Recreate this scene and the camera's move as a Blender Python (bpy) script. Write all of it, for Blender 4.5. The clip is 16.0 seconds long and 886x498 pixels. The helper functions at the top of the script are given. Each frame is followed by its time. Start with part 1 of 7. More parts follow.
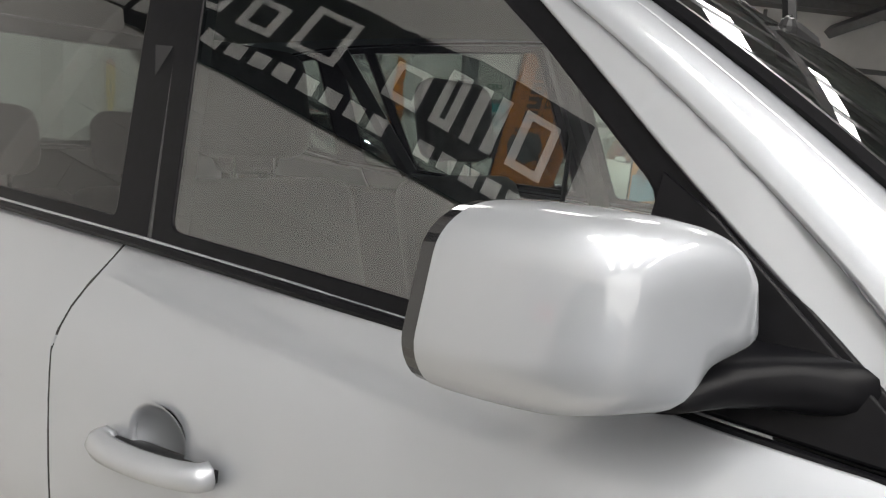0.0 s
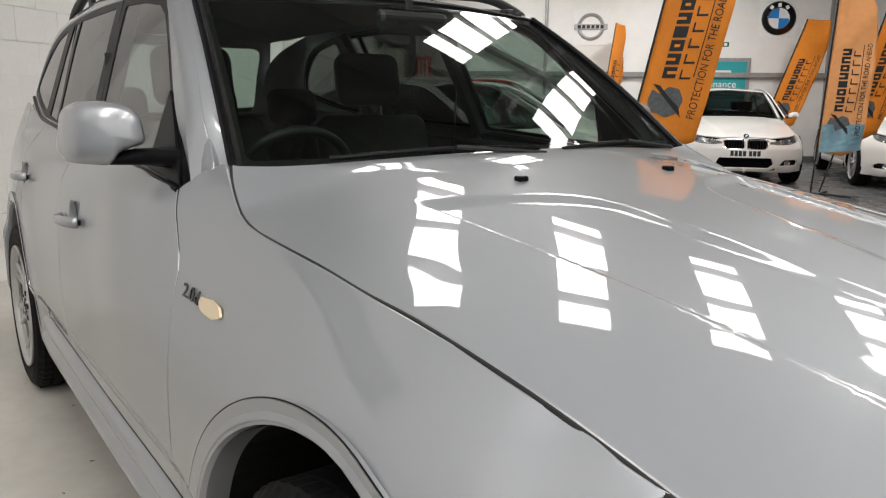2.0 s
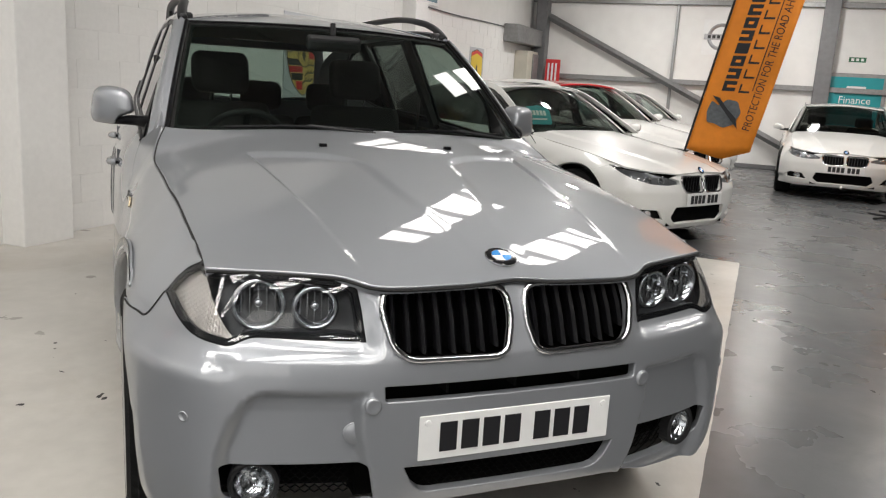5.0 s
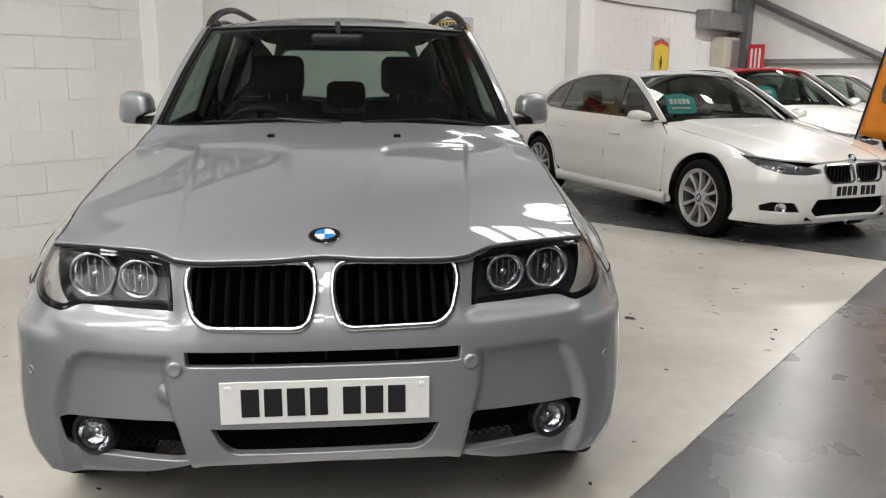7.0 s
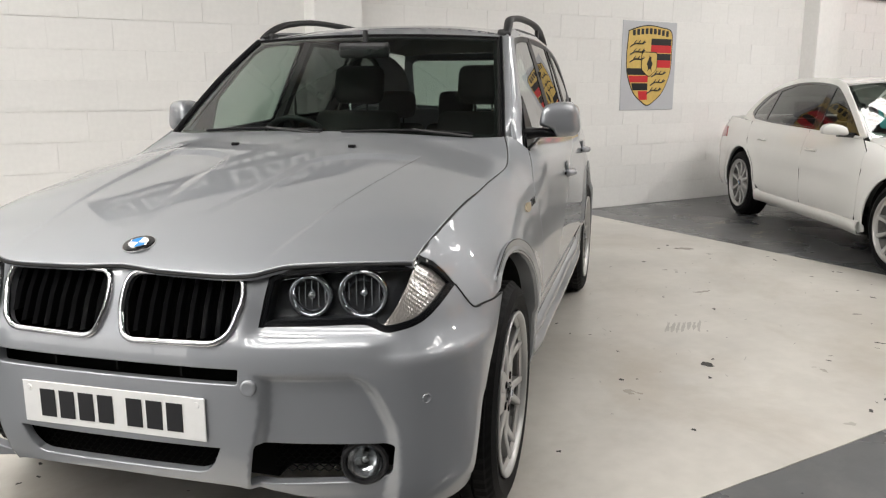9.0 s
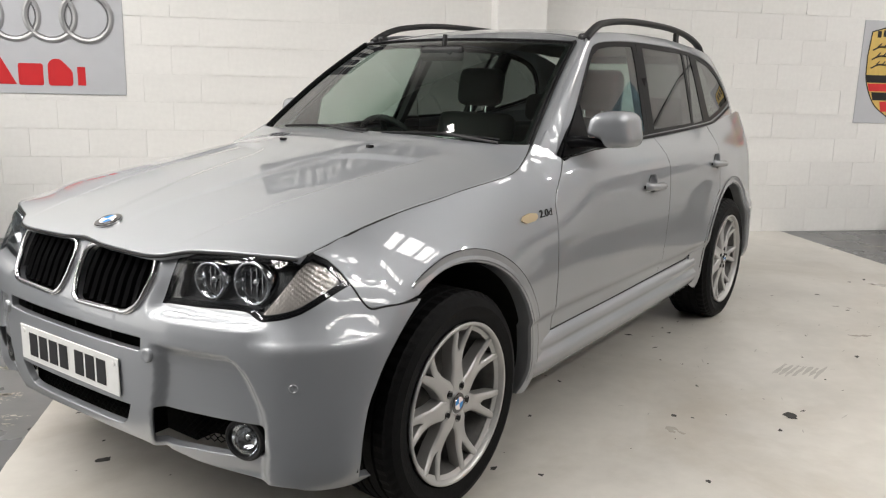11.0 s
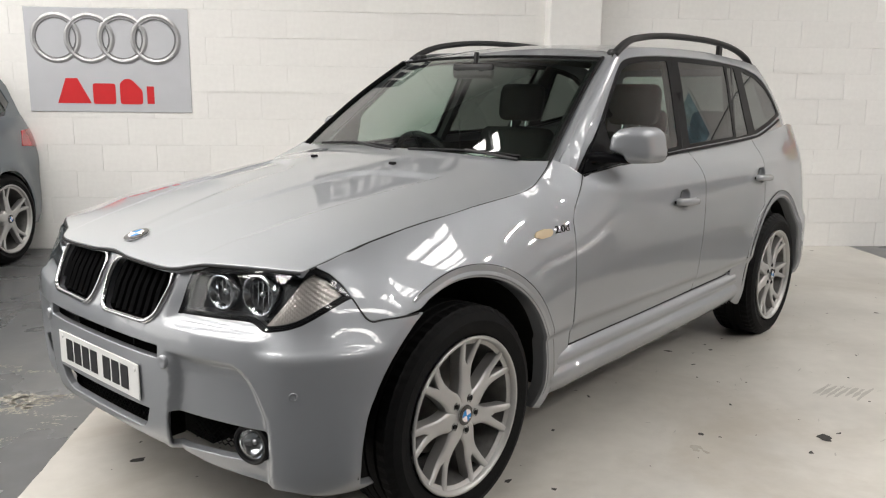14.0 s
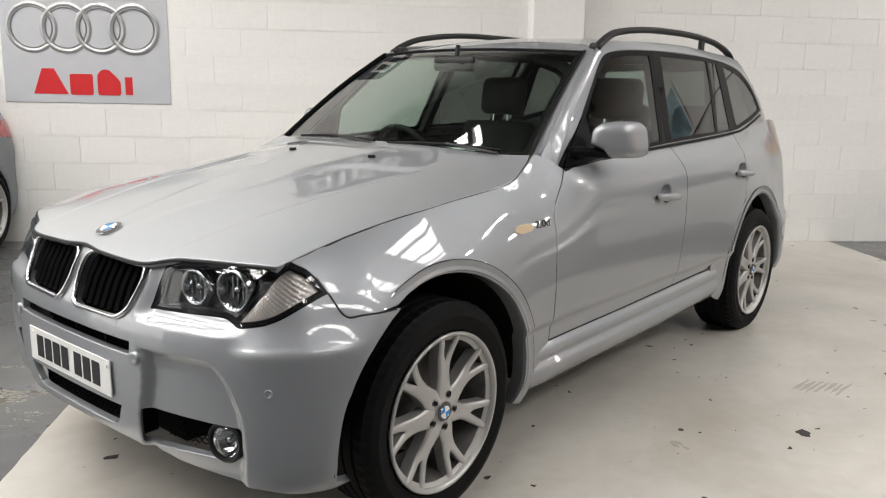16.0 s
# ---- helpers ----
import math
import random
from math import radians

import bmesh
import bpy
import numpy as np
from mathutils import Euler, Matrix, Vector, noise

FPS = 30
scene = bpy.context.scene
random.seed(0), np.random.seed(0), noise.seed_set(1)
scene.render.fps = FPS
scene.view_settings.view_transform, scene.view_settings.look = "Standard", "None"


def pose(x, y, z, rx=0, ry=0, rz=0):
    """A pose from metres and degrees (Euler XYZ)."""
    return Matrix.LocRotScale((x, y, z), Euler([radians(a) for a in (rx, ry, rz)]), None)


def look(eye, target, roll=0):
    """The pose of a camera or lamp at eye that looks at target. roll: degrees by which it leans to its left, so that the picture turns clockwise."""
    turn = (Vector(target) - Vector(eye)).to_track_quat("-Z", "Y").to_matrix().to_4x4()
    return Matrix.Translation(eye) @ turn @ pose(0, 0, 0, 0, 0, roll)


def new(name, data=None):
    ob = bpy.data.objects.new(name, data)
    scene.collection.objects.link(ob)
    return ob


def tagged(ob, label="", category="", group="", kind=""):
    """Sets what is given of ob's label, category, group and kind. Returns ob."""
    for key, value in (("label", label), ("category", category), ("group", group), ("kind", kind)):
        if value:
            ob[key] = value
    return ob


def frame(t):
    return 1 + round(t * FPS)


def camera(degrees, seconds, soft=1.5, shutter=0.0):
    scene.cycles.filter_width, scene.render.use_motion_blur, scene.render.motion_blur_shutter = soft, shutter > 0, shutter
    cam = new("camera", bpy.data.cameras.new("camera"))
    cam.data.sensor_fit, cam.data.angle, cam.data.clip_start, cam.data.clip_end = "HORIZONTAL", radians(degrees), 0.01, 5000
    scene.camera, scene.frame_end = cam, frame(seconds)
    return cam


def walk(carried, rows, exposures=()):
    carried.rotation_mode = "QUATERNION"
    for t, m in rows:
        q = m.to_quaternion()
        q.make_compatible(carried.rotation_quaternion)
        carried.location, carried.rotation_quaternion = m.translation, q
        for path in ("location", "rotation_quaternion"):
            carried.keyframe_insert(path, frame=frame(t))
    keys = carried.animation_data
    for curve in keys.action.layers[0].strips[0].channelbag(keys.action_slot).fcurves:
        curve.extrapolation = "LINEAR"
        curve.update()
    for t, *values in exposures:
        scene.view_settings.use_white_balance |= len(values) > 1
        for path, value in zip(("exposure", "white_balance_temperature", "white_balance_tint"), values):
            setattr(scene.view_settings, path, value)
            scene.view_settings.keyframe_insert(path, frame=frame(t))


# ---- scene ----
cam = camera(58.4, 16.0, soft=1.2)
PATH = [
    (0, (-1.416, 0.796, 1.288), (0.229, 1.894, 0.995), 4.2),
    (0.5, (-1.442, 0.28, 1.299), (-0.017, 1.649, 0.99), 1.4),
    (1, (-1.335, -0.143, 1.276), (-0.115, 1.405, 0.936), 0.7),
    (1.5, (-1.334, -0.525, 1.247), (-0.128, 1.02, 0.851), 1.7),
    (2, (-1.301, -0.927, 1.271), (-0.169, 0.674, 0.882), 0.6),
    (2.5, (-1.332, -1.266, 1.304), (-0.257, 0.386, 0.965), 1.0),
    (3, (-1.309, -1.589, 1.318), (-0.302, 0.105, 0.976), 1.8),
    (3.5, (-1.23, -1.865, 1.322), (-0.282, -0.147, 0.937), 2.5),
    (3.7, (-1.255, -1.968, 1.331), (-0.316, -0.249, 0.927), 2.9),
    (5.8, (-0.537, -2.409, 1.306), (0.019, -0.538, 0.892), 2.75),
    (6, (-0.447, -2.422, 1.3), (0.039, -0.552, 0.882), 2.46),
    (6.5, (-0.164, -2.579, 1.317), (0.191, -0.668, 0.881), 1.2),
    (7, (0.098, -2.65, 1.313), (0.299, -0.704, 0.887), 0.39),
    (7.5, (0.357, -2.612, 1.31), (0.4, -0.658, 0.901), 1.0),
    (8, (0.706, -2.608, 1.304), (0.527, -0.657, 0.918), 0.3),
    (8.5, (0.994, -2.552, 1.299), (0.634, -0.624, 0.909), -0.4),
    (9, (1.265, -2.352, 1.303), (0.767, -0.457, 0.903), 0.0),
    (9.5, (1.571, -2.293, 1.317), (0.892, -0.454, 0.922), -0.2),
    (9.7, (1.67, -2.259, 1.329), (0.904, -0.455, 0.929), -0.2),
    (11.8, (2.337, -1.846, 1.339), (1.112, -0.315, 0.945), 1.5),
    (12, (2.358, -1.848, 1.344), (1.12, -0.327, 0.956), 1.2),
    (12.5, (2.373, -1.845, 1.353), (1.115, -0.339, 0.968), 0.8),
    (13, (2.374, -1.839, 1.362), (1.101, -0.343, 0.982), 0.6),
    (13.5, (2.376, -1.847, 1.364), (1.088, -0.363, 0.989), 0.7),
    (14, (2.372, -1.854, 1.361), (1.085, -0.372, 0.976), 0.7),
    (14.5, (2.377, -1.848, 1.36), (1.1, -0.359, 0.969), 0.8),
    (15, (2.377, -1.834, 1.36), (1.109, -0.338, 0.967), 0.8),
    (15.5, (2.366, -1.821, 1.359), (1.108, -0.318, 0.961), 1.0),
    (16, (2.364, -1.82, 1.359), (1.11, -0.314, 0.959), 1.1),
]
walk(cam, [(t, look(eye, target, roll)) for t, eye, target, roll in PATH],
     exposures=((0.0, 2.05), (0.5, 1.65), (1.0, 1.38), (2.5, 1.16), (3.5, 1.14), (6.0, 1.14), (7.5, 1.24), (9.5, 1.48), (12.0, 1.48), (16.0, 1.48)))

# ==== world ====
# building axes: u along the block wall, v towards it, turned against the car's axes
ANG = 45.5
BM = pose(0, 0, 0, 0, 0, ANG)
WALL_V, FAR_U, BACK_U, FRONT_V = 4.0, 15.2, -9.0, -13.0


def bpos(u, v, z=0.0):
    return BM @ Vector((u, v, z))


world = bpy.data.worlds.new("world")
scene.world = world
world.use_nodes = True
_nt = world.node_tree
_sky = _nt.nodes.new("ShaderNodeTexSky")
_sky.sky_type, _sky.sun_disc = "NISHITA", False
_sky.sun_elevation, _sky.sun_rotation = radians(40), radians(120)
_nt.links.new(_sky.outputs[0], _nt.nodes["Background"].inputs[0])
_nt.nodes["Background"].inputs[1].default_value = 0.1
ROOFLIGHT = 6.2   # daylight through the translucent roof sheets
ROOFLIGHT_DIM = 4.0   # east slope, dimmed so that the bonnet reflects less of it
scene.view_settings.exposure = 0.0


# ==== materials ====
def material(name, color, rough=0.5, metal=0.0, coat=0.0, noise_scale=0.0, vary=0.0, bump=0.0, bump_scale=80.0, stain=0.0, stain_scale=1.5,
             spec=0.5, coat_rough=0.03, island=0.0, rough_vary=0.0):
    """A principled material with variation of its colour at two scales, roughness variation and fine relief."""
    m = bpy.data.materials.new(name)
    m.use_nodes = True
    nt = m.node_tree
    b = nt.nodes["Principled BSDF"]
    b.inputs["Base Color"].default_value = (*color, 1)
    b.inputs["Roughness"].default_value = rough
    b.inputs["Metallic"].default_value = metal
    b.inputs["Coat Weight"].default_value = coat
    b.inputs["Coat Roughness"].default_value = coat_rough
    b.inputs["Specular IOR Level"].default_value = spec
    co = nt.nodes.new("ShaderNodeTexCoord").outputs["Object"]
    last = None

    def mul(prev, fac_socket, lo, hi):
        r = nt.nodes.new("ShaderNodeMapRange")
        r.inputs["To Min"].default_value, r.inputs["To Max"].default_value = lo, hi
        r.inputs["From Min"].default_value, r.inputs["From Max"].default_value = 0.3, 0.7
        nt.links.new(fac_socket, r.inputs["Value"])
        x = nt.nodes.new("ShaderNodeMix")
        x.data_type, x.blend_type = "RGBA", "MULTIPLY"
        x.inputs[0].default_value = 1.0
        if prev is None:
            x.inputs[6].default_value = (*color, 1)
        else:
            nt.links.new(prev, x.inputs[6])
        nt.links.new(r.outputs[0], x.inputs[7])
        return x.outputs[2]

    def noise_at(scale, detail=4.0):
        n = nt.nodes.new("ShaderNodeTexNoise")
        n.inputs["Scale"].default_value, n.inputs["Detail"].default_value = scale, detail
        nt.links.new(co, n.inputs["Vector"])
        return n.outputs["Fac"]

    if vary:
        last = mul(last, noise_at(noise_scale or 30.0), 1 - vary, 1 + vary * 0.5)
    if stain:
        last = mul(last, noise_at(stain_scale, 6.0), 1 - stain, 1.0)
    if island:
        info = nt.nodes.new("ShaderNodeObjectInfo")
        last = mul(last, info.outputs["Random"], 1 - island, 1 + island * 0.4)
    if last is not None:
        nt.links.new(last, b.inputs["Base Color"])
    if rough_vary:
        r = nt.nodes.new("ShaderNodeMapRange")
        r.inputs["To Min"].default_value, r.inputs["To Max"].default_value = max(rough - rough_vary, 0.02), rough + rough_vary
        nt.links.new(noise_at(stain_scale * 2.3, 5.0), r.inputs["Value"])
        nt.links.new(r.outputs[0], b.inputs["Roughness"])
    if bump:
        n = nt.nodes.new("ShaderNodeBump")
        n.inputs["Strength"].default_value, n.inputs["Distance"].default_value = bump, 0.004
        nt.links.new(noise_at(bump_scale), n.inputs["Height"])
        nt.links.new(n.outputs[0], b.inputs["Normal"])
    return m


def glass_material(name, tint, rough=0.0, mirror=0.06):
    """Thin clear pane: mostly let through with a tint, with a mirror share by Fresnel."""
    m = bpy.data.materials.new(name)
    m.use_nodes = True
    nt = m.node_tree
    nt.nodes.remove(nt.nodes["Principled BSDF"])
    out = nt.nodes["Material Output"]
    tr, gl, mix, fr = (nt.nodes.new(k) for k in ("ShaderNodeBsdfTransparent", "ShaderNodeBsdfGlossy", "ShaderNodeMixShader", "ShaderNodeLayerWeight"))
    tr.inputs[0].default_value = (*tint, 1)
    gl.inputs["Color"].default_value = (1, 1, 1, 1)
    gl.inputs["Roughness"].default_value = rough
    pw, ma = nt.nodes.new("ShaderNodeMath"), nt.nodes.new("ShaderNodeMath")
    pw.operation, ma.operation = "POWER", "MULTIPLY_ADD"
    pw.inputs[1].default_value = 5.0
    ma.inputs[1].default_value, ma.inputs[2].default_value = 1.0 - mirror, mirror
    nt.links.new(fr.outputs["Facing"], pw.inputs[0])
    nt.links.new(pw.outputs[0], ma.inputs[0])
    nt.links.new(ma.outputs[0], mix.inputs[0])
    nt.links.new(tr.outputs[0], mix.inputs[1])
    nt.links.new(gl.outputs[0], mix.inputs[2])
    nt.links.new(mix.outputs[0], out.inputs[0])
    return m


def glow_material(name, color, strength):
    m = bpy.data.materials.new(name)
    m.use_nodes = True
    nt = m.node_tree
    nt.nodes.remove(nt.nodes["Principled BSDF"])
    e = nt.nodes.new("ShaderNodeEmission")
    e.inputs[0].default_value, e.inputs[1].default_value = (*color, 1), strength
    nt.links.new(e.outputs[0], nt.nodes["Material Output"].inputs[0])
    return m


BLOCK = material("painted_block", (0.83, 0.82, 0.80), 0.5, vary=0.03, noise_scale=25, bump=0.35, bump_scale=160, stain=0.05, stain_scale=0.9, island=0.02)
MORTAR = material("painted_joint", (0.80, 0.79, 0.77), 0.7, vary=0.1, noise_scale=30, bump=0.4, bump_scale=200)
SHEET = material("white_sheeting", (0.80, 0.79, 0.77), 0.45, vary=0.04, noise_scale=4, stain=0.08, stain_scale=0.6, bump=0.05, bump_scale=30)
STEEL = material("galvanised_steel", (0.33, 0.33, 0.33), 0.45, 0.6, vary=0.15, noise_scale=18, stain=0.2, stain_scale=2.0)
DARK_STEEL = material("painted_steel", (0.17, 0.17, 0.175), 0.5, 0.2, vary=0.12, noise_scale=10)
# unseen west and south walls, darkened so the car's nose reflects less light
DARKENED_SHEET = material("darkened_sheeting", (0.30, 0.30, 0.295), 0.5, vary=0.05, noise_scale=4, stain=0.1, stain_scale=0.6)
ROOFSHEET = material("roof_lining", (0.17, 0.17, 0.168), 0.6, vary=0.08, noise_scale=3)
ROOFGLOW = glow_material("rooflight_sheet", (1.0, 0.965, 0.92), ROOFLIGHT)
# same sheets with a weaker glow, to calm their reflection in the bonnet
ROOFGLOW_DIM = glow_material("dimmed_rooflight_sheet", (1.0, 0.965, 0.925), ROOFLIGHT_DIM)
# glow for the panel added at the west end to brighten that side
FILL_GLOW = glow_material("added_fill_glow", (1.0, 0.975, 0.94), 0.9)
LAMPGLOW = glow_material("lamp_diffuser", (1.0, 0.97, 0.93), 250.0)


# ==== mesh helpers ====
def mesh_ob(name, bm, mat, parent=None, label="", smooth=False, mats=()):
    me = bpy.data.meshes.new(name)
    bm.normal_update()
    bm.to_mesh(me)
    bm.free()
    for x in (mats or (mat,)):
        me.materials.append(x)
    if smooth:
        me.shade_smooth()
    ob = new(name, me)
    if parent is not None:
        ob.parent = parent
    if label:
        tagged(ob, label)
    return ob


def part(name, bm, mat, parent, label="", smooth=False, mats=()):
    return mesh_ob(name, bm, mat, parent, label, smooth, mats)


def empty(name, m=None):
    ob = new(name)
    ob.empty_display_size = 0.1
    if m is not None:
        ob.matrix_basis = m
    return ob


def box_bm(x0, x1, y0, y1, z0, z1, bev=0.0, seg=2, bm=None):
    """An axis-aligned box with bevelled edges, added to bm when given."""
    own = bm if bm is not None else bmesh.new()
    r = bmesh.ops.create_cube(own, size=1.0, matrix=Matrix.LocRotScale(((x0 + x1) / 2, (y0 + y1) / 2, (z0 + z1) / 2), None, (x1 - x0, y1 - y0, z1 - z0)))
    if bev:
        es = list({e for v in r["verts"] for e in v.link_edges})
        bmesh.ops.bevel(own, geom=es, offset=bev, segments=seg, profile=0.5, affect="EDGES")
    return own


def tube_bm(points, radius, sides=8, bm=None, closed=False, flat=1.0, up=(0, 0, 1)):
    """A round or flattened tube along points; radius may be a list."""
    own = bm if bm is not None else bmesh.new()
    pts = [Vector(p) for p in points]
    n = len(pts)
    rings = []
    for i, p in enumerate(pts):
        a, b = pts[i - 1 if (i or closed) else 0], pts[(i + 1) % n if (i < n - 1 or closed) else n - 1]
        d = (b - a).normalized()
        s = d.cross(Vector(up))
        if s.length < 1e-4:
            s = d.cross(Vector((1, 0, 0)))
        s.normalize()
        w = s.cross(d)
        r = radius[i] if isinstance(radius, (list, tuple)) else radius
        rings.append([own.verts.new(p + s * (r * math.cos(k * math.tau / sides)) + w * (r * flat * math.sin(k * math.tau / sides))) for k in range(sides)])
    for i in range(n if closed else n - 1):
        a, b = rings[i], rings[(i + 1) % n]
        for k in range(sides):
            own.faces.new((a[k], a[(k + 1) % sides], b[(k + 1) % sides], b[k]))
    if not closed:
        own.faces.new(rings[0][::-1])
        own.faces.new(rings[-1])
    bmesh.ops.recalc_face_normals(own, faces=own.faces)
    return own


def disc_bm(profile, sides=32, axis="y", bm=None, centre=(0, 0, 0)):
    """Turns a profile of (radius, offset) about an axis."""
    own = bm if bm is not None else bmesh.new()
    rings = []
    for r, o in profile:
        ring = []
        for k in range(sides if r > 1e-6 else 1):
            a = k * math.tau / sides
            c, s = r * math.cos(a), r * math.sin(a)
            p = {"y": (c, o, s), "x": (o, c, s), "z": (c, s, o)}[axis]
            ring.append(own.verts.new(Vector(p) + Vector(centre)))
        rings.append(ring)
    for a, b in zip(rings, rings[1:]):
        for k in range(sides):
            f = [a[k % len(a)], a[(k + 1) % len(a)], b[(k + 1) % len(b)], b[k % len(b)]]
            g = []
            for v in f:
                if v not in g:
                    g.append(v)
            if len(g) > 2:
                own.faces.new(g)
    bmesh.ops.recalc_face_normals(own, faces=own.faces)
    return own


def poly_bm(outline, depth, bm=None, to=None, bev=0.0):
    """A flat outline of (a, b) given a thickness; to maps (a, b, c) to a place."""
    own = bm if bm is not None else bmesh.new()
    to = to or (lambda a, b, c: (a, c, b))
    top = [own.verts.new(to(a, b, 0.0)) for a, b in outline]
    low = [own.verts.new(to(a, b, depth)) for a, b in outline]
    fs = [own.faces.new(top), own.faces.new(low[::-1])]
    n = len(top)
    for i in range(n):
        fs.append(own.faces.new((top[i], low[i], low[(i + 1) % n], top[(i + 1) % n])))
    bmesh.ops.recalc_face_normals(own, faces=fs)
    return own


def smooth_line(pts, n=8):
    """Catmull-Rom through points of any size; n pieces a span."""
    P = [np.array(p, float) for p in pts]
    P = [2 * P[0] - P[1]] + P + [2 * P[-1] - P[-2]]
    out = []
    for i in range(1, len(P) - 2):
        a, b, c, d = P[i - 1:i + 3]
        for k in range(n):
            t = k / n
            out.append(0.5 * (2 * b + (c - a) * t + (2 * a - 5 * b + 4 * c - d) * t * t + (3 * b - a - 3 * c + d) * t ** 3))
    out.append(P[-2])
    return [tuple(float(x) for x in p) for p in out]


def rounded(pts, r, n=5):
    """A closed outline with its corners rounded by r (one number, or one a corner)."""
    out = []
    m = len(pts)
    for i in range(m):
        a, b, c = (np.array(pts[k % m], float) for k in (i - 1, i, i + 1))
        rr = r[i] if isinstance(r, (list, tuple)) else r
        if rr <= 0:
            out.append(tuple(b))
            continue
        da, dc = a - b, c - b
        la, lc = np.linalg.norm(da), np.linalg.norm(dc)
        q = min(rr, la * 0.48, lc * 0.48)
        p, s = b + da / la * q, b + dc / lc * q
        for k in range(n + 1):
            t = k / n
            out.append(tuple(float(x) for x in (1 - t) ** 2 * p + 2 * t * (1 - t) * b + t * t * s))
    return out


def text_bm_ob(body, size, mat, m, parent, extrude=0.001, name="lettering", shear=0.0, space=1.0):
    """Lettering with the built-in font, as a mesh."""
    cu = bpy.data.curves.new(name, "FONT")
    cu.body, cu.size, cu.extrude, cu.align_x, cu.align_y, cu.shear, cu.space_character = body, size, extrude, "CENTER", "CENTER", shear, space
    tmp = bpy.data.objects.new("tmp", cu)
    scene.collection.objects.link(tmp)
    me = bpy.data.meshes.new_from_object(tmp.evaluated_get(bpy.context.evaluated_depsgraph_get()))
    bpy.data.objects.remove(tmp)
    me.materials.clear()
    me.materials.append(mat)
    ob = new(name, me)
    ob.matrix_basis = m
    ob.parent = parent
    return ob


# ==== the building ====
GREY_FLOOR = material("grey_floor_paint", (0.110, 0.113, 0.116), 0.28, vary=0.1, noise_scale=9, stain=0.25, stain_scale=0.7, bump=0.05, bump_scale=50, rough_vary=0.12)
WHITE_FLOOR = material("white_floor_paint", (0.58, 0.555, 0.51), 0.32, vary=0.06, noise_scale=12, stain=0.22, stain_scale=1.3, bump=0.05, bump_scale=60, rough_vary=0.12)



def soil(mat, tone, scale, lo, hi, share):
    """A second, brownish film of dirt in drifting patches over a paint."""
    nt = mat.node_tree
    b = nt.nodes["Principled BSDF"]
    was = b.inputs["Base Color"].links[0].from_socket
    co = nt.nodes.new("ShaderNodeTexCoord")
    n = nt.nodes.new("ShaderNodeTexNoise")
    n.inputs["Scale"].default_value, n.inputs["Detail"].default_value, n.inputs["Roughness"].default_value, n.inputs["Distortion"].default_value = scale, 9.0, 0.66, 0.7
    r = nt.nodes.new("ShaderNodeMapRange")
    r.inputs["From Min"].default_value, r.inputs["From Max"].default_value, r.inputs["To Max"].default_value = lo, hi, share
    x = nt.nodes.new("ShaderNodeMix")
    x.data_type = "RGBA"
    x.inputs[7].default_value = (*tone, 1)
    nt.links.new(co.outputs["Object"], n.inputs["Vector"])
    nt.links.new(n.outputs["Fac"], r.inputs["Value"])
    nt.links.new(r.outputs[0], x.inputs[0])
    nt.links.new(was, x.inputs[6])
    nt.links.new(x.outputs[2], b.inputs["Base Color"])


soil(WHITE_FLOOR, (0.30, 0.255, 0.19), 0.9, 0.50, 0.80, 0.6)
soil(GREY_FLOOR, (0.20, 0.195, 0.18), 1.6, 0.52, 0.80, 0.5)

bm = box_bm(BACK_U - 0.3, FAR_U + 0.3, FRONT_V - 0.3, WALL_V + 0.3, -0.2, 0.0)
floor = mesh_ob("floor", bm, GREY_FLOOR)
floor.matrix_basis = BM
tagged(floor, "worn glossy grey painted concrete showroom floor", "floor", kind="structure")

# white display bay: paint film with a slightly uneven brushed edge
rng = random.Random(5)
edge = []
for (a, b), (c, d) in zip(((-0.88, -0.96), (4.66, -0.96), (4.70, 3.99), (-0.95, 3.99)), ((4.66, -0.96), (4.70, 3.99), (-0.95, 3.99), (-0.88, -0.96))):
    n = 60
    for k in range(n):
        t = k / n
        w = 0.006 * noise.noise(Vector((t * 31 + a, b, 0))) + 0.004 * noise.noise(Vector((t * 140 + a, b, 3)))
        edge.append((a + (c - a) * t + w, b + (d - b) * t - w))
bm = poly_bm(edge, -0.004, to=lambda a, b, c: (a, b, 0.004 + c))
bay = mesh_ob("painted_floor_bay", bm, WHITE_FLOOR)
bay.matrix_basis = BM
tagged(bay, "scuffed white painted display bay on the concrete floor", "floor", kind="structure")


def wall(name, a0, a1, plane, axis, z0, z1, thick, mat, label):
    b = box_bm(a0, a1, plane, plane + thick, z0, z1) if axis == "v" else box_bm(plane, plane + thick, a0, a1, z0, z1)
    ob = mesh_ob(name, b, mat)
    ob.matrix_basis = BM
    return tagged(ob, label, "wall", kind="structure")


RIDGE, RIDGE_U, FALL = 6.13, 1.5, 0.13


def roof_z(u):
    return RIDGE - FALL * abs(u - RIDGE_U)


def gable(name, plane, z0, thick, mat, label):
    """An end wall of the hall, following both slopes of the roof."""
    b = bmesh.new()
    prof = [(BACK_U, z0), (FAR_U, z0), (FAR_U, roof_z(FAR_U)), (RIDGE_U, RIDGE), (BACK_U, roof_z(BACK_U))]
    f = b.faces.new([b.verts.new((u, plane, z)) for u, z in prof])
    e = bmesh.ops.extrude_face_region(b, geom=[f])["geom"]
    bmesh.ops.translate(b, verts=[v for v in e if isinstance(v, bmesh.types.BMVert)], vec=(0, thick, 0))
    bmesh.ops.recalc_face_normals(b, faces=b.faces)
    ob = mesh_ob(name, b, mat)
    ob.matrix_basis = BM
    return tagged(ob, label, "wall", kind="structure")


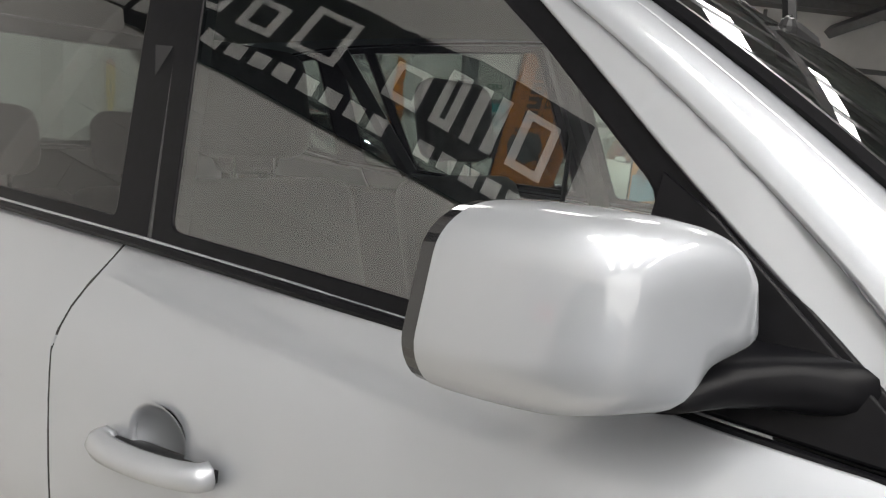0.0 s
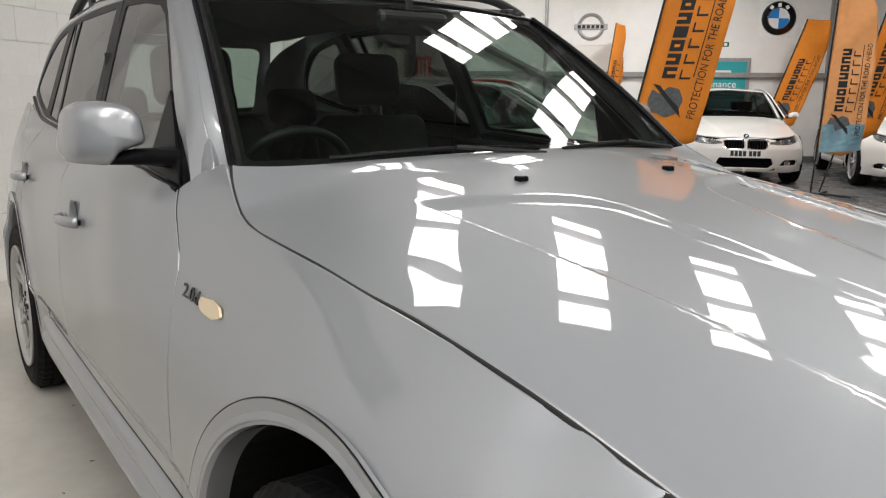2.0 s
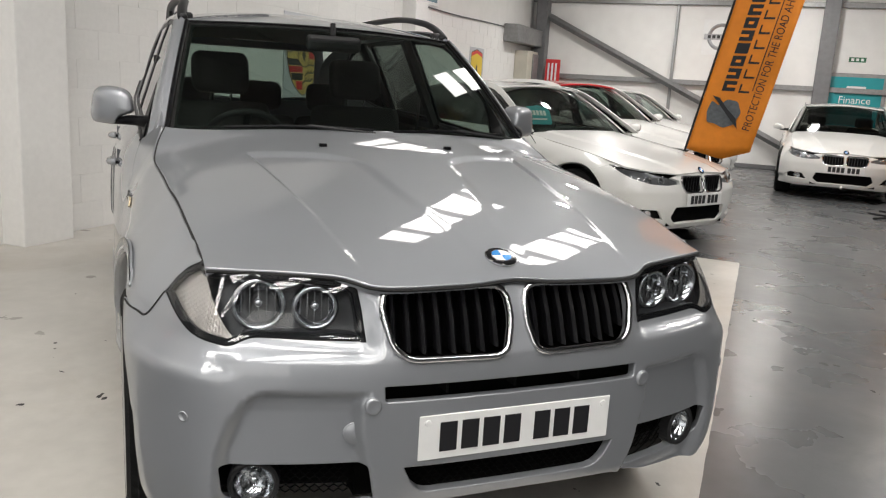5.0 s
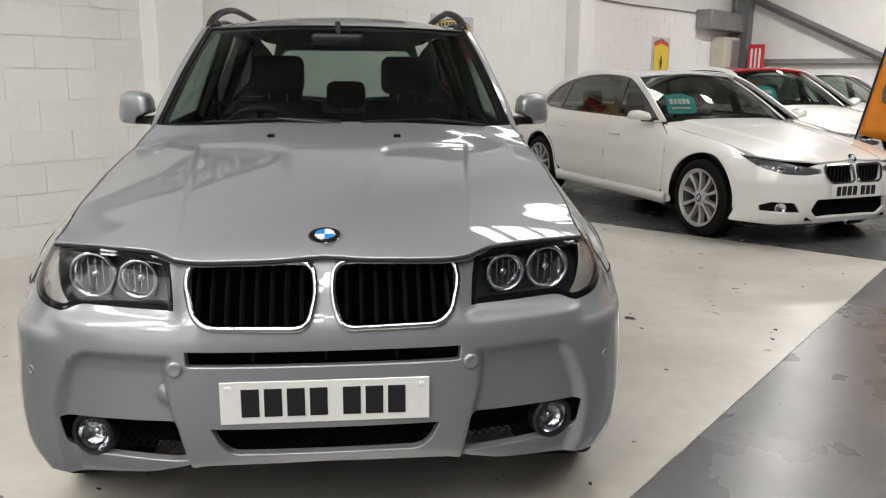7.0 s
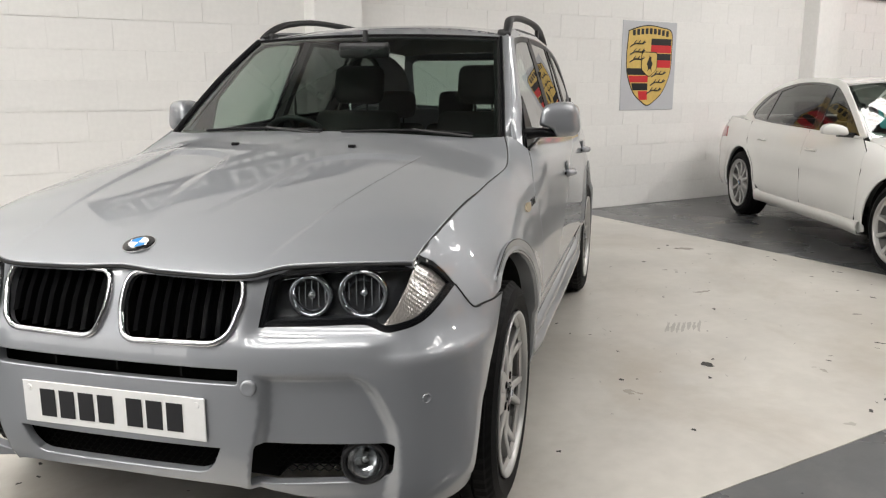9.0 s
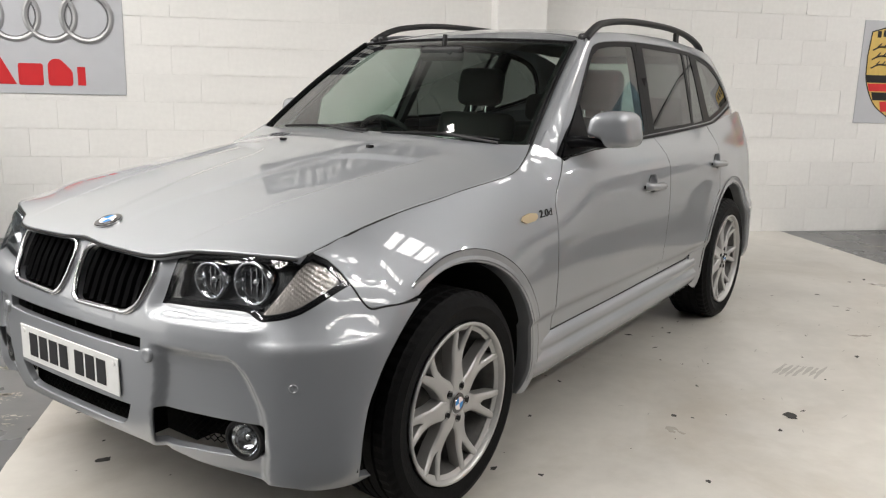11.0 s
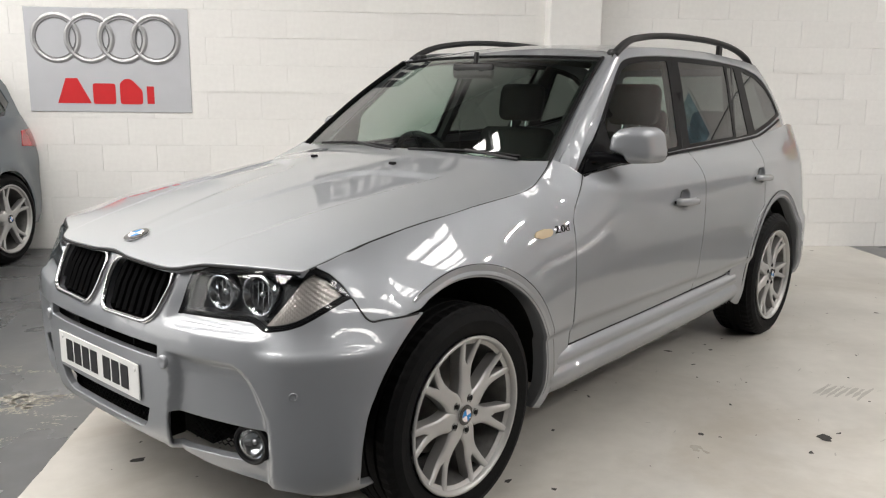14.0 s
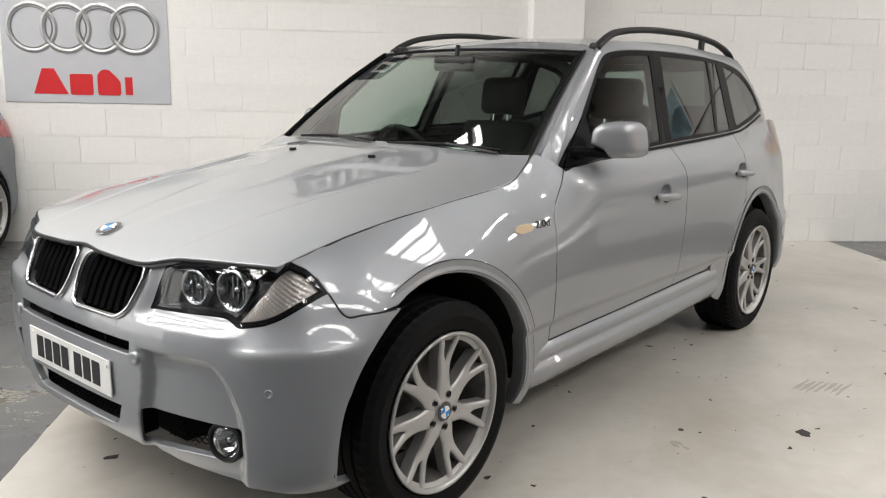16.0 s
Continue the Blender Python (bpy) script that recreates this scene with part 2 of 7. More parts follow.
wall_block = wall("wall_north", BACK_U, FAR_U, WALL_V, "v", 0, 2.475, 0.25, MORTAR, "white painted concrete block wall")
gable("wall_north_upper", WALL_V + 0.01, 2.475, 0.25, SHEET, "white upper wall lining above the blockwork")
wall_far = wall("wall_east", FRONT_V, WALL_V + 0.25, FAR_U, "u", 0, roof_z(FAR_U), 0.12, SHEET, "off-white sheet cladding wall with steel rails")
# unseen west end: a wide barred glowing panel, added as fill light
FILL_V0, FILL_V1, FILL_H = -3.5, 2.8, 3.6
for nm, v0, v1, z0, z1 in (("wall_west", FRONT_V, FILL_V0, 0, roof_z(BACK_U)), ("wall_west", FILL_V1, WALL_V + 0.25, 0, roof_z(BACK_U)), ("wall_west", FILL_V0, FILL_V1, FILL_H, roof_z(BACK_U))):
    ob = mesh_ob(nm, box_bm(BACK_U - 0.12, BACK_U, v0, v1, z0, z1), DARKENED_SHEET)
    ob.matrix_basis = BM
    tagged(ob, "unseen west cladding wall, coloured dark to cut reflected light", "wall", kind="structure")
west_fill = mesh_ob("window_front", box_bm(BACK_U - 0.10, BACK_U - 0.06, FILL_V0, FILL_V1, 0, FILL_H), FILL_GLOW)
west_fill.matrix_basis = BM
tagged(west_fill, "wide glowing panel added at the unseen west end as fill light", "window", kind="structure")
for v in np.linspace(FILL_V0, FILL_V1, 8):
    ob = mesh_ob("window_mullion", box_bm(BACK_U - 0.06, BACK_U + 0.03, v - 0.035, v + 0.035, 0, FILL_H, 0.005, 1), DARK_STEEL)
    ob.matrix_basis = BM
    ob.parent = west_fill
    ob.matrix_parent_inverse = BM.inverted()
gable("wall_south", FRONT_V - 0.12, 0, 0.12, DARKENED_SHEET, "unseen south cladding wall, coloured dark to cut reflected light")

# pitched roof in two slopes, with strips of translucent sheets that run down each slope
bm = bmesh.new()
glow = [bmesh.new(), bmesh.new()]
STRIP_V = ((1.52, -0.50, -2.52, -4.70, -6.80), (1.52, -0.50, -2.52, -4.70))   # lower edge of each strip, slope by slope
STRIP_W = 0.68
STRIP_U = ((4.7, 8.1), (-8.2, -0.4))


def slope(b, u0, u1, va, vb):
    b.faces.new([b.verts.new((u, v, roof_z(u))) for u, v in ((u0, va), (u1, va), (u1, vb), (u0, vb))])


for g, (s0, s1), (e0, e1), strips in zip(glow, STRIP_U, ((RIDGE_U, FAR_U), (BACK_U, RIDGE_U)), STRIP_V):
    slope(bm, e0, s0, FRONT_V - 0.1, WALL_V + 0.2)
    slope(bm, s1, e1, FRONT_V - 0.1, WALL_V + 0.2)
    v = FRONT_V - 0.1
    for sv in sorted(strips):
        slope(bm, s0, s1, v, sv)
        slope(g, s0, s1, sv, sv + STRIP_W)
        v = sv + STRIP_W
    slope(bm, s0, s1, v, WALL_V + 0.2)
r = mesh_ob("ceiling", bm, ROOFSHEET)
r.matrix_basis = BM
tagged(r, "grey lined pitched roof of the showroom hall", "ceiling", kind="structure")
for g, mat, label in zip(glow, (ROOFGLOW_DIM, ROOFGLOW), ("translucent rooflight sheets of the east slope, glow dimmed", "translucent rooflight sheets bright with daylight")):
    r = mesh_ob("rooflight_sheets", g, mat)
    r.matrix_basis = BM
    tagged(r, label, "rooflight", kind="structure")
bm = bmesh.new()
for u in np.arange(-8.5, 15.0, 1.14):
    box_bm(u - 0.035, u + 0.035, FRONT_V, WALL_V, roof_z(u) - 0.20, roof_z(u) - 0.03, bm=bm)
r = mesh_ob("roof_purlins", bm, DARK_STEEL)
r.matrix_basis = BM
tagged(r, "dark steel purlins under the roof sheets", "beam", kind="structure")
bm = bmesh.new()
for v in (3.6, -1.25, -5.6, -9.8):
    for ua, ub in ((BACK_U, RIDGE_U), (RIDGE_U, FAR_U)):
        tube_bm([(ua, v, roof_z(ua) - 0.36), (ub, v, roof_z(ub) - 0.36)], 0.14, 4, bm=bm)
r = mesh_ob("roof_rafters", bm, DARK_STEEL)
r.matrix_basis = BM
tagged(r, "dark steel rafters of the roof frame", "beam", kind="structure")

# far wall framing: two sheeting rails, posts, main column, corner column, brace
FU = FAR_U - 0.002


def far_piece(name, v0, v1, z0, z1, d, mat, label, cat="beam"):
    ob = mesh_ob(name, box_bm(FU - d, FU, min(v0, v1), max(v0, v1), z0, z1, 0.006, 1), mat)
    ob.matrix_basis = BM
    return tagged(ob, label, cat, kind="structure")


far_piece("wall_rail", FRONT_V, WALL_V, 1.60, 1.70, 0.10, STEEL, "galvanised horizontal sheeting rail on the cladding wall")
far_piece("wall_rail", FRONT_V, WALL_V, 3.19, 3.29, 0.10, STEEL, "galvanised horizontal sheeting rail on the cladding wall")
for v in (0.93, -4.5, -8.2):
    far_piece("wall_post", v - 0.03, v + 0.03, 0, 4.3, 0.07, STEEL, "slim galvanised post on the cladding wall", "post")
far_piece("wall_column", -2.07, -1.79, 0, 4.3, 0.3, DARK_STEEL, "grey painted steel column against the cladding wall", "column")
far_piece("corner_column", 3.62, 3.86, 0, 4.3, 0.3, DARK_STEEL, "dark steel corner column", "column")
bm = tube_bm([(FU - 0.16, 3.6, 2.88), (FU - 0.16, -1.8, 0.28)], 0.075, 4)
r = mesh_ob("wall_brace", bm, STEEL)
r.matrix_basis = BM
tagged(r, "grey diagonal steel wind brace on the cladding wall", "brace", kind="structure")
far_piece("skirting_channel", FRONT_V, WALL_V, 0.0, 0.09, 0.05, DARK_STEEL, "dark base channel along the cladding wall")

# block piers along the wall
PIERS = (-4.87, 1.75, 8.37)
for u in PIERS:
    ob = mesh_ob("block_pier", box_bm(u, u + 0.44, WALL_V - 0.22, WALL_V + 0.1, 0, 2.47, 0.012, 2), BLOCK)
    ob.matrix_basis = BM
    tagged(ob, "white painted block pier standing proud of the wall", "pier", kind="structure")


# ==== car materials ====
def paint(name, color, metal, rough, flake=0.0):
    m = material(name, color, rough, metal, coat=1.0, coat_rough=0.02, vary=0.02, noise_scale=3.0)
    if flake:
        nt = m.node_tree
        b = nt.nodes["Principled BSDF"]
        v = nt.nodes.new("ShaderNodeTexVoronoi")
        v.inputs["Scale"].default_value = 2600.0
        co = nt.nodes.new("ShaderNodeTexCoord")
        nt.links.new(co.outputs["Object"], v.inputs["Vector"])
        n = nt.nodes.new("ShaderNodeBump")
        n.inputs["Strength"].default_value, n.inputs["Distance"].default_value = flake, 0.0004
        nt.links.new(v.outputs["Distance"], n.inputs["Height"])
        nt.links.new(n.outputs[0], b.inputs["Normal"])
    return m


from mathutils.geometry import delaunay_2d_cdt as delaunay

SILVER = paint("silver_metallic_paint", (0.325, 0.338, 0.360), 0.64, 0.50, 0.04)
SILVER.node_tree.nodes["Principled BSDF"].inputs["Coat IOR"].default_value = 1.65
WHITE_PAINT = paint("white_car_paint", (0.78, 0.775, 0.75), 0.0, 0.35)
RED_PAINT = paint("red_car_paint", (0.55, 0.015, 0.02), 0.0, 0.3)
BLUEGREY_PAINT = paint("grey_blue_car_paint", (0.09, 0.115, 0.135), 0.6, 0.35)
BLACK_PAINT = paint("black_car_paint", (0.012, 0.012, 0.014), 0.0, 0.3)
BLACK_TRIM = material("black_trim", (0.005, 0.005, 0.006), 0.34, spec=0.09, vary=0.2, noise_scale=60, rough_vary=0.06)
GLOSS_BLACK = material("gloss_black_plastic", (0.008, 0.008, 0.009), 0.12, coat=0.5)
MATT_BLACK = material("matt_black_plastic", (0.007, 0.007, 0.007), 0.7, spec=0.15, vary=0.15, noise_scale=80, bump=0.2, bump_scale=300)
# near-black that paints the shade inside openings and hollows
VOID = material("cavity_shade", (0.003, 0.003, 0.003), 0.9, spec=0.05)
RUBBER = material("tyre_rubber", (0.007, 0.007, 0.0075), 0.65, spec=0.12, vary=0.2, noise_scale=40, bump=0.25, bump_scale=160, stain=0.2, stain_scale=7)
ALLOY = material("silver_alloy", (0.47, 0.465, 0.455), 0.42, 0.5, coat=0.5, vary=0.04, noise_scale=14)
DARK_ALLOY = material("grey_alloy", (0.22, 0.22, 0.23), 0.35, 0.8, coat=0.5, vary=0.05)
CHROME = material("chrome", (0.62, 0.62, 0.63), 0.07, 1.0)
SATIN = material("satin_black", (0.016, 0.016, 0.017), 0.45, spec=0.3, vary=0.1, noise_scale=50)
DISC = material("brake_disc", (0.12, 0.115, 0.11), 0.4, 0.9, vary=0.2, noise_scale=30)
REFLECTOR = material("lamp_reflector", (0.58, 0.59, 0.61), 0.12, 1.0)
HOUSING = material("lamp_housing", (0.022, 0.023, 0.026), 0.35, vary=0.1, noise_scale=20)
LAMP_GREY = material("grey_lamp_reflector", (0.16, 0.16, 0.165), 0.3, 0.5, vary=0.3, noise_scale=14)
AMBER = material("amber_lens", (0.72, 0.58, 0.38), 0.2, coat=0.8)
CLEAR_RIB = material("ribbed_clear_lens", (0.50, 0.455, 0.42), 0.22, 0.5, coat=0.9, vary=0.1, noise_scale=30)
PLATE_WHITE = material("plate_white", (0.80, 0.80, 0.79), 0.3, coat=0.3, vary=0.03, noise_scale=20)
PLATE_INK = material("plate_ink", (0.012, 0.012, 0.014), 0.4)
BADGE_BLUE = material("badge_blue", (0.02, 0.22, 0.60), 0.2, coat=0.9)
BADGE_WHITE = material("badge_white", (0.8, 0.8, 0.8), 0.25, coat=0.9)
UPHOLSTERY = material("dark_upholstery", (0.032, 0.031, 0.030), 0.7, vary=0.15, noise_scale=40, bump=0.1, bump_scale=120)
HEADLINER = material("beige_headliner", (0.25, 0.23, 0.20), 0.85, vary=0.05, noise_scale=60)
REDLAMP = material("red_lamp_lens", (0.35, 0.01, 0.012), 0.12, coat=1.0)
SCREEN_GLASS = glass_material("windscreen_glass", (0.56, 0.65, 0.60), mirror=0.085)
SIDE_GLASS = glass_material("side_glass", (0.54, 0.63, 0.59), mirror=0.12)
TINTED_GLASS = glass_material("tinted_saloon_glass", (0.22, 0.23, 0.22))
DARK_GLASS = glass_material("dark_rear_glass", (0.15, 0.16, 0.155), mirror=0.05)
# inner barrel, darker than the rim and spokes
BARREL = material("dark_alloy_barrel", (0.15, 0.147, 0.142), 0.5, 0.5, vary=0.25, noise_scale=30)
LENS_GLASS = glass_material("lamp_cover", (0.9, 0.92, 0.93))
CARD_BLACK = material("deep_tint", (0.02, 0.02, 0.02), 0.1, coat=0.5)


# ==== curved panels ====
def lerp_table(tab, z):
    if z <= tab[0][0]:
        return tab[0][1]
    for (a, fa), (b, fb) in zip(tab, tab[1:]):
        if z <= b:
            t = (z - a) / (b - a)
            return fa + (fb - fa) * t
    return tab[-1][1]


def soft_table(tab):
    """A smooth curve through (a, f) pairs."""
    xs = np.array([p[0] for p in tab], float)
    ys = np.array([p[1] for p in tab], float)
    d = np.diff(ys) / np.diff(xs)
    m = np.zeros(len(xs))
    m[0], m[-1] = d[0], d[-1]
    for i in range(1, len(xs) - 1):
        m[i] = 0.0 if d[i - 1] * d[i] <= 0 else 2 * d[i - 1] * d[i] / (d[i - 1] + d[i])
    X, Y, M = xs.tolist(), ys.tolist(), m.tolist()

    def f(x):
        if x <= X[0]:
            return Y[0] + M[0] * (x - X[0])
        if x >= X[-1]:
            return Y[-1] + M[-1] * (x - X[-1])
        i = 0
        while x > X[i + 1]:
            i += 1
        h = X[i + 1] - X[i]
        t = (x - X[i]) / h
        t2, t3 = t * t, t * t * t
        return Y[i] * (2 * t3 - 3 * t2 + 1) + M[i] * h * (t3 - 2 * t2 + t) + Y[i + 1] * (3 * t2 - 2 * t3) + M[i + 1] * h * (t3 - t2)

    return f


def step(a, b, x):
    t = min(max((x - a) / (b - a), 0.0), 1.0)
    return t * t * (3 - 2 * t)


class Shell:
    """The lower body: an outline in plan, walked by its length s from the middle of the nose (left side positive), drawn in by a depth at each height."""

    def __init__(self, outline, inset):
        pts = np.array(smooth_line(outline, 12))
        seg = np.r_[0, np.cumsum(np.linalg.norm(np.diff(pts, axis=0), axis=1))]
        self.n = 3000
        self.L = seg[-1]
        q = np.linspace(0, self.L, self.n)
        self.px, self.py = np.interp(q, seg, pts[:, 0]), np.interp(q, seg, pts[:, 1])
        tx, ty = np.gradient(self.px), np.gradient(self.py)
        k = np.ones(49) / 49
        tx, ty = (np.convolve(np.pad(a, 24, "edge"), k, "valid") for a in (tx, ty))
        tx[0], ty[0] = 1.0, 0.0
        l = np.hypot(tx, ty)
        self.nx, self.ny = -ty / l, tx / l
        self.inset = inset

    def base(self, s):
        f = min(max(abs(s) / self.L, 0.0), 1.0) * (self.n - 1)
        i = min(int(f), self.n - 2)
        t = f - i
        g = lambda a: float(a[i] * (1 - t) + a[i + 1] * t)
        return g(self.px), g(self.py), g(self.nx), g(self.ny)

    def __call__(self, s, z):
        x, y, nx, ny = self.base(s)
        d = self.inset(abs(s), x, y, z)
        x, y = max(x + nx * d, 0.0), y + ny * d
        return Vector((x if s >= 0 else -x, y, z))

    def s_at(self, x, y):
        """The s whose outline, along its normal, passes nearest to (x, y)."""
        dx, dy = abs(x) - self.px, y - self.py
        off = np.abs(dx * self.ny - dy * self.nx) + (np.hypot(dx, dy) > 0.35) * 9.0
        s = float(np.argmin(off)) / (self.n - 1) * self.L
        return s if x >= 0 else -s

    def s_y(self, y):
        """s on the flank at a given y."""
        half = self.px > 0.6
        i = np.argmin(np.abs(self.py - y) + ~half * 9.0)
        return float(i) / (self.n - 1) * self.L


def inside(poly, P):
    P = np.asarray(P)
    x, y = P[:, 0], P[:, 1]
    c = np.zeros(len(P), bool)
    n = len(poly)
    for i in range(n):
        x0, y0 = poly[i]
        x1, y1 = poly[(i + 1) % n]
        if y0 == y1:
            continue
        k = ((y0 > y) != (y1 > y)) & (x < (x1 - x0) * (y - y0) / (y1 - y0) + x0)
        c ^= k
    return c


def densify(poly, d):
    out = []
    n = len(poly)
    for i in range(n):
        a, b = np.array(poly[i]), np.array(poly[(i + 1) % n])
        k = max(1, int(np.ceil(np.linalg.norm(b - a) / d)))
        for j in range(k):
            out.append(tuple(a + (b - a) * j / k))
    return out


def edge_dist(poly, P):
    P = np.asarray(P)
    best = np.full(len(P), 9.0)
    n = len(poly)
    for i in range(n):
        a, b = np.array(poly[i]), np.array(poly[(i + 1) % n])
        ab = b - a
        t = np.clip(((P - a) @ ab) / max(ab @ ab, 1e-12), 0, 1)
        best = np.minimum(best, np.linalg.norm(P - a - t[:, None] * ab, axis=1))
    return best


def skin(fn, poly, holes=(), grid=0.03, flange=0.012, shift=0.0, roll=0.0035, flip=False):
    """A panel cut by its outline (and holes) from the surface fn(a, b), with rolled edges that turn inwards by flange.
    Returns verts, faces and normals."""
    rings = [densify(poly, grid)] + [densify(h, grid) for h in holes]
    P = np.array(poly)
    lo, hi = P.min(0), P.max(0)
    ga, gb = np.arange(lo[0] + grid / 2, hi[0], grid), np.arange(lo[1] + grid / 2, hi[1], grid)
    G = np.array([(a + (grid / 2 if j % 2 else 0), b) for j, b in enumerate(gb) for a in ga])
    if len(G):
        keep = inside(poly, G) & (edge_dist(rings[0], G) > grid * 0.45)
        for h in rings[1:]:
            keep &= ~inside(h, G) & (edge_dist(h, G) > grid * 0.45)
        G = G[keep]
    pts = [Vector(p) for r in rings for p in r]
    edges = []
    k = 0
    for r in rings:
        n = len(r)
        edges += [(k + i, k + (i + 1) % n) for i in range(n)]
        k += n
    pts += [Vector(g) for g in G.tolist()] if len(G) else []
    vs, es, fs, *_ = delaunay(pts, edges, [], 0, 1e-6)
    V2 = np.array([tuple(v) for v in vs])
    F = np.array([f for f in fs if len(f) == 3])
    C = V2[F].mean(1)
    keep = inside(poly, C)
    for h in holes:
        keep &= ~inside(h, C)
    F = F[keep]
    eps = 0.002

    def at(a, b):
        return fn(a, b)

    co, no = [], []
    for a, b in V2:
        p = at(a, b)
        n = (at(a + eps, b) - at(a - eps, b)).cross(at(a, b + eps) - at(a, b - eps))
        if n.length < 1e-12:
            n = Vector((0, 0, 1))
        n.normalize()
        if flip:
            n = -n
        co.append(p + n * shift)
        no.append(n)
    faces = [tuple(int(i) for i in (f if not flip else f[::-1])) for f in F]
    # orient by the turn of the plan, which holds for thin slivers too
    fixed = []
    for f in faces:
        (ax, ay), (bx, by), (cx, cy) = (V2[i] for i in f)
        g = (bx - ax) * (cy - ay) - (by - ay) * (cx - ax)
        fixed.append(f if (g >= 0) != flip else f[::-1])
    faces = fixed
    if flange:
        cnt = {}
        for f in faces:
            for i in range(3):
                e = (f[i], f[(i + 1) % 3])
                cnt[e] = cnt.get(e, 0) + 1
        border = [e for e in cnt if (e[1], e[0]) not in cnt]
        out_dir = {}
        for i, j in border:
            d = (co[j] - co[i]).cross(no[i])
            for k in (i, j):
                out_dir[k] = out_dir.get(k, Vector()) + (d.normalized() if d.length > 1e-9 else Vector())
        idx = {}
        for k, d in out_dir.items():
            d = d.normalized() if d.length > 1e-9 else d
            p, n = co[k], no[k]
            idx[k] = len(co)
            co.append(p)
            no.append((n + d * 0.2).normalized())
            co.append(p + d * roll * 0.7 - n * roll * 0.35)
            no.append((n + d).normalized())
            co.append(p + d * roll - n * roll)
            no.append(d)
            co.append(p + d * roll - n * flange)
            no.append(d)
        for i, j in border:
            a, b = idx[i], idx[j]
            for q in range(3):
                faces.append((a + q + 0, a + q + 1, b + q + 1, b + q + 0))
    return co, faces, no


def skin_ob(name, data, mat, parent, label="", extra=()):
    """Links skins (several for a part made of mirrored halves) as one mesh with their own normals."""
    co, faces, no = [], [], []
    for c, f, n in (data if isinstance(data, list) else [data]):
        k = len(co)
        co += c
        no += n
        faces += [tuple(i + k for i in q) for q in f]
    me = bpy.data.meshes.new(name)
    me.from_pydata([tuple(c) for c in co], [], faces)
    me.materials.append(mat)
    me.shade_smooth()
    me.normals_split_custom_set_from_vertices([tuple(n) for n in no])
    ob = new(name, me)
    ob.parent = parent
    if label:
        tagged(ob, label)
    return ob


def mirrored(fn):
    return lambda a, b: (lambda p: Vector((-p.x, p.y, p.z)))(fn(a, b))


def pair(name, fn, poly, mat, parent, labels=("", ""), **kw):
    """The same panel on both sides of the car, as two parts."""
    a = skin_ob(name, skin(fn, poly, **kw), mat, parent, labels[0])
    b = skin_ob(name, skin(mirrored(fn), poly, **{**kw, "flip": not kw.get("flip", False)}), mat, parent, labels[1])
    return a, b


def arc(cy, cz, r, a0, a1, n=16):
    return [(cy + r * math.cos(radians(a0 + (a1 - a0) * k / n)), cz + r * math.sin(radians(a0 + (a1 - a0) * k / n))) for k in range(n + 1)]


def sweep(path, section, closed=False):
    """Sweeps a section of (outwards, across) along a path of (place, outward, across) frames. Returns a bmesh."""
    own = bmesh.new()
    rings = [[own.verts.new(p + o * a + c * b) for a, b in section] for p, o, c in path]
    n, m = len(rings), len(section)
    for i in range(n if closed else n - 1):
        a, b = rings[i], rings[(i + 1) % n]
        for k in range(m - 1):
            own.faces.new((a[k], a[k + 1], b[k + 1], b[k]))
    bmesh.ops.recalc_face_normals(own, faces=own.faces)
    return own


# ==== wheels ====
SPOKE_OUT = soft_table([(0.035, 0.020), (0.06, 0.033), (0.078, 0.034), (0.095, 0.029), (0.12, 0.0265), (0.145, 0.0285), (0.17, 0.033), (0.205, 0.041), (0.235, 0.050), (0.262, 0.059)])
SPOKE_IN = soft_table([(0.035, 0.0), (0.150, 0.0), (0.163, 0.0), (0.172, 0.004), (0.183, 0.008), (0.20, 0.0135), (0.225, 0.021), (0.262, 0.036)])
SPOKE_BAR = soft_table([(0.0, 0.020), (0.5, 0.016), (1.0, 0.021)])


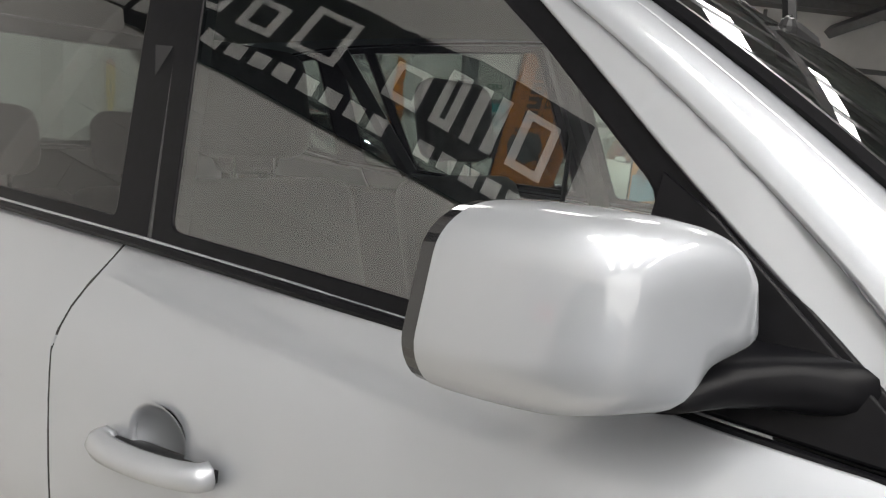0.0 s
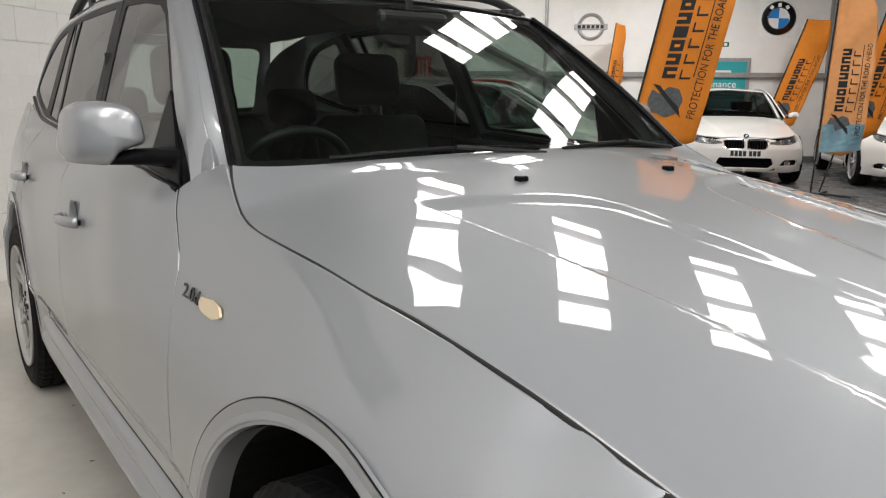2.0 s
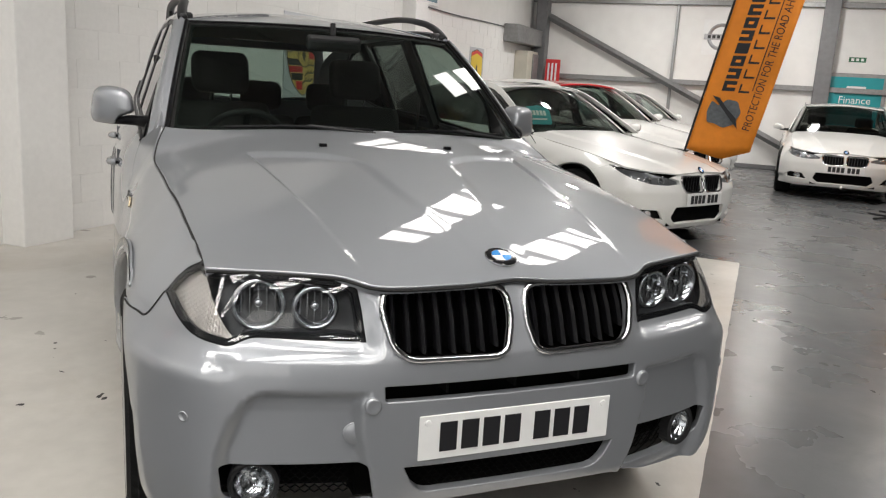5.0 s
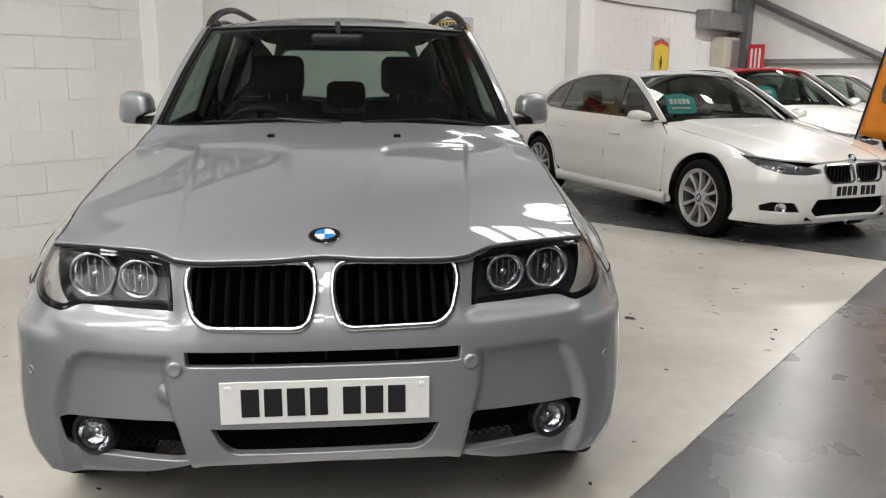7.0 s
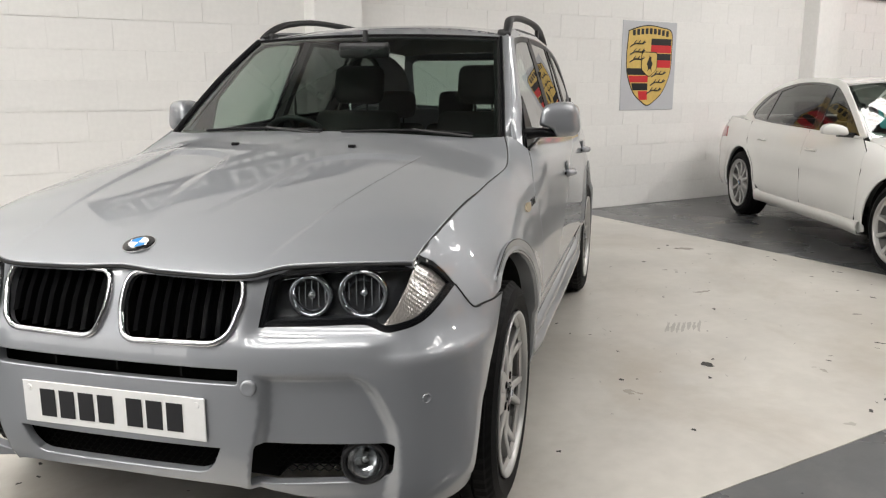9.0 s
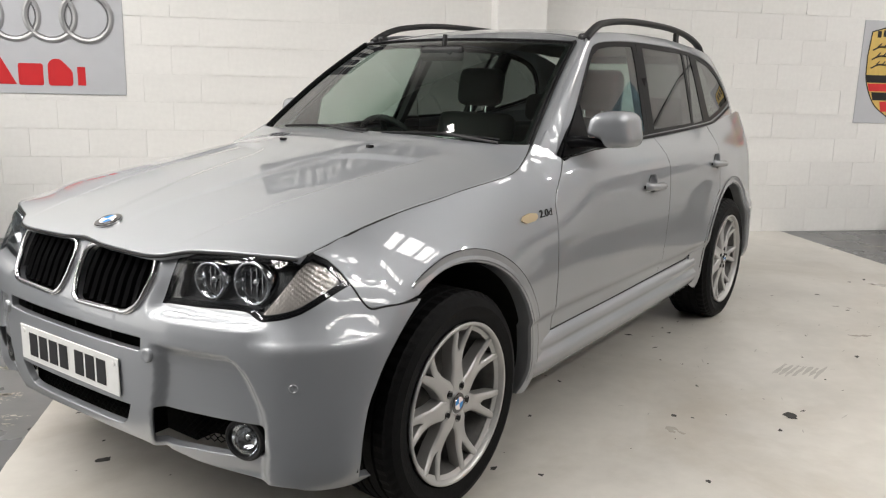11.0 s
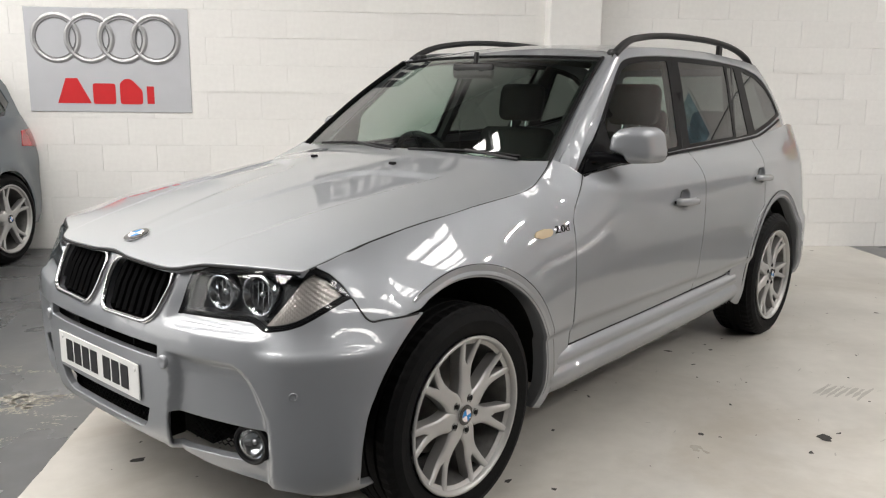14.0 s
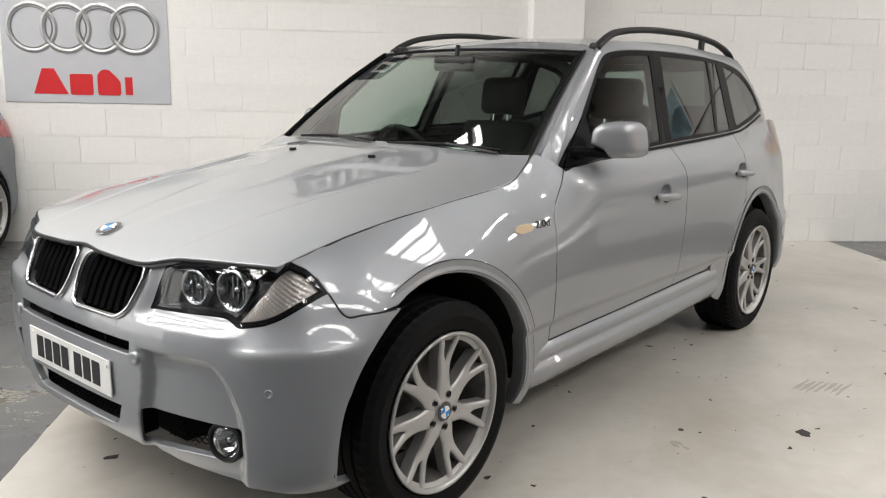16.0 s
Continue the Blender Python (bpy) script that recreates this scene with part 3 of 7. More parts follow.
def wheel(parent, cx, cy, cz, side, R=0.352, rim=0.262, width=0.24, spokes=7, double=True, alloy=None, twin=0.0, turn=0.0, badge=True, detail=True):
    """A road wheel whose outer face looks along side * x."""
    alloy = alloy or ALLOY
    w = empty("wheel")
    w.parent = parent
    w.matrix_basis = Matrix.Translation((cx, cy, cz)) @ (Matrix.Identity(4) if side > 0 else pose(0, 0, 0, 0, 0, 180)) @ pose(0, 0, 0, turn, 0, 0)
    h = width / 2
    prof = [(rim - 0.012, h - 0.055), (rim - 0.004, h - 0.012), (rim + 0.006, h - 0.004), (rim + 0.02, h), (R - 0.045, h + 0.006), (R - 0.02, h - 0.004), (R - 0.006, h - 0.02)]
    tread = []
    x = h - 0.024
    for g in range(4):
        a, b = x - 0.033, x - 0.041
        tread += [(R, x), (R, a), (R - 0.008, a - 0.001), (R - 0.008, b)]
        x = b - 0.001
    tread += [(R, x), (R, -h + 0.024)]
    prof2 = [(r, -o) for r, o in prof[::-1]]
    tyre_bm = disc_bm(prof + tread + prof2, 112 if detail else 56, "x")
    if detail:
        # cross grooves in the shoulders
        for v in tyre_bm.verts:
            r = math.hypot(v.co.y, v.co.z)
            k = round(math.atan2(v.co.z, v.co.y) / math.tau * 112)
            if r > R - 0.012 and abs(v.co.x) > h - 0.06 and k % 2:
                f = (r - 0.003) / r
                v.co.y, v.co.z = v.co.y * f, v.co.z * f
    part("tyre", tyre_bm, RUBBER, w, smooth=False)
    barrel = disc_bm([(rim - 0.03, h - 0.02), (rim - 0.006, h - 0.008), (rim, h + 0.001), (rim - 0.004, h + 0.006), (rim - 0.012, h + 0.004), (rim - 0.016, h - 0.012), (rim - 0.022, h - 0.028)], 56, "x")
    part("rim", barrel, alloy, w, smooth=True)
    inner = disc_bm([(rim - 0.022, h - 0.028), (rim - 0.035, h - 0.06), (rim - 0.05, h - 0.14), (rim - 0.045, -h + 0.02), (rim - 0.02, -h)], 56, "x")
    part("barrel", inner, BARREL, w, "darker inner barrel", smooth=True)
    # brake disc, and a near-black disc as the shade inside the wheel
    part("brake_disc", disc_bm([(0.0, -0.02), (rim * 0.62, -0.02), (rim * 0.62, -0.04), (0.0, -0.04)], 32, "x"), DISC, w)
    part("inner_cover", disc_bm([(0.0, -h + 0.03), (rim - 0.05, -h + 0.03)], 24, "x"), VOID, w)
    face = h - 0.006

    def to(theta):
        c, s = math.cos(theta), math.sin(theta)

        def f(a, b, d):
            y, z = a * c - b * s, a * s + b * c
            r = math.hypot(a, b)
            return (face - 0.014 * math.exp(-((r - 0.16) / 0.07) ** 2) - 0.010 * (1 - r / rim) - d, y, z)
        return f

    r1 = rim - 0.008
    for k in range(spokes):
        th = k * math.tau / spokes + radians(22)
        t = to(th)
        b = bmesh.new()
        sc = rim / 0.262
        if double:
            along = [a * sc for a in (0.035, 0.055, 0.075, 0.095, 0.12, 0.145, 0.158, 0.167, 0.178, 0.190, 0.205, 0.22, 0.235)] + [r1]
        else:
            along = [0.04 + (r1 - 0.04) * i / 8 for i in range(9)]
        rows = []
        for a in along:
            if double:
                out_b = SPOKE_OUT(a / sc) * sc
                in_b = max(0.0, SPOKE_IN(a / sc)) * sc
            else:
                out_b, in_b = SPOKE_BAR(a / rim) + twin * max(0.0, 1 - a / rim), 0.0
            rows.append((a, in_b, out_b))
        for m in (1, -1):
            grid, inner_wall, outer_wall = [], [], []
            for a, in_b, out_b in rows:
                fork = step(0.0, 0.006, in_b)
                line = []
                for u, edge in ((0.0, 1.0), (0.12, 0.3), (0.3, 0.04), (0.65, 0.04), (0.88, 0.3), (1.0, 1.0)):
                    drop = 0.0065 * edge * (fork if u < 0.5 else 1.0)
                    line.append(b.verts.new(t(a, m * (in_b + (out_b - in_b) * u), drop)))
                grid.append(line)
                inner_wall.append([b.verts.new(t(a, m * in_b, q)) for q in (0.0065 * fork, 0.045)])
                outer_wall.append([b.verts.new(t(a, m * out_b, q)) for q in (0.0065, 0.045)])
            for k2 in range(len(rows) - 1):
                for p, q in zip(range(5), range(1, 6)):
                    b.faces.new((grid[k2][p], grid[k2][q], grid[k2 + 1][q], grid[k2 + 1][p])[::m])
                b.faces.new((outer_wall[k2][0], outer_wall[k2][1], outer_wall[k2 + 1][1], outer_wall[k2 + 1][0])[::m])
                if rows[k2 + 1][1] > 0:
                    b.faces.new((inner_wall[k2][0], inner_wall[k2 + 1][0], inner_wall[k2 + 1][1], inner_wall[k2][1])[::m])
        for f in b.faces:
            f.smooth = True
        part("spoke", b, alloy, w, smooth=True)
    hubr = 0.076 * rim / 0.262
    part("hub", disc_bm([(hubr * 1.08, face - 0.05), (hubr * 1.05, face - 0.022), (hubr * 0.9, face - 0.012), (0.036, face - 0.009), (0.0, face - 0.009)], 32, "x"), alloy, w, smooth=True)
    if detail:
        for k in range(5):
            a = k * math.tau / 5 + radians(90 + 36)
            part("wheel_bolt", disc_bm([(0.013, face - 0.0075), (0.013, face - 0.012), (0.008, face - 0.013), (0.008, face - 0.006), (0.0, face - 0.006)], 12, "x",
                                       centre=(0, 0.055 * math.cos(a), 0.055 * math.sin(a))), BLACK_TRIM, w)
    roundel(w, Matrix.Translation((face - 0.005, 0, 0)) @ pose(0, 0, 0, 90, 0, 90), 0.034, name="centre_cap")
    return w


def roundel(parent, m, r, name="roundel"):
    """A round enamel badge with a dark ring and four quarters in blue and white; its face looks along local z."""
    base = part(name, disc_bm([(r, -0.004), (r, 0.001), (r * 0.95, 0.003), (r * 0.66, 0.004), (0.0, 0.004)], 32, "z"), GLOSS_BLACK, parent)
    base.matrix_basis = m
    part("badge_rim", disc_bm([(r * 0.97, 0.0015), (r * 1.03, 0.0015), (r * 1.03, -0.003)], 32, "z"), CHROME, base)
    for q in range(4):
        b = bmesh.new()
        vs = [b.verts.new((0, 0, 0.0055))] + [b.verts.new((r * 0.62 * math.cos(a), r * 0.62 * math.sin(a), 0.0055)) for a in np.linspace(q * math.pi / 2, (q + 1) * math.pi / 2, 8)]
        b.faces.new(vs)
        part("quarter", b, BADGE_BLUE if q % 2 else BADGE_WHITE, base)
    part("badge_rim", disc_bm([(r * 0.62, 0.0045), (r * 0.645, 0.0065), (r * 0.67, 0.0045)], 32, "z"), CHROME, base)
    return base


def number_plate(parent, m, w=0.52, h=0.111, pale=None, name="number_plate"):
    """A registration plate whose characters are plain bars; its face looks along local z."""
    b = box_bm(-w / 2, w / 2, -h / 2, h / 2, -0.004, 0.0, 0.0015, 1)
    pl = part(name, b, pale or PLATE_WHITE, parent)
    pl.matrix_basis = m
    x = -w * 0.40
    for k in range(7):
        if k == 4:
            x += w * 0.05
        b = box_bm(x, x + w * 0.085, -h * 0.33, h * 0.33, 0.0005, 0.002, 0.0005, 1)
        part("character_bar", b, PLATE_INK, pl)
        x += w * 0.108
    for sx in (-1, 1):
        part("fixing_cap", disc_bm([(0.008, 0.0), (0.007, 0.002), (0.0, 0.0025)], 12, "z", centre=(sx * w * 0.46, h * 0.34, 0)), PLATE_WHITE, pl)
    return pl


# ==== the silver estate car on the white bay ====
BADGE_DARK = material("dark_chrome_badge", (0.05, 0.05, 0.052), 0.2, 0.8)
RW, WB = 0.352, 2.795                      # wheel radius, wheelbase
shut_z = soft_table([(-0.75, 0.838), (-0.60, 0.866), (-0.52, 0.882), (-0.46, 0.893), (-0.28, 0.936), (-0.06, 0.970), (0.02, 0.979), (0.19, 1.001), (0.35, 1.017), (0.44, 1.028), (0.50, 1.043), (0.555, 1.069), (0.62, 1.10), (0.655, 1.12), (0.80, 1.16)])
shut_x = soft_table([(-0.75, 0.713), (-0.463, 0.713), (-0.28, 0.726), (-0.06, 0.738), (0.02, 0.747), (0.19, 0.757), (0.35, 0.768), (0.42, 0.7695), (0.49, 0.764), (0.555, 0.752), (0.62, 0.734), (0.655, 0.721), (0.80, 0.70)])
mid_z = soft_table([(-0.74, 0.842), (-0.70, 0.870), (-0.614, 0.904), (-0.45, 0.952), (-0.2, 1.008), (0.0, 1.046), (0.31, 1.098), (0.55, 1.135), (0.8, 1.17)])
T_NOSE = soft_table([(0.22, 0.09), (0.28, 0.055), (0.335, 0.024), (0.36, 0.014), (0.45, 0.002), (0.57, 0.0), (0.66, 0.003), (0.70, 0.010), (0.74, 0.028), (0.80, 0.055), (0.86, 0.086), (0.92, 0.12)])
T_LAMP = soft_table([(0.22, 0.07), (0.28, 0.035), (0.34, 0.012), (0.42, 0.0), (0.60, 0.0), (0.66, 0.004), (0.698, 0.011), (0.708, 0.018), (0.722, 0.042), (0.745, 0.058), (0.80, 0.075), (0.854, 0.093), (0.875, 0.102), (0.92, 0.13)])
T_CORNER = soft_table([(0.20, 0.09), (0.26, 0.035), (0.34, 0.008), (0.45, 0.0), (0.60, 0.0), (0.65, 0.001), (0.664, 0.005), (0.68, 0.015), (0.724, 0.038), (0.77, 0.056), (0.81, 0.075), (0.885, 0.118), (0.93, 0.16)])
T_DOOR = soft_table([(0.20, 0.09), (0.26, 0.05), (0.34, 0.024), (0.43, 0.018), (0.505, 0.013), (0.530, 0.0), (0.64, 0.0), (0.75, 0.004), (0.86, 0.014), (0.93, 0.024), (0.98, 0.034), (1.02, 0.048), (1.06, 0.075), (1.10, 0.110), (1.16, 0.15)])
T_TAIL = soft_table([(0.20, 0.10), (0.28, 0.03), (0.36, 0.0), (0.60, 0.0), (0.66, 0.02), (0.80, 0.035), (0.95, 0.055), (1.10, 0.10), (1.20, 0.14)])


RECESS_IN = soft_table([(0.28, 0.335), (0.34, 0.345), (0.45, 0.366), (0.55, 0.385), (0.60, 0.386), (0.645, 0.350)])
RECESS_OUT = soft_table([(0.30, 0.695), (0.38, 0.703), (0.46, 0.700), (0.55, 0.674), (0.60, 0.645), (0.625, 0.618), (0.645, 0.585)])


def fender_inset(x, y, z):
    top = x - shut_x(y) - 0.002
    return top * max(0.0, 1.0 - (shut_z(y) - z) / (shut_z(y) - 0.60)) ** 2.4 if z < shut_z(y) else top + (z - shut_z(y)) * 1.0


def x3_inset(s, x, y, z):
    """How far the skin lies inside the plan outline at each place."""
    if y > 1.0 and y < 2.35:
        d = T_DOOR(z)
    elif y >= 2.35:
        t = step(2.35, 3.45, y)
        d = T_DOOR(z) * (1 - t) + T_TAIL(z) * t
    else:
        low = T_DOOR(z) if z < 0.6 else 0.0
        side = low + fender_inset(max(x, 0.78), y, z)
        if y > 0.55:
            t = step(0.55, 0.95, y)
            d = side * (1 - t) + T_DOOR(z) * t
        else:
            a = step(0.34, 0.40, x)
            front = T_NOSE(z) * (1 - a) + T_LAMP(z) * a
            b = step(0.635, 0.72, x)
            front = front * (1 - b) + T_CORNER(z) * b
            c = step(-0.47, -0.28, y)
            d = front * (1 - c) + side * c
    # swelling round the wheel openings
    for wy in (0.0, WB):
        r = math.hypot(y - wy, z - RW)
        if r < 0.8 and z > 0.2:
            d -= 0.013 * math.exp(-((r - 0.45) / 0.10) ** 2) * step(0.5, 0.75, x)
    # hooded recess in the outer bumper face
    if y < -0.3 and x < 0.80:
        k = step(0.642, 0.604, z) * step(RECESS_IN(z), RECESS_IN(z) + 0.03, x) * step(0.012, -0.022, x - RECESS_OUT(z)) * step(0.24, 0.30, z)
        d += 0.030 * k
        d -= 0.005 * k * math.exp(-((z - 0.598) / 0.007) ** 2)
    return d


X3_OUT = [(0, -0.772), (0.15, -0.770), (0.30, -0.762), (0.42, -0.743), (0.55, -0.708), (0.66, -0.668), (0.75, -0.618), (0.81, -0.545), (0.846, -0.46), (0.868, -0.35), (0.882, -0.2), (0.888, 0.0),
          (0.886, 0.4), (0.886, 0.8), (0.888, 1.2), (0.888, 1.7), (0.886, 2.2), (0.88, 2.8), (0.868, 3.14), (0.838, 3.43), (0.75, 3.61), (0.55, 3.72), (0.3, 3.76), (0, 3.77)]
shell = Shell(X3_OUT, x3_inset)


SPINE = soft_table([(-0.70, 0.045), (-0.60, 0.05), (-0.45, 0.065), (-0.2, 0.112), (0.0, 0.134), (0.12, 0.145), (0.3, 0.15)])
FOLD = soft_table([(0.10, 0.04), (0.14, 0.10), (0.19, 0.175), (0.28, 0.235), (0.37, 0.268), (0.49, 0.308), (0.6, 0.33)])


def bonnet_z(x, y):
    ax = abs(x)
    t = min(ax / shut_x(y), 1.15)
    c, e = mid_z(y), shut_z(y)
    z = c - (c - e) * t ** 2.4
    # a shallow sunken field on each side of the middle spine, ending in a curved fold before the windscreen
    outer = 0.377 + 0.125 * (y + 0.6)
    inner = SPINE(y)
    deep = 0.0015 + 0.0085 * step(-0.60, 0.22, y)
    z -= deep * step(outer + 0.003, outer - 0.012, ax) * step(inner - 0.012, inner + 0.035, ax) * step(FOLD(ax) + 0.006, FOLD(ax) - 0.045, y) * step(-0.70, -0.55, y)
    return z


def bonnet_fn(x, y):
    return Vector((x, y, bonnet_z(x, y)))


car = empty("estate_car")
tagged(car, "silver metallic four-by-four estate car parked on the white bay", "car")
S = shell

# -- bonnet
front_edge = smooth_line([(0, -0.690), (0.05, -0.695), (0.12, -0.702), (0.28, -0.702), (0.355, -0.690), (0.395, -0.664), (0.431, -0.640), (0.52, -0.606), (0.62, -0.564), (0.705, -0.520)], 6)
side_edge = smooth_line([(shut_x(y) - 0.008, y) for y in (-0.517, -0.42, -0.28, -0.06, 0.06, 0.19, 0.35, 0.42, 0.49, 0.555, 0.61, 0.652)], 4)[1:]
rear_edge = smooth_line([(0.717, 0.652), (0.69, 0.640), (0.5, 0.590), (0.25, 0.556), (0.0, 0.548)], 5)[1:]
halfb = front_edge + side_edge + rear_edge
bon = halfb + [(-x, y) for x, y in halfb[::-1][1:-1]]
skin_ob("bonnet", skin(bonnet_fn, bon, grid=0.0105, flange=0.02), SILVER, car, "silver bonnet with raised ridges")

# -- front bumper with its openings, both halves in one sheet
def sz(x, y, z):
    return (S.s_at(x, y), z)


def front_x(x, z):
    """s of a place on the nose by its distance from the middle."""
    i = int(np.argmin(np.abs(S.px - abs(x)) + (S.py > 0.5) * 9))
    s = i / (S.n - 1) * S.L
    return (s if x >= 0 else -s, z)


lamp_low = [sz(0.801, -0.416, 0.803), sz(0.792, -0.50, 0.775), sz(0.755, -0.575, 0.742), sz(0.70, -0.625, 0.727), sz(0.668, -0.632, 0.726), sz(0.632, -0.65, 0.741), sz(0.59, -0.67, 0.743), sz(0.50, -0.70, 0.741), front_x(0.383, 0.739)]
lamp_low = smooth_line(lamp_low, 4)
lamp_in = [front_x(0.383, 0.739), front_x(0.392, 0.80), front_x(0.404, 0.850), front_x(0.431, 0.870)]
top_mid = [front_x(0.42, 0.868), front_x(0.37, 0.872), front_x(0.25, 0.873), front_x(0.12, 0.873), front_x(0.05, 0.870), (0.0, 0.868)]
arch_s = lambda y: S.s_y(y)
low_edge = [(0.0, 0.345), front_x(0.28, 0.338), front_x(0.35, 0.326), front_x(0.42, 0.312), front_x(0.48, 0.296), front_x(0.62, 0.284), sz(0.75, -0.62, 0.272), sz(0.81, -0.545, 0.25), (arch_s(-0.37), 0.240)]
low_edge = smooth_line(low_edge, 4)
arch_front = [(arch_s(y), z) for y, z in arc(0.0, RW, 0.444, 197, 119.5, 14)]
arch_front = [p for p in arch_front if p[1] > 0.25]
notch = [(arch_s(-0.395), 0.737), sz(0.806, -0.418, 0.800)]
half = low_edge + arch_front + notch + lamp_low[1:] + lamp_in[1:-1] + top_mid
half = [p for i, p in enumerate(half) if i == 0 or math.dist(p, half[i - 1]) > 1e-4]
outline = half + [(-s, z) for s, z in half[::-1][1:-1]]
kid_half = rounded([(0.016, 0.78), (0.022, 0.856), (0.338, 0.866), (0.354, 0.815), (0.318, 0.704), (0.036, 0.700)], [0.03, 0.036, 0.045, 0.05, 0.085, 0.062], 8)
kid = [front_x(x, z) for x, z in kid_half]
slot = rounded([(-0.341, 0.607), (0.341, 0.607), (0.345, 0.650), (-0.345, 0.650)], 0.008, 3)
slot = [front_x(x, z) for x, z in slot]
lowg = rounded([(-0.235, 0.368), (0.235, 0.368), (0.268, 0.39), (0.292, 0.447), (-0.292, 0.447), (-0.268, 0.39)], [0.02, 0.02, 0.03, 0.006, 0.006, 0.03], 4)
lowg = [front_x(x, z) for x, z in lowg]
fog = rounded([(0.350, 0.335), (0.40, 0.333), (0.66, 0.338), (0.694, 0.36), (0.700, 0.446), (0.372, 0.456)], [0.01, 0.02, 0.03, 0.03, 0.010, 0.010], 4)
fog = [front_x(x, z) for x, z in fog]
mir = lambda p: [(-s, z) for s, z in p[::-1]]
bumper = skin_ob("front_bumper", skin(S, outline, [kid, mir(kid), slot, lowg, fog, mir(fog)], grid=0.011, flange=0.022), SILVER, car, "silver front bumper with grille openings")

# -- front wings
def wing_top(y):
    return shut_z(y) - 0.0015


wing = [(arch_s(y), wing_top(y)) for y in (0.62, 0.58, 0.54, 0.50, 0.45, 0.38, 0.3, 0.15, 0.0, -0.15, -0.28)] + [sz(shut_x(y), y, wing_top(y)) for y in (-0.36, -0.42, -0.46)]
wing = [(arch_s(0.768), 1.064), (arch_s(0.72), 1.105), (arch_s(0.66), 1.121)] + wing
wing += [sz(0.731, -0.486, 0.890), sz(0.760, -0.453, 0.870), sz(0.786, -0.430, 0.840), sz(0.806, -0.414, 0.803), (arch_s(-0.393), 0.741)]
wing += [(arch_s(-0.30), 0.741)]
wing += [(arch_s(y), z) for y, z in arc(0.0, RW, 0.458, 119, -8, 22)]
wing += [(arch_s(0.49), 0.30), (arch_s(0.56), 0.36), (arch_s(0.592), 0.44), (arch_s(0.597), 0.54), (arch_s(0.608), 0.72), (arch_s(0.635), 0.91), (arch_s(0.665), 0.955), (arch_s(0.727), 1.02)]
pair("front_wing", lambda s, z: S(s, z), wing, SILVER, car, ("silver left front wing", "silver right front wing"), grid=0.022, flange=0.015)

# -- doors (lower skins)
fd_front = [(0.776, 1.061), (0.735, 1.018), (0.673, 0.953), (0.643, 0.908), (0.616, 0.72), (0.605, 0.54), (0.600, 0.452)]
seam = [(1.664, 0.470), (1.70, 0.62), (1.745, 0.82), (1.776, 0.965), (1.768, 1.0), (1.735, 1.119)]
belt = [(1.735, 1.118), (1.4, 1.104), (1.1, 1.084), (0.776, 1.061)]
fdoor = [(arch_s(y), z) for y, z in fd_front + [(1.1, 0.458), (1.4, 0.464)] + seam + belt[1:-1]]
oval = lambda y, z: [(arch_s(y + 0.050 * math.cos(a)), z + 0.042 * math.sin(a)) for a in np.linspace(0, math.tau, 24, endpoint=False)]
doors_f = pair("front_door", S, fdoor, SILVER, car, ("silver left front door", "silver right front door"), holes=[oval(1.537, 0.911)], grid=0.028, flange=0.014)
seam_r = [(y + 0.008, z) for y, z in seam]
rdoor = seam_r[::-1] + [(1.9, 0.474), (2.06, 0.476)] + [(2.13, 0.49)] + [p for p in arc(WB, RW, 0.52, 164, 121, 8)] + [(2.55, 0.87), (2.575, 0.95), (2.60, 1.05), (2.605, 1.148), (2.3, 1.138), (2.0, 1.128)]
rdoor = [(arch_s(y), z) for y, z in rdoor]
doors_r = pair("rear_door", S, rdoor, SILVER, car, ("silver left rear door", "silver right rear door"), holes=[oval(2.517, 0.948)], grid=0.028, flange=0.014)

# -- rear quarter and tail
quarter = [(2.612, 1.148), (2.607, 1.05), (2.582, 0.95), (2.557, 0.868)] + [p for p in arc(WB, RW, 0.512, 121, 164, 8)] + [(2.14, 0.483), (2.14, 0.40), (2.20, 0.31), (2.30, 0.27)]
quarter += [p for p in arc(WB, RW, 0.458, 192, -12, 24)]
qs = [(arch_s(y), z) for y, z in quarter] + [(arch_s(3.30), 0.25), (S.L - 0.60, 0.25), (S.L - 0.002, 0.25), (S.L - 0.002, 1.14), (S.L - 0.55, 1.17), (arch_s(3.30), 1.20), (arch_s(3.0), 1.172), (arch_s(2.8), 1.155)]
pair("rear_quarter", lambda s, z: S(s, z), qs, SILVER, car, ("silver left rear quarter", "silver right rear quarter"), grid=0.035, flange=0.012)

def capped(b):
    """Closes the open ends of a swept strip."""
    bmesh.ops.holes_fill(b, edges=[e for e in b.edges if e.is_boundary], sides=40)
    return b


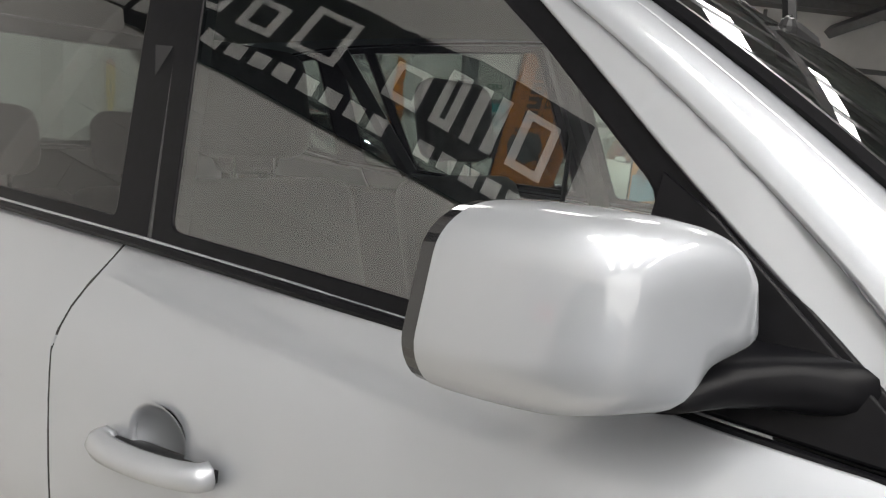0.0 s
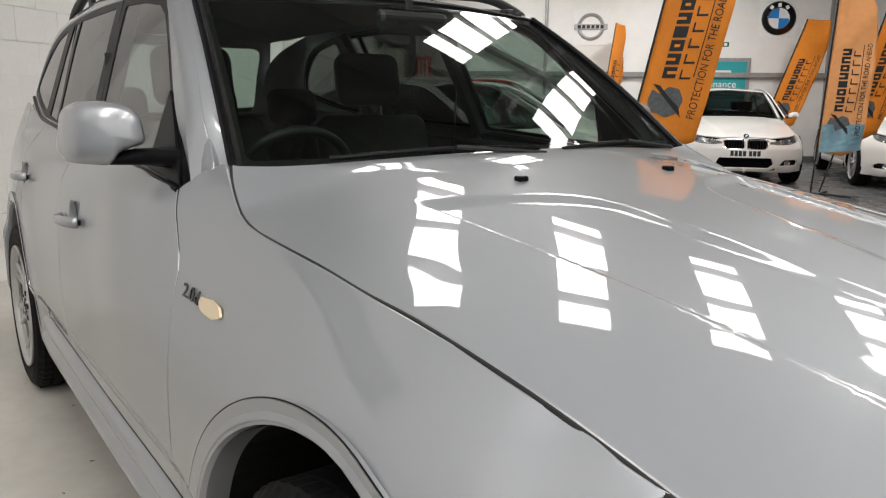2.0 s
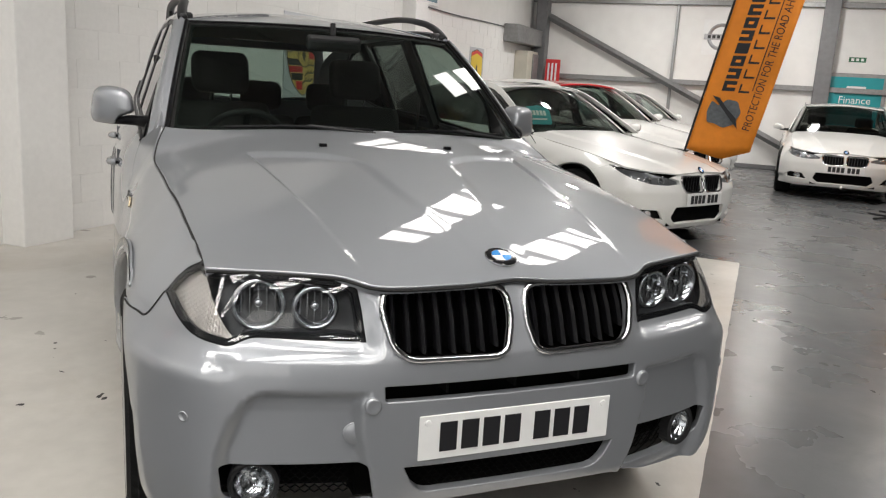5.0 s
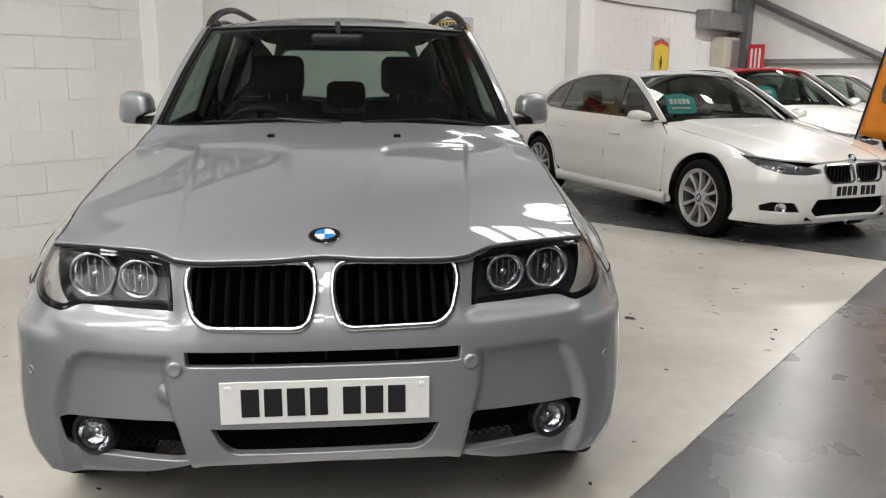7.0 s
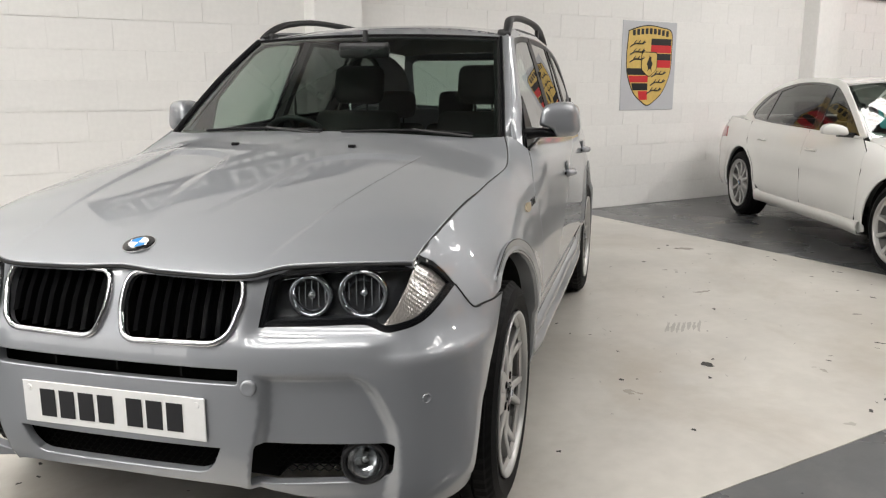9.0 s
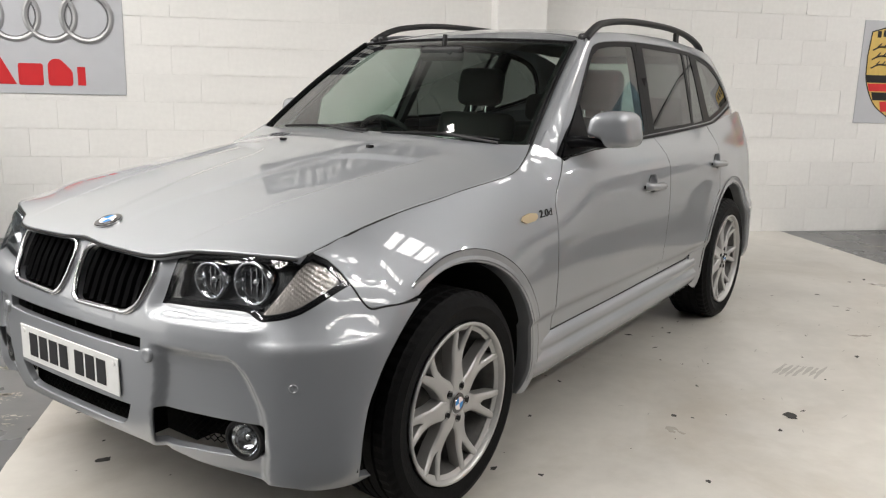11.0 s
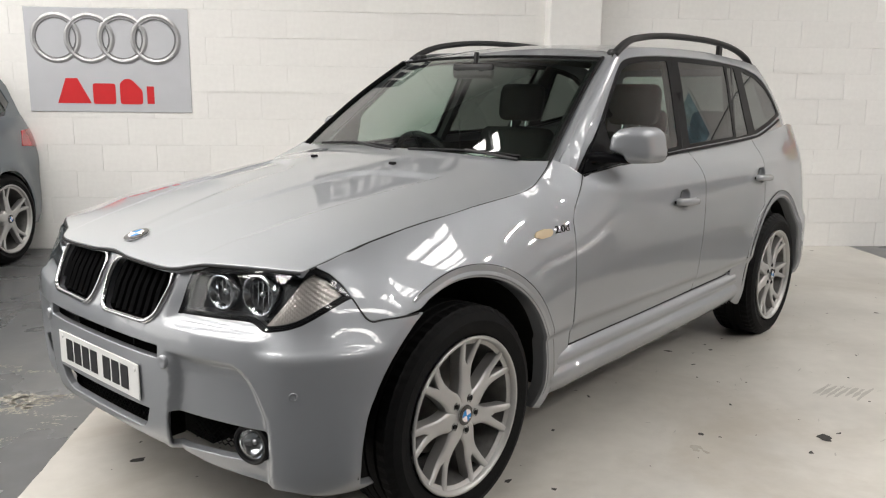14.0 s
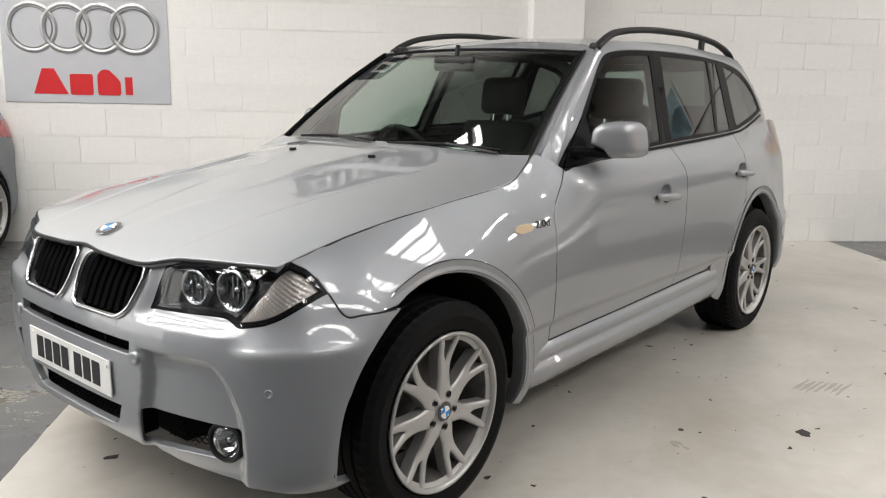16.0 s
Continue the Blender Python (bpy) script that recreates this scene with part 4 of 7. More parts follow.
# -- sills and arch bands
sec = [(-0.03, 0.098), (-0.004, 0.084), (0.010, 0.070), (0.018, 0.052), (0.014, 0.036), (0.008, 0.026), (0.010, 0.018), (0.022, 0.006), (0.026, -0.010), (0.018, -0.038), (-0.006, -0.074), (-0.05, -0.095), (-0.10, -0.10)]
for sx in (1, -1):
    path = []
    for k, y in enumerate(np.linspace(0.478, 2.21, 30)):
        p = S(arch_s(y), 0.40)
        e = 0.03 * (1 - step(0.47, 0.60, y)) + 0.008 * step(2.05, 2.21, y)
        path.append((Vector((sx * (p.x + 0.004 - e), y, 0.368 + (y - 1.3) * 0.012 - 0.3 * e)), Vector((sx, 0, 0)), Vector((0, 0, 1))))
    part("sill_panel", capped(sweep(path, sec)), SILVER, car, "silver sill cladding", smooth=True)
    for wy, a0, a1, low in ((0.0, 119.6, -15, 0.2), (WB, 188, -8, 0.2)):
        path = []
        for i, a in enumerate(np.linspace(a0, a1, 72)):
            rr = 0.467
            y, z = wy + rr * math.cos(radians(a)), RW + rr * math.sin(radians(a))
            p = S(arch_s(y), z)
            path.append((Vector((sx * (p.x - 0.006 * (1 - step(0, 7, i))), y, z)), Vector((sx, 0, 0)), Vector((0, math.cos(radians(a)), math.sin(radians(a))))))
        band = [(-0.008, 0.0215), (0.0018, 0.0205), (-0.003, -0.0195), (-0.014, -0.0225), (-0.06, -0.023)]
        part("arch_band", capped(sweep(path, band)), SILVER, car, "silver wheel arch band")
        part("band_seam", tube_bm([p + up * 0.0225 + out * 0.0003 for p, out, up in path[1:]], 0.0013, 6), BLACK_TRIM, car)
        liner = bmesh.new()
        rings = []
        for a in np.linspace(188, 2, 28):
            y, z = wy + 0.450 * math.cos(radians(a)), RW + 0.450 * math.sin(radians(a))
            rings.append([liner.verts.new((sx * xx, y, z)) for xx in (0.845, 0.55, 0.5)] + [liner.verts.new((sx * 0.5, wy, RW))])
        for a, b in zip(rings, rings[1:]):
            liner.faces.new((a[0], a[1], b[1], b[0]))
            liner.faces.new((a[1], a[2], b[2], b[1]))
            liner.faces.new((a[2], a[3], b[2]))
        part("arch_liner", liner, MATT_BLACK, car)

# -- side windows: the plane of glass above the belt
def side_x(y, z):
    x = 0.782 - 0.335 * (z - 1.09) - 0.25 * max(0.0, z - 1.40) ** 2 - 0.035 * ((y - 1.7) / 1.5) ** 2 * (1 if y > 1.7 else 0.3)
    return x


def side_fn(y, z):
    return Vector((side_x(y, z), y, z))


door_line = [(0.762, 1.064), (0.79, 1.085), (1.0, 1.26), (1.16, 1.40), (1.265, 1.485), (1.36, 1.522), (1.55, 1.543), (1.85, 1.553), (2.2, 1.553), (2.5, 1.545), (2.75, 1.528), (2.95, 1.49), (3.08, 1.43), (3.18, 1.335), (3.225, 1.255)]
dlo_low = [(3.225, 1.255), (2.98, 1.20), (2.72, 1.158), (2.6, 1.150), (2.2, 1.134), (1.7, 1.118), (1.2, 1.092), (0.762, 1.060)]
upper = smooth_line(door_line, 4)
dlo = upper + dlo_low[1:-1]
# roof side rail / pillars in body colour round the window opening
rail_out = smooth_line([(0.69, 1.112), (0.97, 1.315), (1.13, 1.44), (1.25, 1.515), (1.36, 1.556), (1.55, 1.578), (1.9, 1.590), (2.3, 1.590), (2.7, 1.572), (3.04, 1.540), (3.28, 1.44), (3.45, 1.29), (3.54, 1.165)], 4)
frame_poly = rail_out + [(3.3, 1.165), (3.2, 1.172), (2.98, 1.165), (2.72, 1.146), (2.2, 1.124), (1.7, 1.110), (1.2, 1.086), (0.79, 1.056)]


def rail_fn(y, z):
    p = side_fn(y, z)
    # turns over onto the roof and round to the tail
    top = np.interp(y, [0.7, 1.25, 1.55, 2.3, 3.05, 3.46], [1.13, 1.515, 1.57, 1.585, 1.53, 1.17])
    p.x -= 1.6 * max(0.0, z - top + 0.035) ** 1.5
    p.x -= 0.45 * max(0.0, y - 3.1) ** 2
    p.x -= 0.022 * (1 - step(0.76, 0.98, y))
    return p


pair("roof_side_frame", rail_fn, frame_poly, SILVER, car, ("silver left roof pillar frame", "silver right roof pillar frame"), holes=[dlo], grid=0.028, flange=0.015)


def trim_ring(outer, inner_holes, name, mat, off, grid=0.04):
    return pair(name, side_fn, outer, mat, car, holes=inner_holes, grid=grid, flange=0.01, shift=off)


w_front = rounded([(1.045, 1.102), (1.665, 1.134), (1.765, 1.530), (1.55, 1.522), (1.37, 1.502), (1.285, 1.468), (1.18, 1.385), (1.03, 1.25)], 0.02, 3)
w_rear = rounded([(1.785, 1.139), (2.365, 1.156), (2.475, 1.527), (1.885, 1.532)], 0.015, 3)
w_small = rounded([(2.395, 1.150), (2.585, 1.162), (2.615, 1.52), (2.505, 1.526)], 0.012, 3)
w_quart = rounded([(2.70, 1.175), (2.96, 1.218), (3.19, 1.268), (3.15, 1.34), (3.06, 1.415), (2.93, 1.472), (2.715, 1.510)], 0.03, 3)
trim_ring(dlo, [w_front, w_rear, w_small, w_quart], "window_frame", BLACK_TRIM, -0.006)
for poly, mat, nm in ((w_front, SIDE_GLASS, "door_window"), (w_rear, DARK_GLASS, "door_window"), (w_small, DARK_GLASS, "quarter_light"), (w_quart, DARK_GLASS, "quarter_window")):
    pair(nm, side_fn, poly, mat, car, grid=0.1, flange=0, shift=-0.009)
# bright belt strip
for sx in (1, -1):
    pts = [(sx * (side_x(y, z) + 0.006), y, z - 0.006) for y, z in smooth_line([(0.775, 1.064), (1.2, 1.094), (1.7, 1.118), (2.2, 1.134), (2.6, 1.150), (2.75, 1.160), (3.0, 1.203), (3.15, 1.234)], 5)]
    part("belt_moulding", tube_bm(pts, 0.007, 6), BLACK_TRIM, car)

# -- windscreen and its pillars
def screen_fn(a, b):
    """a from -1 to 1 across, b from 0 at the scuttle to 1 at the roof."""
    w = 0.712 - 0.122 * b
    x = a * w
    q = a * a
    y = (0.535 + 0.13 * q) + ((1.165 + 0.065 * q) - (0.535 + 0.13 * q)) * b
    z = (1.122 - 0.012 * q) + ((1.533 - 0.017 * q) - (1.122 - 0.012 * q)) * b + 0.020 * math.sin(math.pi * min(max(b, 0), 1))
    return Vector((x, y, z))


skin_ob("windscreen", skin(screen_fn, [(-0.97, -0.05), (0.97, -0.05), (0.97, 0.97), (-0.97, 0.97)], grid=0.08, flange=0), SCREEN_GLASS, car, "large raked windscreen with a dark edge")
band = skin(screen_fn, [(-1.0, -0.08), (1.0, -0.08), (1.0, 1.0), (-1.0, 1.0)], [rounded([(-0.955, 0.03), (0.955, 0.03), (0.945, 0.955), (-0.945, 0.955)], 0.03, 4)], grid=0.05, flange=0, shift=-0.003)
skin_ob("screen_border", band, CARD_BLACK, car)
scuttle = skin(lambda x, y: Vector((x, y, mid_z(0.54) - 0.03 - 0.02 * (x / 0.7) ** 2)), [(-0.70, 0.68), (-0.66, 0.60), (-0.3, 0.51), (0.3, 0.51), (0.66, 0.60), (0.70, 0.68)], grid=0.05, flange=0.01)
skin_ob("scuttle_panel", scuttle, MATT_BLACK, car)


def pillar_fn(a, b):
    """a from 0 at the glass edge to 1 at the door frame; b up the pillar."""
    p0 = screen_fn(1.0, b)
    y1, z1 = 0.735 + (1.30 - 0.735) * b, 1.085 + (1.522 - 1.085) * b
    z1 += 0.024 * math.sin(math.pi * min(max(b, 0), 1))
    p1 = Vector((side_x(y1, z1) + 0.003, y1, z1))
    p = p0.lerp(p1, a)
    n = Vector((0.72, -0.62, 0.3)).normalized()
    low = 1 - step(0.02, 0.22, b)
    return p + n * (0.014 * (1 - low) * math.sin(math.pi * min(max(a, 0), 1)) ** 0.8 - 0.012 * low)


pair("screen_pillar", pillar_fn, [(0.0, -0.02), (0.38, -0.02), (0.38, 1.02), (0.0, 1.02)], SILVER, car, ("silver left screen pillar", "silver right screen pillar"), grid=0.08, flange=0.01)
pair("door_frame_strip", pillar_fn, [(0.42, -0.01), (1.0, -0.01), (1.0, 1.0), (0.42, 1.0)], SILVER, car, grid=0.08, flange=0.01)
pair("pillar_gap", pillar_fn, [(0.32, -0.02), (0.48, -0.02), (0.48, 1.02), (0.32, 1.02)], BLACK_TRIM, car, grid=0.1, flange=0, shift=-0.006)
for sx in (1, -1):
    pts = [screen_fn(sx * 1.0, b) + Vector((0, -0.004, 0.004)) for b in np.linspace(-0.05, 1.0, 14)]
    part("screen_moulding", tube_bm(pts, 0.009, 6), BLACK_TRIM, car)
part("screen_moulding", tube_bm([screen_fn(a, 1.0) + Vector((0, 0.004, 0.002)) for a in np.linspace(-1, 1, 20)], 0.005, 6), BLACK_TRIM, car)

# -- roof
ROOF_CROWN = soft_table([(0.0, 1.534), (0.10, 1.558), (0.25, 1.586), (0.45, 1.608), (0.75, 1.623), (1.1, 1.627), (1.5, 1.618), (1.9, 1.592), (2.2, 1.555)])


def roof_fn(x, y):
    q = (x / 0.59) ** 2
    front = 1.165 + 0.065 * q
    z = ROOF_CROWN(y - front) - (0.017 + 0.031 * step(0.0, 0.4, y - front)) * q ** 1.3
    return Vector((x, y, z))


rf = [(x, 1.172 + 0.065 * (x / 0.59) ** 2) for x in np.linspace(-0.586, 0.586, 17)]
roof_poly = [(float(a), float(b)) for a, b in rf] + [(0.592, 1.6), (0.588, 2.3), (0.575, 2.8), (0.54, 3.15), (0.49, 3.27), (0.0, 3.31), (-0.49, 3.27), (-0.54, 3.15), (-0.575, 2.8), (-0.588, 2.3), (-0.592, 1.6)]
skin_ob("roof_panel", skin(roof_fn, roof_poly, grid=0.045, flange=0.02), SILVER, car, "silver roof with grey rails")
for sx in (1, -1):
    base = [(1.30, -0.004), (1.36, 0.020), (1.45, 0.046), (1.56, 0.062), (1.8, 0.069), (2.3, 0.067), (2.65, 0.060), (2.85, 0.044), (2.98, 0.022), (3.05, -0.008)]
    pts = [(sx * (abs(0.600 - 0.03 * step(1.3, 1.6, y)) - 0.035 * step(2.2, 3.2, y)), y, roof_fn(0.57, y).z + h + 0.004) for y, h in smooth_line(base, 5)]
    part("roof_rail", tube_bm(pts, 0.021, 10, flat=0.74), SATIN, car, "dark grey raised roof rail", smooth=True)
    zf = roof_fn(0.57, 2.53).z
    part("rail_foot", box_bm(sx * 0.562 - 0.010, sx * 0.562 + 0.010, 2.50, 2.555, zf - 0.02, zf + 0.058, 0.008, 2), SATIN, car)
    for y in (1.345,):
        zz = roof_fn(0.56, y).z
        part("rail_foot", box_bm(sx * 0.575 - 0.02, sx * 0.575 + 0.02, y - 0.03, y + 0.03, zz - 0.02, zz + 0.02, 0.012, 2), SATIN, car)

# -- tail: upper frame, rear window, lamps
def tail_fn(x, z):
    t = (z - 1.12) / 0.46
    return Vector((x, 3.66 - 0.35 * t - 0.06 * (x / 0.6) ** 2 - 0.05 * max(0.0, t) ** 3, z))


rw = rounded([(-0.52, 1.14), (0.52, 1.14), (0.46, 1.50), (-0.46, 1.50)], 0.06, 4)
tail_poly = [(-0.60, 1.13), (0.60, 1.13), (0.575, 1.25), (0.53, 1.42), (0.49, 1.54), (-0.49, 1.54), (-0.53, 1.42), (-0.575, 1.25)]
skin_ob("tailgate_upper", skin(tail_fn, tail_poly, [rw], grid=0.06, flange=0.012, flip=True), SILVER, car, "silver upper tailgate")
skin_ob("rear_window", skin(tail_fn, rw, grid=0.15, flange=0, shift=-0.006, flip=True), SIDE_GLASS, car, "clear rear window")

# -- inner body, coloured near-black as shade: closes gaps, floor and engine bay
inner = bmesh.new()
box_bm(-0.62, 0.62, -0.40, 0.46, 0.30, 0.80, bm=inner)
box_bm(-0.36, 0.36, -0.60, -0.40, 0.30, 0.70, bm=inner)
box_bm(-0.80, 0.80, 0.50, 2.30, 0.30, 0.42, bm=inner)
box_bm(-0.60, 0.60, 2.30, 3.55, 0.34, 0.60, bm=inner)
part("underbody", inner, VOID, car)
# black sheets behind the door and wing gaps, as the shade in them
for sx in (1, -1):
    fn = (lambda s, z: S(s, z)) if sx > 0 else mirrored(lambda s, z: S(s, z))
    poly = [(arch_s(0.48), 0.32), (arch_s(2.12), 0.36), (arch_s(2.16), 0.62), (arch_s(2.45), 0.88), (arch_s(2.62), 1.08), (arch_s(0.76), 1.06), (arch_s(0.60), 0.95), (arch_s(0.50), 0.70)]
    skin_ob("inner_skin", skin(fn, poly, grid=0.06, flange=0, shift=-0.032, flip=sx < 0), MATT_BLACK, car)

# -- black seals in the gaps between the panels
def seal(points, r=0.0035, label=""):
    part("panel_seal", tube_bm([Vector(p) for p in points], r, 6), SEAL, car, label)


SEAL = material("black_rubber_seal", (0.006, 0.006, 0.006), 0.8)
for sx in (1, -1):
    def flank(line, d=0.004, n=4):
        return [Vector((sx * (S(arch_s(y), z).x - d), y, z)) for y, z in smooth_line(line, n)]
    seal(flank([(y - 0.004, z) for y, z in fd_front]))
    seal(flank([(y + 0.004, z) for y, z in seam]))
    seal(flank([(2.608, 1.148), (2.603, 1.05), (2.578, 0.95), (2.553, 0.868)] + arc(WB, RW, 0.516, 121, 164, 8) + [(2.13, 0.478)]))
    seal(flank([(0.60, 0.447), (1.1, 0.454), (1.4, 0.460), (1.664, 0.465), (2.08, 0.471)], 0.003), 0.004)
    seal([(lambda p: Vector((p.x * sx, p.y, p.z)))(S(a, z)) for a, z in smooth_line([sz(0.804, -0.415, 0.802), (arch_s(-0.393), 0.741), (arch_s(-0.34), 0.739), (arch_s(-0.235), 0.739)], 5)], 0.0028)
    seal([Vector((sx * (x + 0.004), y, bonnet_z(x, y) - 0.0055)) for x, y in side_edge], 0.0042)
seal([bonnet_fn(x, y) + Vector((0, -0.004, -0.009)) for x, y in [(-x, y) for x, y in front_edge[::-1]] + front_edge[1:]], 0.004)

# -- wheels
for sx in (1, -1):
    for y in (0.0, WB):
        wheel(car, sx * 0.757, y, RW, sx, turn=(10 if y == 0 else 26), R=RW + 0.004)


# -- grilles
GRILLE_BLACK = material("grille_black", (0.006, 0.006, 0.007), 0.35, spec=0.4)
def grille_frame(kidpts, sx):
    pts = [S(sx * s, z) for s, z in kidpts]
    c = sum(pts, Vector()) / len(pts)
    out = []
    for p in pts:
        out.append(p + (c - p).normalized() * 0.004 + Vector((0, -0.004, 0)))
    return out


for sx in (1, -1):
    fr = part("grille_surround", tube_bm(grille_frame(kid, sx), 0.0085, 8, closed=True), CHROME, car, "chrome kidney grille surround", smooth=True)
    xs = np.linspace(0.045, 0.34, 9)
    zlo = soft_table([(0.03, 0.735), (0.06, 0.712), (0.10, 0.705), (0.25, 0.708), (0.29, 0.716), (0.33, 0.752), (0.35, 0.80)])
    for x in xs[:-1] + 0.012:
        z0, z1 = zlo(float(x)) + 0.004, 0.858
        p0, p1 = S(front_x(x, z0)[0], z0), S(front_x(x, z1)[0], z1)
        b = bmesh.new()
        prof = [(-0.006, 0.006), (0.0, -0.004), (0.006, 0.006), (0.004, 0.035), (-0.004, 0.035)]
        rings = []
        for p in (p0, p0.lerp(p1, 0.5) + Vector((0, -0.006, 0)), p1):
            rings.append([b.verts.new((sx * (p.x + dx), p.y + dy + 0.014, p.z)) for dx, dy in prof])
        for a, c in zip(rings, rings[1:]):
            for k in range(5):
                b.faces.new((a[k], a[(k + 1) % 5], c[(k + 1) % 5], c[k]))
        bmesh.ops.recalc_face_normals(b, faces=b.faces)
        part("grille_slat", b, GRILLE_BLACK, car)
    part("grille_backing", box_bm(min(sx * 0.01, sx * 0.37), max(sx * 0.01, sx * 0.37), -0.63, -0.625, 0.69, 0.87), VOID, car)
# intake slots behind the bumper, backed near-black for the shade in them
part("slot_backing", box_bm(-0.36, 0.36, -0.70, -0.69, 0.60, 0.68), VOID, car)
for x in (-0.18, 0.0, 0.18):
    part("slot_rib", box_bm(x - 0.003, x + 0.003, -0.74, -0.70, 0.612, 0.66), MATT_BLACK, car)
MESH_MAT = material("black_mesh", (0.004, 0.004, 0.004), 0.85, spec=0.05)


def honeycomb(x0, x1, z0, z1, yfn, pitch=0.022):
    b = bmesh.new()
    j = 0
    z = z0
    while z <= z1:
        pts = []
        x = x0
        k = 0
        while x <= x1:
            pts.append((x, yfn(x), z + (0.004 if (k + j) % 2 else -0.004)))
            x += pitch / 2
            k += 1
        if len(pts) > 1:
            tube_bm(pts, 0.0022, 4, bm=b)
        z += 0.0115
        j += 1
    return b


def nose_y(x, z=0.4):
    return S(front_x(x, z)[0], z).y


part("lower_mesh", honeycomb(-0.285, 0.285, 0.370, 0.448, lambda x: nose_y(x) + 0.045), MESH_MAT, car, "black honeycomb lower grille mesh")
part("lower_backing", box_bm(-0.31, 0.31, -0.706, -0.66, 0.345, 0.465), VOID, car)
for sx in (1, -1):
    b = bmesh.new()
    # near-black sheet as the shade deep in the fog lamp opening
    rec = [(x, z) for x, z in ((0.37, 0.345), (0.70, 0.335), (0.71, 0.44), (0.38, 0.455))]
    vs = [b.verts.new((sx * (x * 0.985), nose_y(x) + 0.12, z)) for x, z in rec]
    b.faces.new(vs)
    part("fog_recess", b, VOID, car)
    part("fog_mesh", honeycomb(0.385, 0.56, 0.358, 0.445, lambda x: nose_y(x) + 0.05) if sx > 0 else honeycomb(-0.56, -0.385, 0.358, 0.445, lambda x: nose_y(-x) + 0.05), MESH_MAT, car)
    fogl = part("fog_lamp", disc_bm([(0.060, 0.028), (0.060, -0.008), (0.054, -0.014), (0.048, -0.012), (0.046, 0.0)], 28, "y"), SATIN, car, "round front fog lamp")
    fogl.matrix_basis = pose(sx * 0.612, -0.632, 0.390, 0, 0, sx * 16)
    part("reflector", disc_bm([(0.047, 0.0), (0.040, 0.018), (0.022, 0.030), (0.0, 0.032)], 28, "y"), REFLECTOR, fogl, smooth=True)
    part("bulb", disc_bm([(0.012, 0.03), (0.012, 0.008), (0.0, 0.004)], 12, "y"), CHROME, fogl, smooth=True)
    part("lens", disc_bm([(0.047, -0.006), (0.035, -0.014), (0.018, -0.019), (0.0, -0.020)], 28, "y"), LENS_GLASS, fogl, smooth=True)

# -- headlamps
lamp_top = [front_x(0.431, 0.870)] + [sz(x, y, bonnet_z(x, y) - 0.006) for x, y in ((0.52, -0.606), (0.62, -0.564), (0.69, -0.528), (0.711, -0.512))] + [sz(0.728, -0.489, 0.888), sz(0.757, -0.456, 0.868), sz(0.783, -0.433, 0.838)]
lamp_poly = lamp_low[:-1] + lamp_in[:-1] + lamp_top
lamp_poly = [p for i, p in enumerate(lamp_poly) if i == 0 or math.dist(p, lamp_poly[i - 1]) > 0.002]


def shrink(poly, d):
    c = np.mean(np.array(poly), axis=0)
    out = []
    n = len(poly)
    area = sum(poly[i][0] * poly[(i + 1) % n][1] - poly[(i + 1) % n][0] * poly[i][1] for i in range(n))
    sg = 1 if area > 0 else -1
    for i in range(n):
        a, b, e = (np.array(poly[k % n]) for k in (i - 1, i, i + 1))
        t = (e - a) / max(np.linalg.norm(e - a), 1e-9)
        nn = np.array([-t[1], t[0]]) * sg
        out.append(tuple(b + nn * d))
    return out


